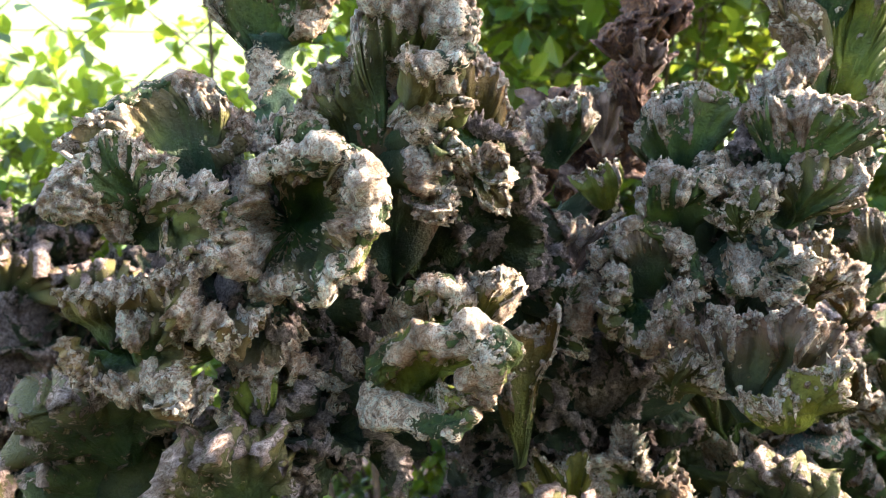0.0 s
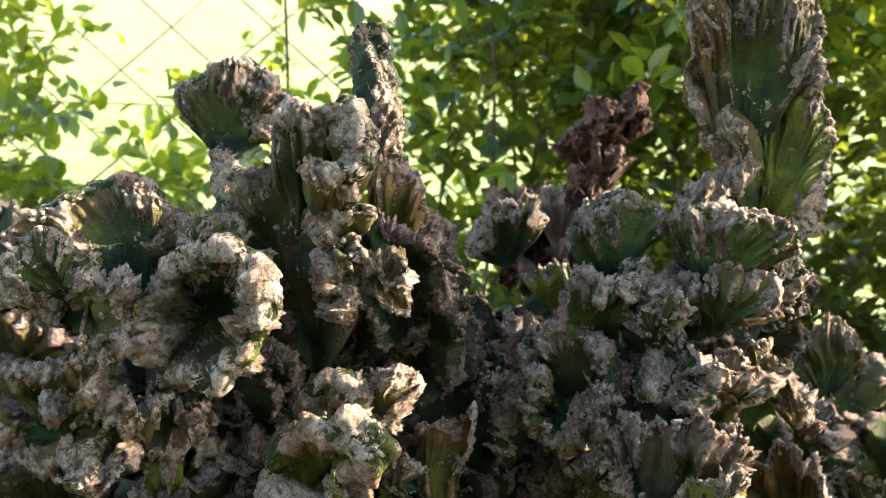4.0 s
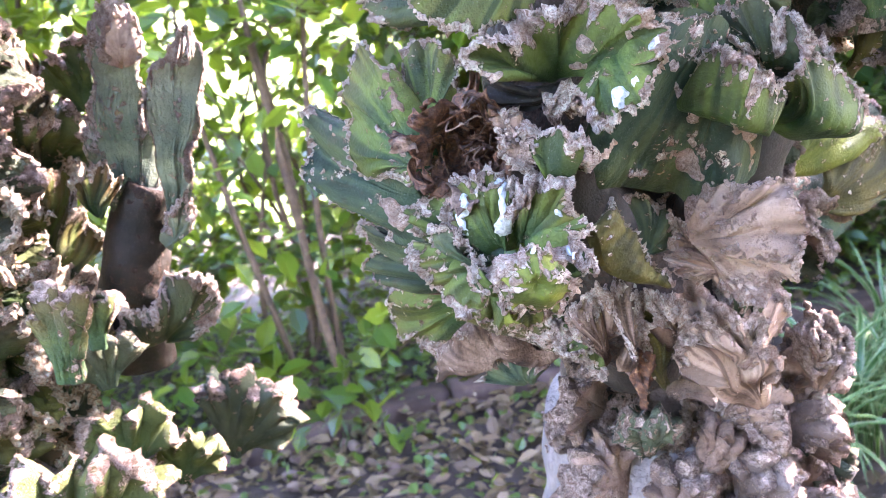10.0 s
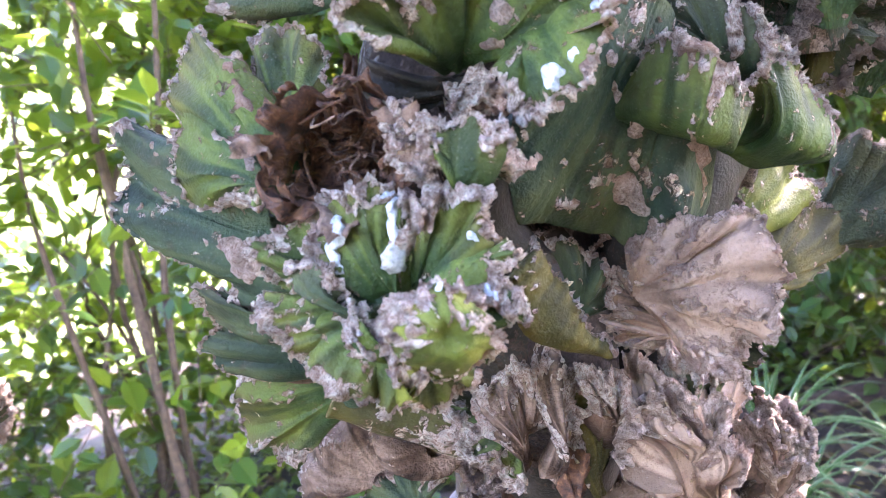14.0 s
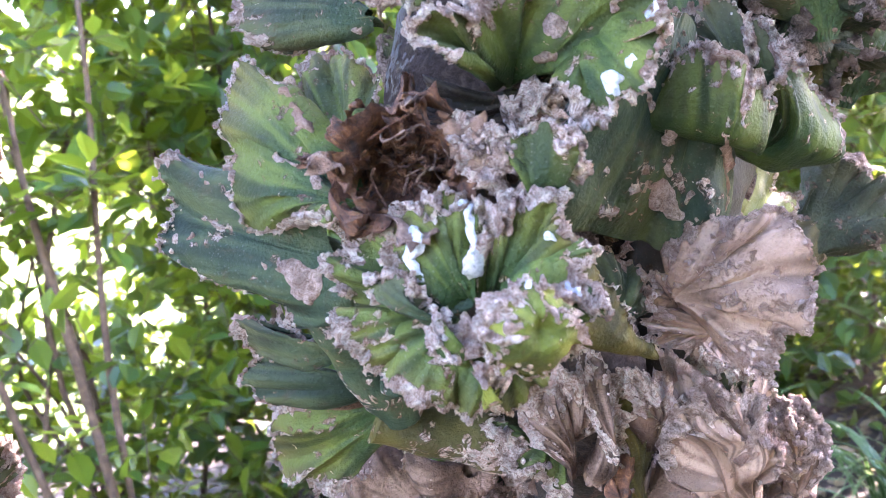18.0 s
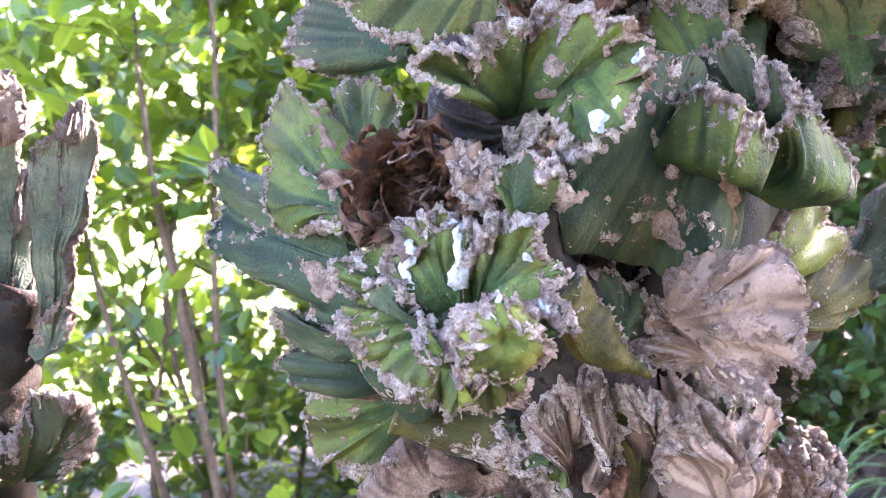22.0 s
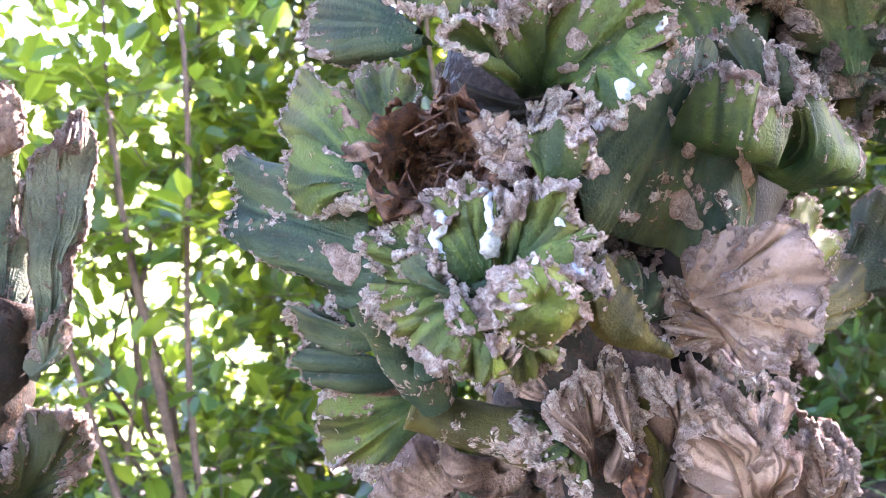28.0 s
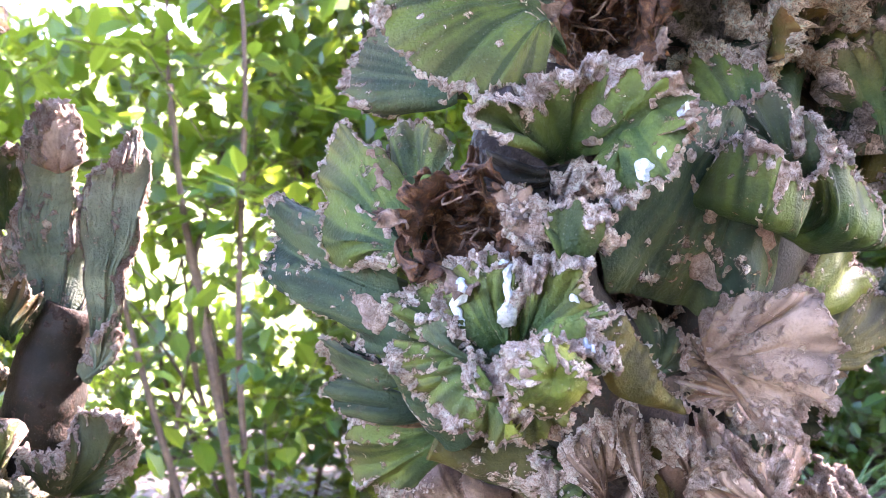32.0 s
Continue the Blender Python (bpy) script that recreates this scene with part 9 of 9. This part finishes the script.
shrub("low dark shrub with small leaves beside the bed", (0.85, 2.2, 0.0), (1.9, 2.7, 0.85), 260, OVAL, M_LEAF_DARK, 37, 1)
shrub("low twiggy shrub with bright green leaves", (-1.3, 2.5, 0.0), (0.5, 3.3, 0.42), 260, SMALL, M_LEAF, 24, 3)
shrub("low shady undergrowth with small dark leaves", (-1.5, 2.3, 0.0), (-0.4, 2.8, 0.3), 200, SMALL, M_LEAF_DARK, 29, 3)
# out-of-view shrub added only to break the sun into dapples
shrub("unseen tall leafy shrub added to shade the bed", (1.45, -0.2, 1.15), (2.4, 1.75, 3.0), 162, OVAL, M_LEAF_DARK, 25, 5, lambda w: ((w[:, 2] > 1.55) & (w[:, 1] > 1.05)) | (rng.random(len(w)) < 0.4), group="")
# added almost out of view, to keep low sun off grass and soil
shrub("low dense shrub added to shade grass and ground", (1.35, 0.5, 0.0), (2.5, 2.3, 1.2), 900, OVAL, M_LEAF_DARK, 26, 4, group="")
# sun blocker for the left plants, added at the corner
shrub("leafy shrub added at the bed corner as a sun blocker", (1.4, 1.45, 1.0), (2.5, 2.3, 1.5), 220, OVAL, M_LEAF_DARK, 28, 4, group="")
# invented hedge behind the camera, cuts frontal skylight and lawn bounce
shrub("unseen dense dark hedge added to block frontal light", (-3.2, -3.0, 0.0), (3.2, -2.2, 3.0), 2000, (0.15, 0.095), M_LEAF_DARK, 27, 8, group="")


def sapling(path, radii, seed, leaves):
    """A thin leafy sapling."""
    t = thing("sapling", "slim brown sapling with paired oval leaves", "sapling", path[0], group="saplings")
    off = Matrix.Translation(tuple(-c for c in path[0]))
    part("trunk", tube(path, radii, M_TWIG, seed, sides=9, rough=0.06, rings=6), t)
    lo = [min(p[i] for p in path[1:]) - 0.14 for i in range(3)]
    hi = [max(p[i] for p in path[1:]) + 0.14 for i in range(3)]
    foliage("foliage", t, lo, hi, leaves, (0.07, 0.042), M_LEAF, seed)
    for o in t.children:
        o.matrix_parent_inverse = off


sapling([(-0.11000000000000001, 2.11, -0.06), (-0.14, 2.1, 0.145), (-0.16, 2.1, 0.406), (-0.18, 2.1, 0.649), (-0.193, 2.1, 0.842), (-0.19, 2.1, 1.03)], [0.011, 0.01, 0.009, 0.008, 0.006, 0.004], 61, 26)
sapling([(-0.20400000000000001, 2.1599999999999997, -0.06), (-0.234, 2.15, 0.148), (-0.288, 2.15, 0.44), (-0.321, 2.15, 0.674), (-0.323, 2.15, 0.856)], [0.009, 0.008, 0.007, 0.005, 0.003], 62, 24)
sapling([(1.12, 2.4, -0.06), (1.1, 2.38, 0.4), (1.12, 2.3, 0.8)], [0.012, 0.01, 0.006], 64, 14)
sapling([(0.95, 2.3, -0.06), (1.15, 2.3, 0.25), (1.42, 2.28, 0.5)], [0.011, 0.009, 0.005], 65, 12)

# ---- fence ----
fence = thing("wire_fence", "old diamond-mesh wire fence between shrubs and lawn", "fence", (0, 3.0, GROUND))
for i in range(26):
    for sgn in (1, -1):
        x0 = -5.2 + i * 0.35
        part("wire", tube([(x0, 0, 0.5), (x0 + sgn * 0.85, 0.004 * sgn, 1.2), (x0 + sgn * 1.7, 0, 1.9)], [0.0036] * 3, M_WIRE, 5, sides=5, rough=0, fine=0, rings=2), fence)
for z in (0.9, 1.55):
    part("strand", tube([(-4, 0.006, z), (-1, 0.006, z - 0.01), (2.5, 0.006, z)], [0.003] * 3, M_WIRE, 5, sides=5, rough=0, fine=0, rings=3), fence)

# ---- edging boards ----
def board(at, length, turn, seed):
    r = np.random.default_rng(seed)
    n, k = 40, 12
    w, h = 0.07, 0.07
    an = np.linspace(0, 2 * math.pi, k, endpoint=False)
    cs, sn = np.cos(an), np.sin(an)
    prof = np.stack([np.sign(cs) * np.abs(cs) ** 0.35 * w / 2, np.sign(sn) * np.abs(sn) ** 0.35 * h / 2], 1)
    X = np.linspace(-length / 2, length / 2, n)
    P = np.stack([np.repeat(X, k), np.tile(prof[:, 0], n), np.tile(prof[:, 1], n)], 1)
    P[:, 1:] += 0.004 * waves_field(seed, 9, 3)(P)[:, None] * np.array([1, 1])
    f = [[i * k + j, i * k + (j + 1) % k, (i + 1) * k + (j + 1) % k, (i + 1) * k + j] for i in range(n - 1) for j in range(k)]
    f += [list(range(k))[::-1], [(n - 1) * k + j for j in range(k)]]
    ob = new("edging_board", mesh_of("edging_board", P, f, M_PLANK))
    ob.matrix_basis = pose(*at, 0, 0, turn)
    tagged(ob, "weathered brown timber edging board on the soil", "board", "edging boards")


board((-1.15, 1.76, GROUND + 0.005), 1.0, 20, 1)
board((-0.28, 2.0, GROUND + 0.005), 0.75, 12, 2)
board((0.7, 2.06, GROUND + 0.005), 1.2, 2, 3)
board((1.9, 2.1, GROUND + 0.005), 1.15, 3, 4)


# ---- pebbles, litter ----
def pebble_mesh(seed):
    bm = bmesh.new()
    bmesh.ops.create_icosphere(bm, subdivisions=2, radius=1)
    r = np.random.default_rng(seed)
    sc = Vector((1, r.uniform(0.6, 0.85), r.uniform(0.4, 0.6)))
    f = waves_field(seed, 2.0, 2)
    for v in bm.verts:
        v.co = v.co * (1 + 0.16 * float(f(np.array(v.co)[None])[0]))
        v.co = Vector((v.co.x * sc.x, v.co.y * sc.y, v.co.z * sc.z))
    me = bpy.data.meshes.new("pebble")
    bm.to_mesh(me)
    bm.free()
    me.materials.append(M_PEBBLE)
    me.polygons.foreach_set("use_smooth", [True] * len(me.polygons))
    return me


gravel = thing("gravel", "loose brown and pink pebbles lying on soil", "gravel", (0, 0, GROUND))
stones = [pebble_mesh(70 + i) for i in range(6)]
pr = np.random.default_rng(5)
for i in range(290):
    x, y = (pr.uniform(-0.75, 0.3), pr.uniform(1.75, 2.45)) if i < 170 else (pr.uniform(-2.0, -0.75), pr.uniform(1.75, 2.5))
    s = pr.uniform(0.008, 0.02)
    part("pebble", stones[i % 6], gravel, Matrix.Translation((x, y, s * 0.35)) @ pose(0, 0, 0, pr.uniform(-25, 25), pr.uniform(-25, 25), pr.uniform(0, 360)) @ Matrix.Scale(s, 4))


def litter(name, label, n, box, leaf, mat, seed, z, flat):
    r = np.random.default_rng(seed)
    lv, lf = leaf_shape(*leaf)
    base = np.stack([r.uniform(box[0], box[1], n), r.uniform(box[2], box[3], n), GROUND + r.uniform(0.004, z, n)], 1)
    d = r.normal(size=(n, 3)) * np.array([1, 1, flat])
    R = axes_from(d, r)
    k = r.uniform(0.5, 1.2, n)
    V = np.einsum("nij,vj->nvi", R, lv) * k[:, None, None] + base[:, None]
    F = lf[None] + (np.arange(n) * len(lv))[:, None, None]
    tagged(new(name, mesh_of(name, V.reshape(-1, 3), F.reshape(-1, 3), mat, smooth=False)), label, "leaves", kind="stuff")


litter("leaf_litter", "dry brown fallen leaves scattered over the soil", 3200, (-2.2, 2.0, 1.3, 2.9), (0.045, 0.026), M_LITTER, 81, 0.03, 0.2)
litter("ground_cover", "low green clover-like plants covering the soil", 2600, (0.45, 2.3, 2.12, 2.7), (0.03, 0.026), M_COVER, 82, 0.16, 0.5)
litter("ground_cover", "low green weeds between the pebbles", 2200, (-0.8, 0.45, 2.02, 2.7), (0.028, 0.022), M_COVER, 83, 0.13, 0.5)
litter("leaf_litter", "small dark brown leaf litter in front of the boards", 2600, (-1.0, 0.5, 1.15, 2.0), (0.03, 0.017), M_LITTER, 85, 0.03, 0.25)
litter("ground_cover", "small green weeds in front of the boards", 700, (-0.7, 0.45, 1.2, 1.95), (0.026, 0.02), M_COVER, 86, 0.07, 0.5)
litter("ground_cover", "low green weeds under the shrubs", 1900, (-2.2, -0.8, 2.0, 2.6), (0.034, 0.026), M_COVER, 84, 0.12, 0.5)


# ---- striped grass ----
def blade_mesh(L, W, arch, seed):
    n = 12
    s = np.linspace(0, 1, n)
    an = 1.45 - arch * s ** 1.2
    step = L / (n - 1)
    y = np.concatenate([[0], np.cumsum(np.cos(an[:-1]) * step)])
    z = np.concatenate([[0], np.cumsum(np.sin(an[:-1]) * step)])
    w = W * (0.55 + 0.9 * s) * np.clip((1 - s) * 1.6, 0.02, 1) / 1.2
    P, ac = [], []
    for i in range(n):
        for c, a in ((-1, 0.0), (-0.45, 0.4), (0, 1.0), (0.45, 0.4), (1, 0.0)):
            P.append((c * w[i] / 2, y[i], z[i] + abs(c) * w[i] * 0.22))
            ac.append(a)
    return mesh_of("blade", np.array(P), grid_faces(n, 5), M_BLADE, across=ac)


BLADES = [blade_mesh(L, W, a, 1) for L, W, a in ((0.3, 0.014, 1.9), (0.36, 0.015, 2.3), (0.26, 0.013, 1.5), (0.33, 0.016, 2.7), (0.22, 0.012, 1.1))]


def grass_clump(x, y, n, size, seed):
    t = thing("striped_grass", "tuft of arching green and white striped grass on soil", "grass", (x, y, GROUND), group="striped grass tufts")
    r = np.random.default_rng(seed)
    for i in range(n):
        m = pose(r.normal() * 0.025, r.normal() * 0.025, 0, r.uniform(-12, 12), r.uniform(-12, 12), i * 137.5 + r.uniform(-20, 20)) @ Matrix.Scale(size * r.uniform(0.8, 1.15), 4)
        part("blade", BLADES[r.integers(5)], t, m)


grass_clump(-1.02, 1.5, 46, 0.85, 1)
grass_clump(-1.3, 1.62, 30, 0.75, 2)
grass_clump(0.52, 1.5, 54, 1.0, 3)
grass_clump(0.84, 1.62, 48, 0.95, 4)
grass_clump(1.12, 1.5, 44, 1.05, 5)
grass_clump(1.02, 1.85, 30, 1.1, 7)
grass_clump(-0.12, 1.98, 20, 0.32, 6)
# near tufts
grass_clump(0.52, 1.42, 60, 1.15, 20)
grass_clump(0.71, 1.51, 50, 1.10, 21)
grass_clump(0.46, 1.56, 36, 0.90, 22)
grass_clump(-1.03, 1.64, 50, 1.00, 23)


# ---- rotted hollows ----
def hollow(plant, at, axis, R, seed, n=15):
    """A rotted-out crest: a torn, crumpled cup, dark inside, with curled dry flaps along its rim and shards within."""
    r = np.random.default_rng(seed)
    m = basis(at, axis, (0.2, 0.1, 1))
    nu, nv = 90, 40
    an = np.linspace(0, 2 * math.pi, nu, endpoint=False)[:, None]
    s = np.linspace(0, 1, nv)[None, :]
    rag = sum(r.uniform(0.5, 1) * np.sin(k * an + r.uniform(0, 6.28)) for k in (2, 3, 5, 8, 13)) * 0.11
    inside = np.clip(s / 0.62, 0, 1)
    outside = np.clip((s - 0.62) / 0.38, 0, 1)
    rad = R * (0.92 * inside ** 0.55 + 0.10 * np.sin(outside * 1.57)) * (1 + rag * 0.6)
    deep = R * (-1.15 + (1.15 + rag) * inside ** 2.2 - 1.1 * outside ** 1.3)
    P = np.stack(np.broadcast_arrays(rad * np.cos(an), rad * np.sin(an), deep), -1).copy()
    q = P.reshape(-1, 3)
    wob = np.stack([0.12 * waves_field(seed + c, 3.0 / R, 2)(q) + 0.035 * waves_field(seed + 7 + c, 9 / R, 2)(q) for c in range(3)], 1)
    part("rotted_cup", mesh_of("rotted_cup", q + R * wob, grid_faces(nu, nv, True), M_ROT), plant, m, "dark brown rotted hollow")
    for i in range(3 * n):
        k, w = 12, 9
        within = i >= n
        a0, wd = i * 6.283 / n * (1 if not within else 2.1) + r.uniform(-0.5, 0.5), r.uniform(0.08, 0.32) if within else r.uniform(0.15, 0.55)
        ln, curl = R * r.uniform(0.15, 0.45) * (2.0 if i % 4 == 0 or within else 1), r.uniform(-1.3, 1.0)
        S, U = np.meshgrid(np.linspace(0, 1, k), np.linspace(-1, 1, w), indexing="ij")
        tilt = 1.45 + curl * S
        out = R * (r.uniform(0.2, 0.8) if within else r.uniform(0.85, 1.02)) + ln * S * np.cos(tilt)
        rise = R * (r.uniform(-1.15, -0.75) if within else -0.12) + ln * S * np.sin(tilt)
        A = a0 + wd * U * (1 - 0.45 * S ** 2)
        rise = rise + R * 0.10 * np.sin(U * r.uniform(3, 8) + i) * S ** 2
        Q = np.stack([out * np.cos(A), out * np.sin(A), rise], -1)
        Q += np.stack([np.cos(A), np.sin(A), 0 * A], -1) * (R * 0.05 * np.sin(U * 9 + i) * S)[..., None]
        Q[..., 2] += R * 0.12 * np.sign(ln) * waves_field(seed + i + 400, 14 / R, 2)(Q.reshape(-1, 3)).reshape(k, w) * S ** 3
        Q += R * 0.08 * np.stack([waves_field(seed + i * 3 + c, 6 / R, 2)(Q.reshape(-1, 3)).reshape(k, w) for c in range(3)], -1)
        V = Q.reshape(-1, 3)
        inn = V * np.array([0.96, 0.96, 1]) - np.array([0, 0, R * 0.015])
        F = grid_faces(k, w)
        n0 = len(V)
        edge = list(range(w)) + [c * w + w - 1 for c in range(1, k)] + [(k - 1) * w + c for c in range(w - 2, -1, -1)] + [c * w for c in range(k - 2, 0, -1)]
        band = [[edge[c], edge[(c + 1) % len(edge)], edge[(c + 1) % len(edge)] + n0, edge[c] + n0] for c in range(len(edge))]
        part("flake", mesh_of("flake", np.concatenate([V, inn]), F.tolist() + (F[:, ::-1] + n0).tolist() + band, M_ROT if within or i % 4 else M_RUST), plant, m)
    for i in range(2 * n):
        a0, ra, z0 = r.uniform(0, 6.283), R * r.uniform(0.3, 0.95), R * r.uniform(-1.0, -0.1)
        p = [(ra * math.cos(a0), ra * math.sin(a0), z0)]
        for c in range(3):
            p.append(tuple(v + R * r.normal() * 0.2 for v in p[-1]))
        part("fibre", tube(p, [R * 0.028, R * 0.022, R * 0.018, R * 0.008], M_ROT if i % 3 else M_RUST, seed + i, sides=5, rough=0.1, rings=3), plant, m)


hollow(plant_a, (-0.113, 0.590, 0.779), (-0.28, -0.94, 0.16), 0.021, 700)
hollow(plant_a, (-0.027, 0.625, 0.858), (-0.28, -0.96, -0.04), 0.022, 750)
hollow(plant_a, (0.097, 0.559, 0.991), (-0.03, -0.97, 0.23), 0.020, 800)
hollow(plant_a, (-0.038, 0.490, 0.964), (-0.04, -0.99, 0.14), 0.024, 850)
hollow(plant_a, (0.095, 0.678, 1.319), (0.21, -0.95, 0.22), 0.030, 900)

# ---- scars and dried white sap ----
scar(plant_a, [(-0.0224, 0.6004, 0.766), (-0.0125, 0.6037, 0.7582), (-0.0028, 0.6081, 0.7524), (0.0042, 0.6065, 0.7436), (0.0086, 0.5994, 0.7395)], 0.0065, 519, (-0.29, -0.76, -0.25))
scar(plant_a, [(-0.0127, 0.5929, 0.8009), (-0.0096, 0.5967, 0.7912), (-0.0088, 0.5984, 0.7809)], 0.0075, 520, (-0.17, -0.76, -0.08))
scar(plant_a, [(-0.0054, 0.5913, 0.7824), (-0.0033, 0.5949, 0.7749), (-0.0006, 0.6014, 0.769)], 0.006, 521, (-0.47, -0.52, -0.30))
scar(plant_a, [(0.0102, 0.5788, 0.7699), (0.0288, 0.6034, 0.7595), (0.0345, 0.6111, 0.747), (0.0348, 0.6148, 0.7371)], 0.006, 522, (0.36, -0.77, -0.41))
scar(plant_a, [(-0.152, 0.6413, 0.75), (-0.144, 0.6353, 0.7485), (-0.1395, 0.6327, 0.7429), (-0.1366, 0.632, 0.7347)], 0.0075, 523, (-0.58, -0.79, -0.06))
scar(plant_a, [(-0.1472, 0.6392, 0.7548), (-0.1434, 0.6362, 0.753)], 0.003, 524, (-0.41, -0.80, 0.44))
scar(plant_a, [(-0.0575, 0.5761, 0.8183), (-0.0584, 0.5785, 0.8128), (-0.0597, 0.5814, 0.8088)], 0.0055, 525, (-0.73, -0.60, -0.27))
scar(plant_a, [(-0.0452, 0.563, 0.8194), (-0.0426, 0.5654, 0.8154)], 0.004, 526, (-0.51, -0.65, -0.56))
scar(plant_a, [(-0.062, 0.586, 0.8062), (-0.0592, 0.5833, 0.8053), (-0.0565, 0.581, 0.8058)], 0.003, 527, (-0.70, -0.55, -0.39))
scar(plant_a, [(-0.1453, 0.6265, 0.7887), (-0.1397, 0.6175, 0.7834), (-0.1343, 0.6084, 0.7751)], 0.003, 528, (-0.53, -0.66, 0.43))
scar(plant_a, [(-0.1362, 0.6324, 0.811), (-0.1342, 0.6239, 0.8027), (-0.1321, 0.6178, 0.7935)], 0.0035, 529, (-0.14, -0.86, 0.41))
scar(plant_a, [(-0.1745, 0.6713, 0.766), (-0.1718, 0.6639, 0.7635), (-0.1682, 0.6628, 0.7655)], 0.004, 530, (-0.57, -0.47, 0.66))
scar(plant_a, [(-0.0818, 0.5794, 0.8232), (-0.0814, 0.5773, 0.8198)], 0.0022, 531, (-0.24, -0.70, 0.28))
scar(plant_a, [(-0.0912, 0.5754, 0.8182), (-0.0893, 0.5762, 0.8153)], 0.002, 532, (-0.17, -0.53, -0.80))
scar(plant_a, [(-0.0781, 0.5774, 0.8278), (-0.076, 0.5788, 0.8253)], 0.0018, 533, (-0.40, -0.68, 0.11))
scar(plant_a, [(-0.0712, 0.5744, 0.8265), (-0.0698, 0.5761, 0.824)], 0.002, 534, (-0.68, -0.47, -0.40))
scar(plant_a, [(-0.003, 0.6021, 0.7628), (0.0018, 0.6048, 0.7574)], 0.003, 535, (-0.56, -0.74, -0.09))
scar(plant_a, [(-0.0574, 0.5702, 0.7664), (-0.0388, 0.5989, 0.7677)], 0.003, 536, (-0.06, -0.95, -0.30))
scar(plant_a, [(-0.1624, 0.6613, 0.787), (-0.1613, 0.6563, 0.7809)], 0.003, 537, (-0.51, -0.68, 0.44))
scar(plant_a, [(-0.1086, 0.5457, 0.7314), (-0.1068, 0.5435, 0.7295), (-0.1044, 0.5425, 0.7301)], 0.004, 538, (-0.62, -0.59, 0.21))
scar(plant_a, [(-0.0959, 0.5436, 0.7344), (-0.095, 0.5411, 0.7317), (-0.0949, 0.5413, 0.7287)], 0.0045, 539, (-0.38, -0.61, 0.27))
scar(plant_a, [(-0.0027, 0.6239, 0.7124), (-0.0067, 0.6115, 0.7071), (-0.0051, 0.6129, 0.7006)], 0.005, 540, (-0.38, -0.51, 0.11))
scar(plant_a, [(0.0079, 0.6007, 0.7504), (0.0053, 0.6035, 0.7459)], 0.0025, 541, (-0.62, -0.78, 0.07))
scar(plant_a, [(-0.1169, 0.585, 0.7602), (-0.1178, 0.578, 0.7561), (-0.1191, 0.5829, 0.7495), (-0.119, 0.5789, 0.7455), (-0.118, 0.5778, 0.742)], 0.0052, 911, (-0.37, -0.70, 0.39), sap=True)
scar(plant_a, [(-0.0978, 0.5776, 0.7659), (-0.1006, 0.5731, 0.7616), (-0.1019, 0.5709, 0.7557), (-0.1036, 0.5668, 0.7503), (-0.1032, 0.5707, 0.745), (-0.0984, 0.5744, 0.7403)], 0.0042, 912, (-0.01, -0.65, -0.16), sap=True)
scar(plant_a, [(-0.0521, 0.5573, 0.7899), (-0.0517, 0.5598, 0.7937), (-0.0488, 0.5597, 0.7959)], 0.0062, 913, (-0.22, -0.87, 0.29), sap=True)
scar(plant_a, [(-0.0469, 0.5585, 0.7981), (-0.0452, 0.556, 0.8002)], 0.004, 914, (-0.86, -0.46, 0.19), sap=True)
scar(plant_a, [(-0.098, 0.5506, 0.7398), (-0.0965, 0.5497, 0.7392)], 0.0034, 915, (-0.08, -0.24, 0.94), sap=True)
scar(plant_a, [(-0.0367, 0.5565, 0.8138), (-0.037, 0.5513, 0.8138)], 0.003, 916, (-0.42, -0.44, 0.20), sap=True)
scar(plant_a, [(-0.0812, 0.5552, 0.7366), (-0.0812, 0.5535, 0.7344), (-0.0814, 0.5494, 0.7326)], 0.003, 917, (-0.54, -0.62, -0.04), sap=True)
scar(plant_a, [(-0.0822, 0.558, 0.7514), (-0.0833, 0.5588, 0.7486)], 0.003, 918, (-0.75, -0.63, 0.18), sap=True)
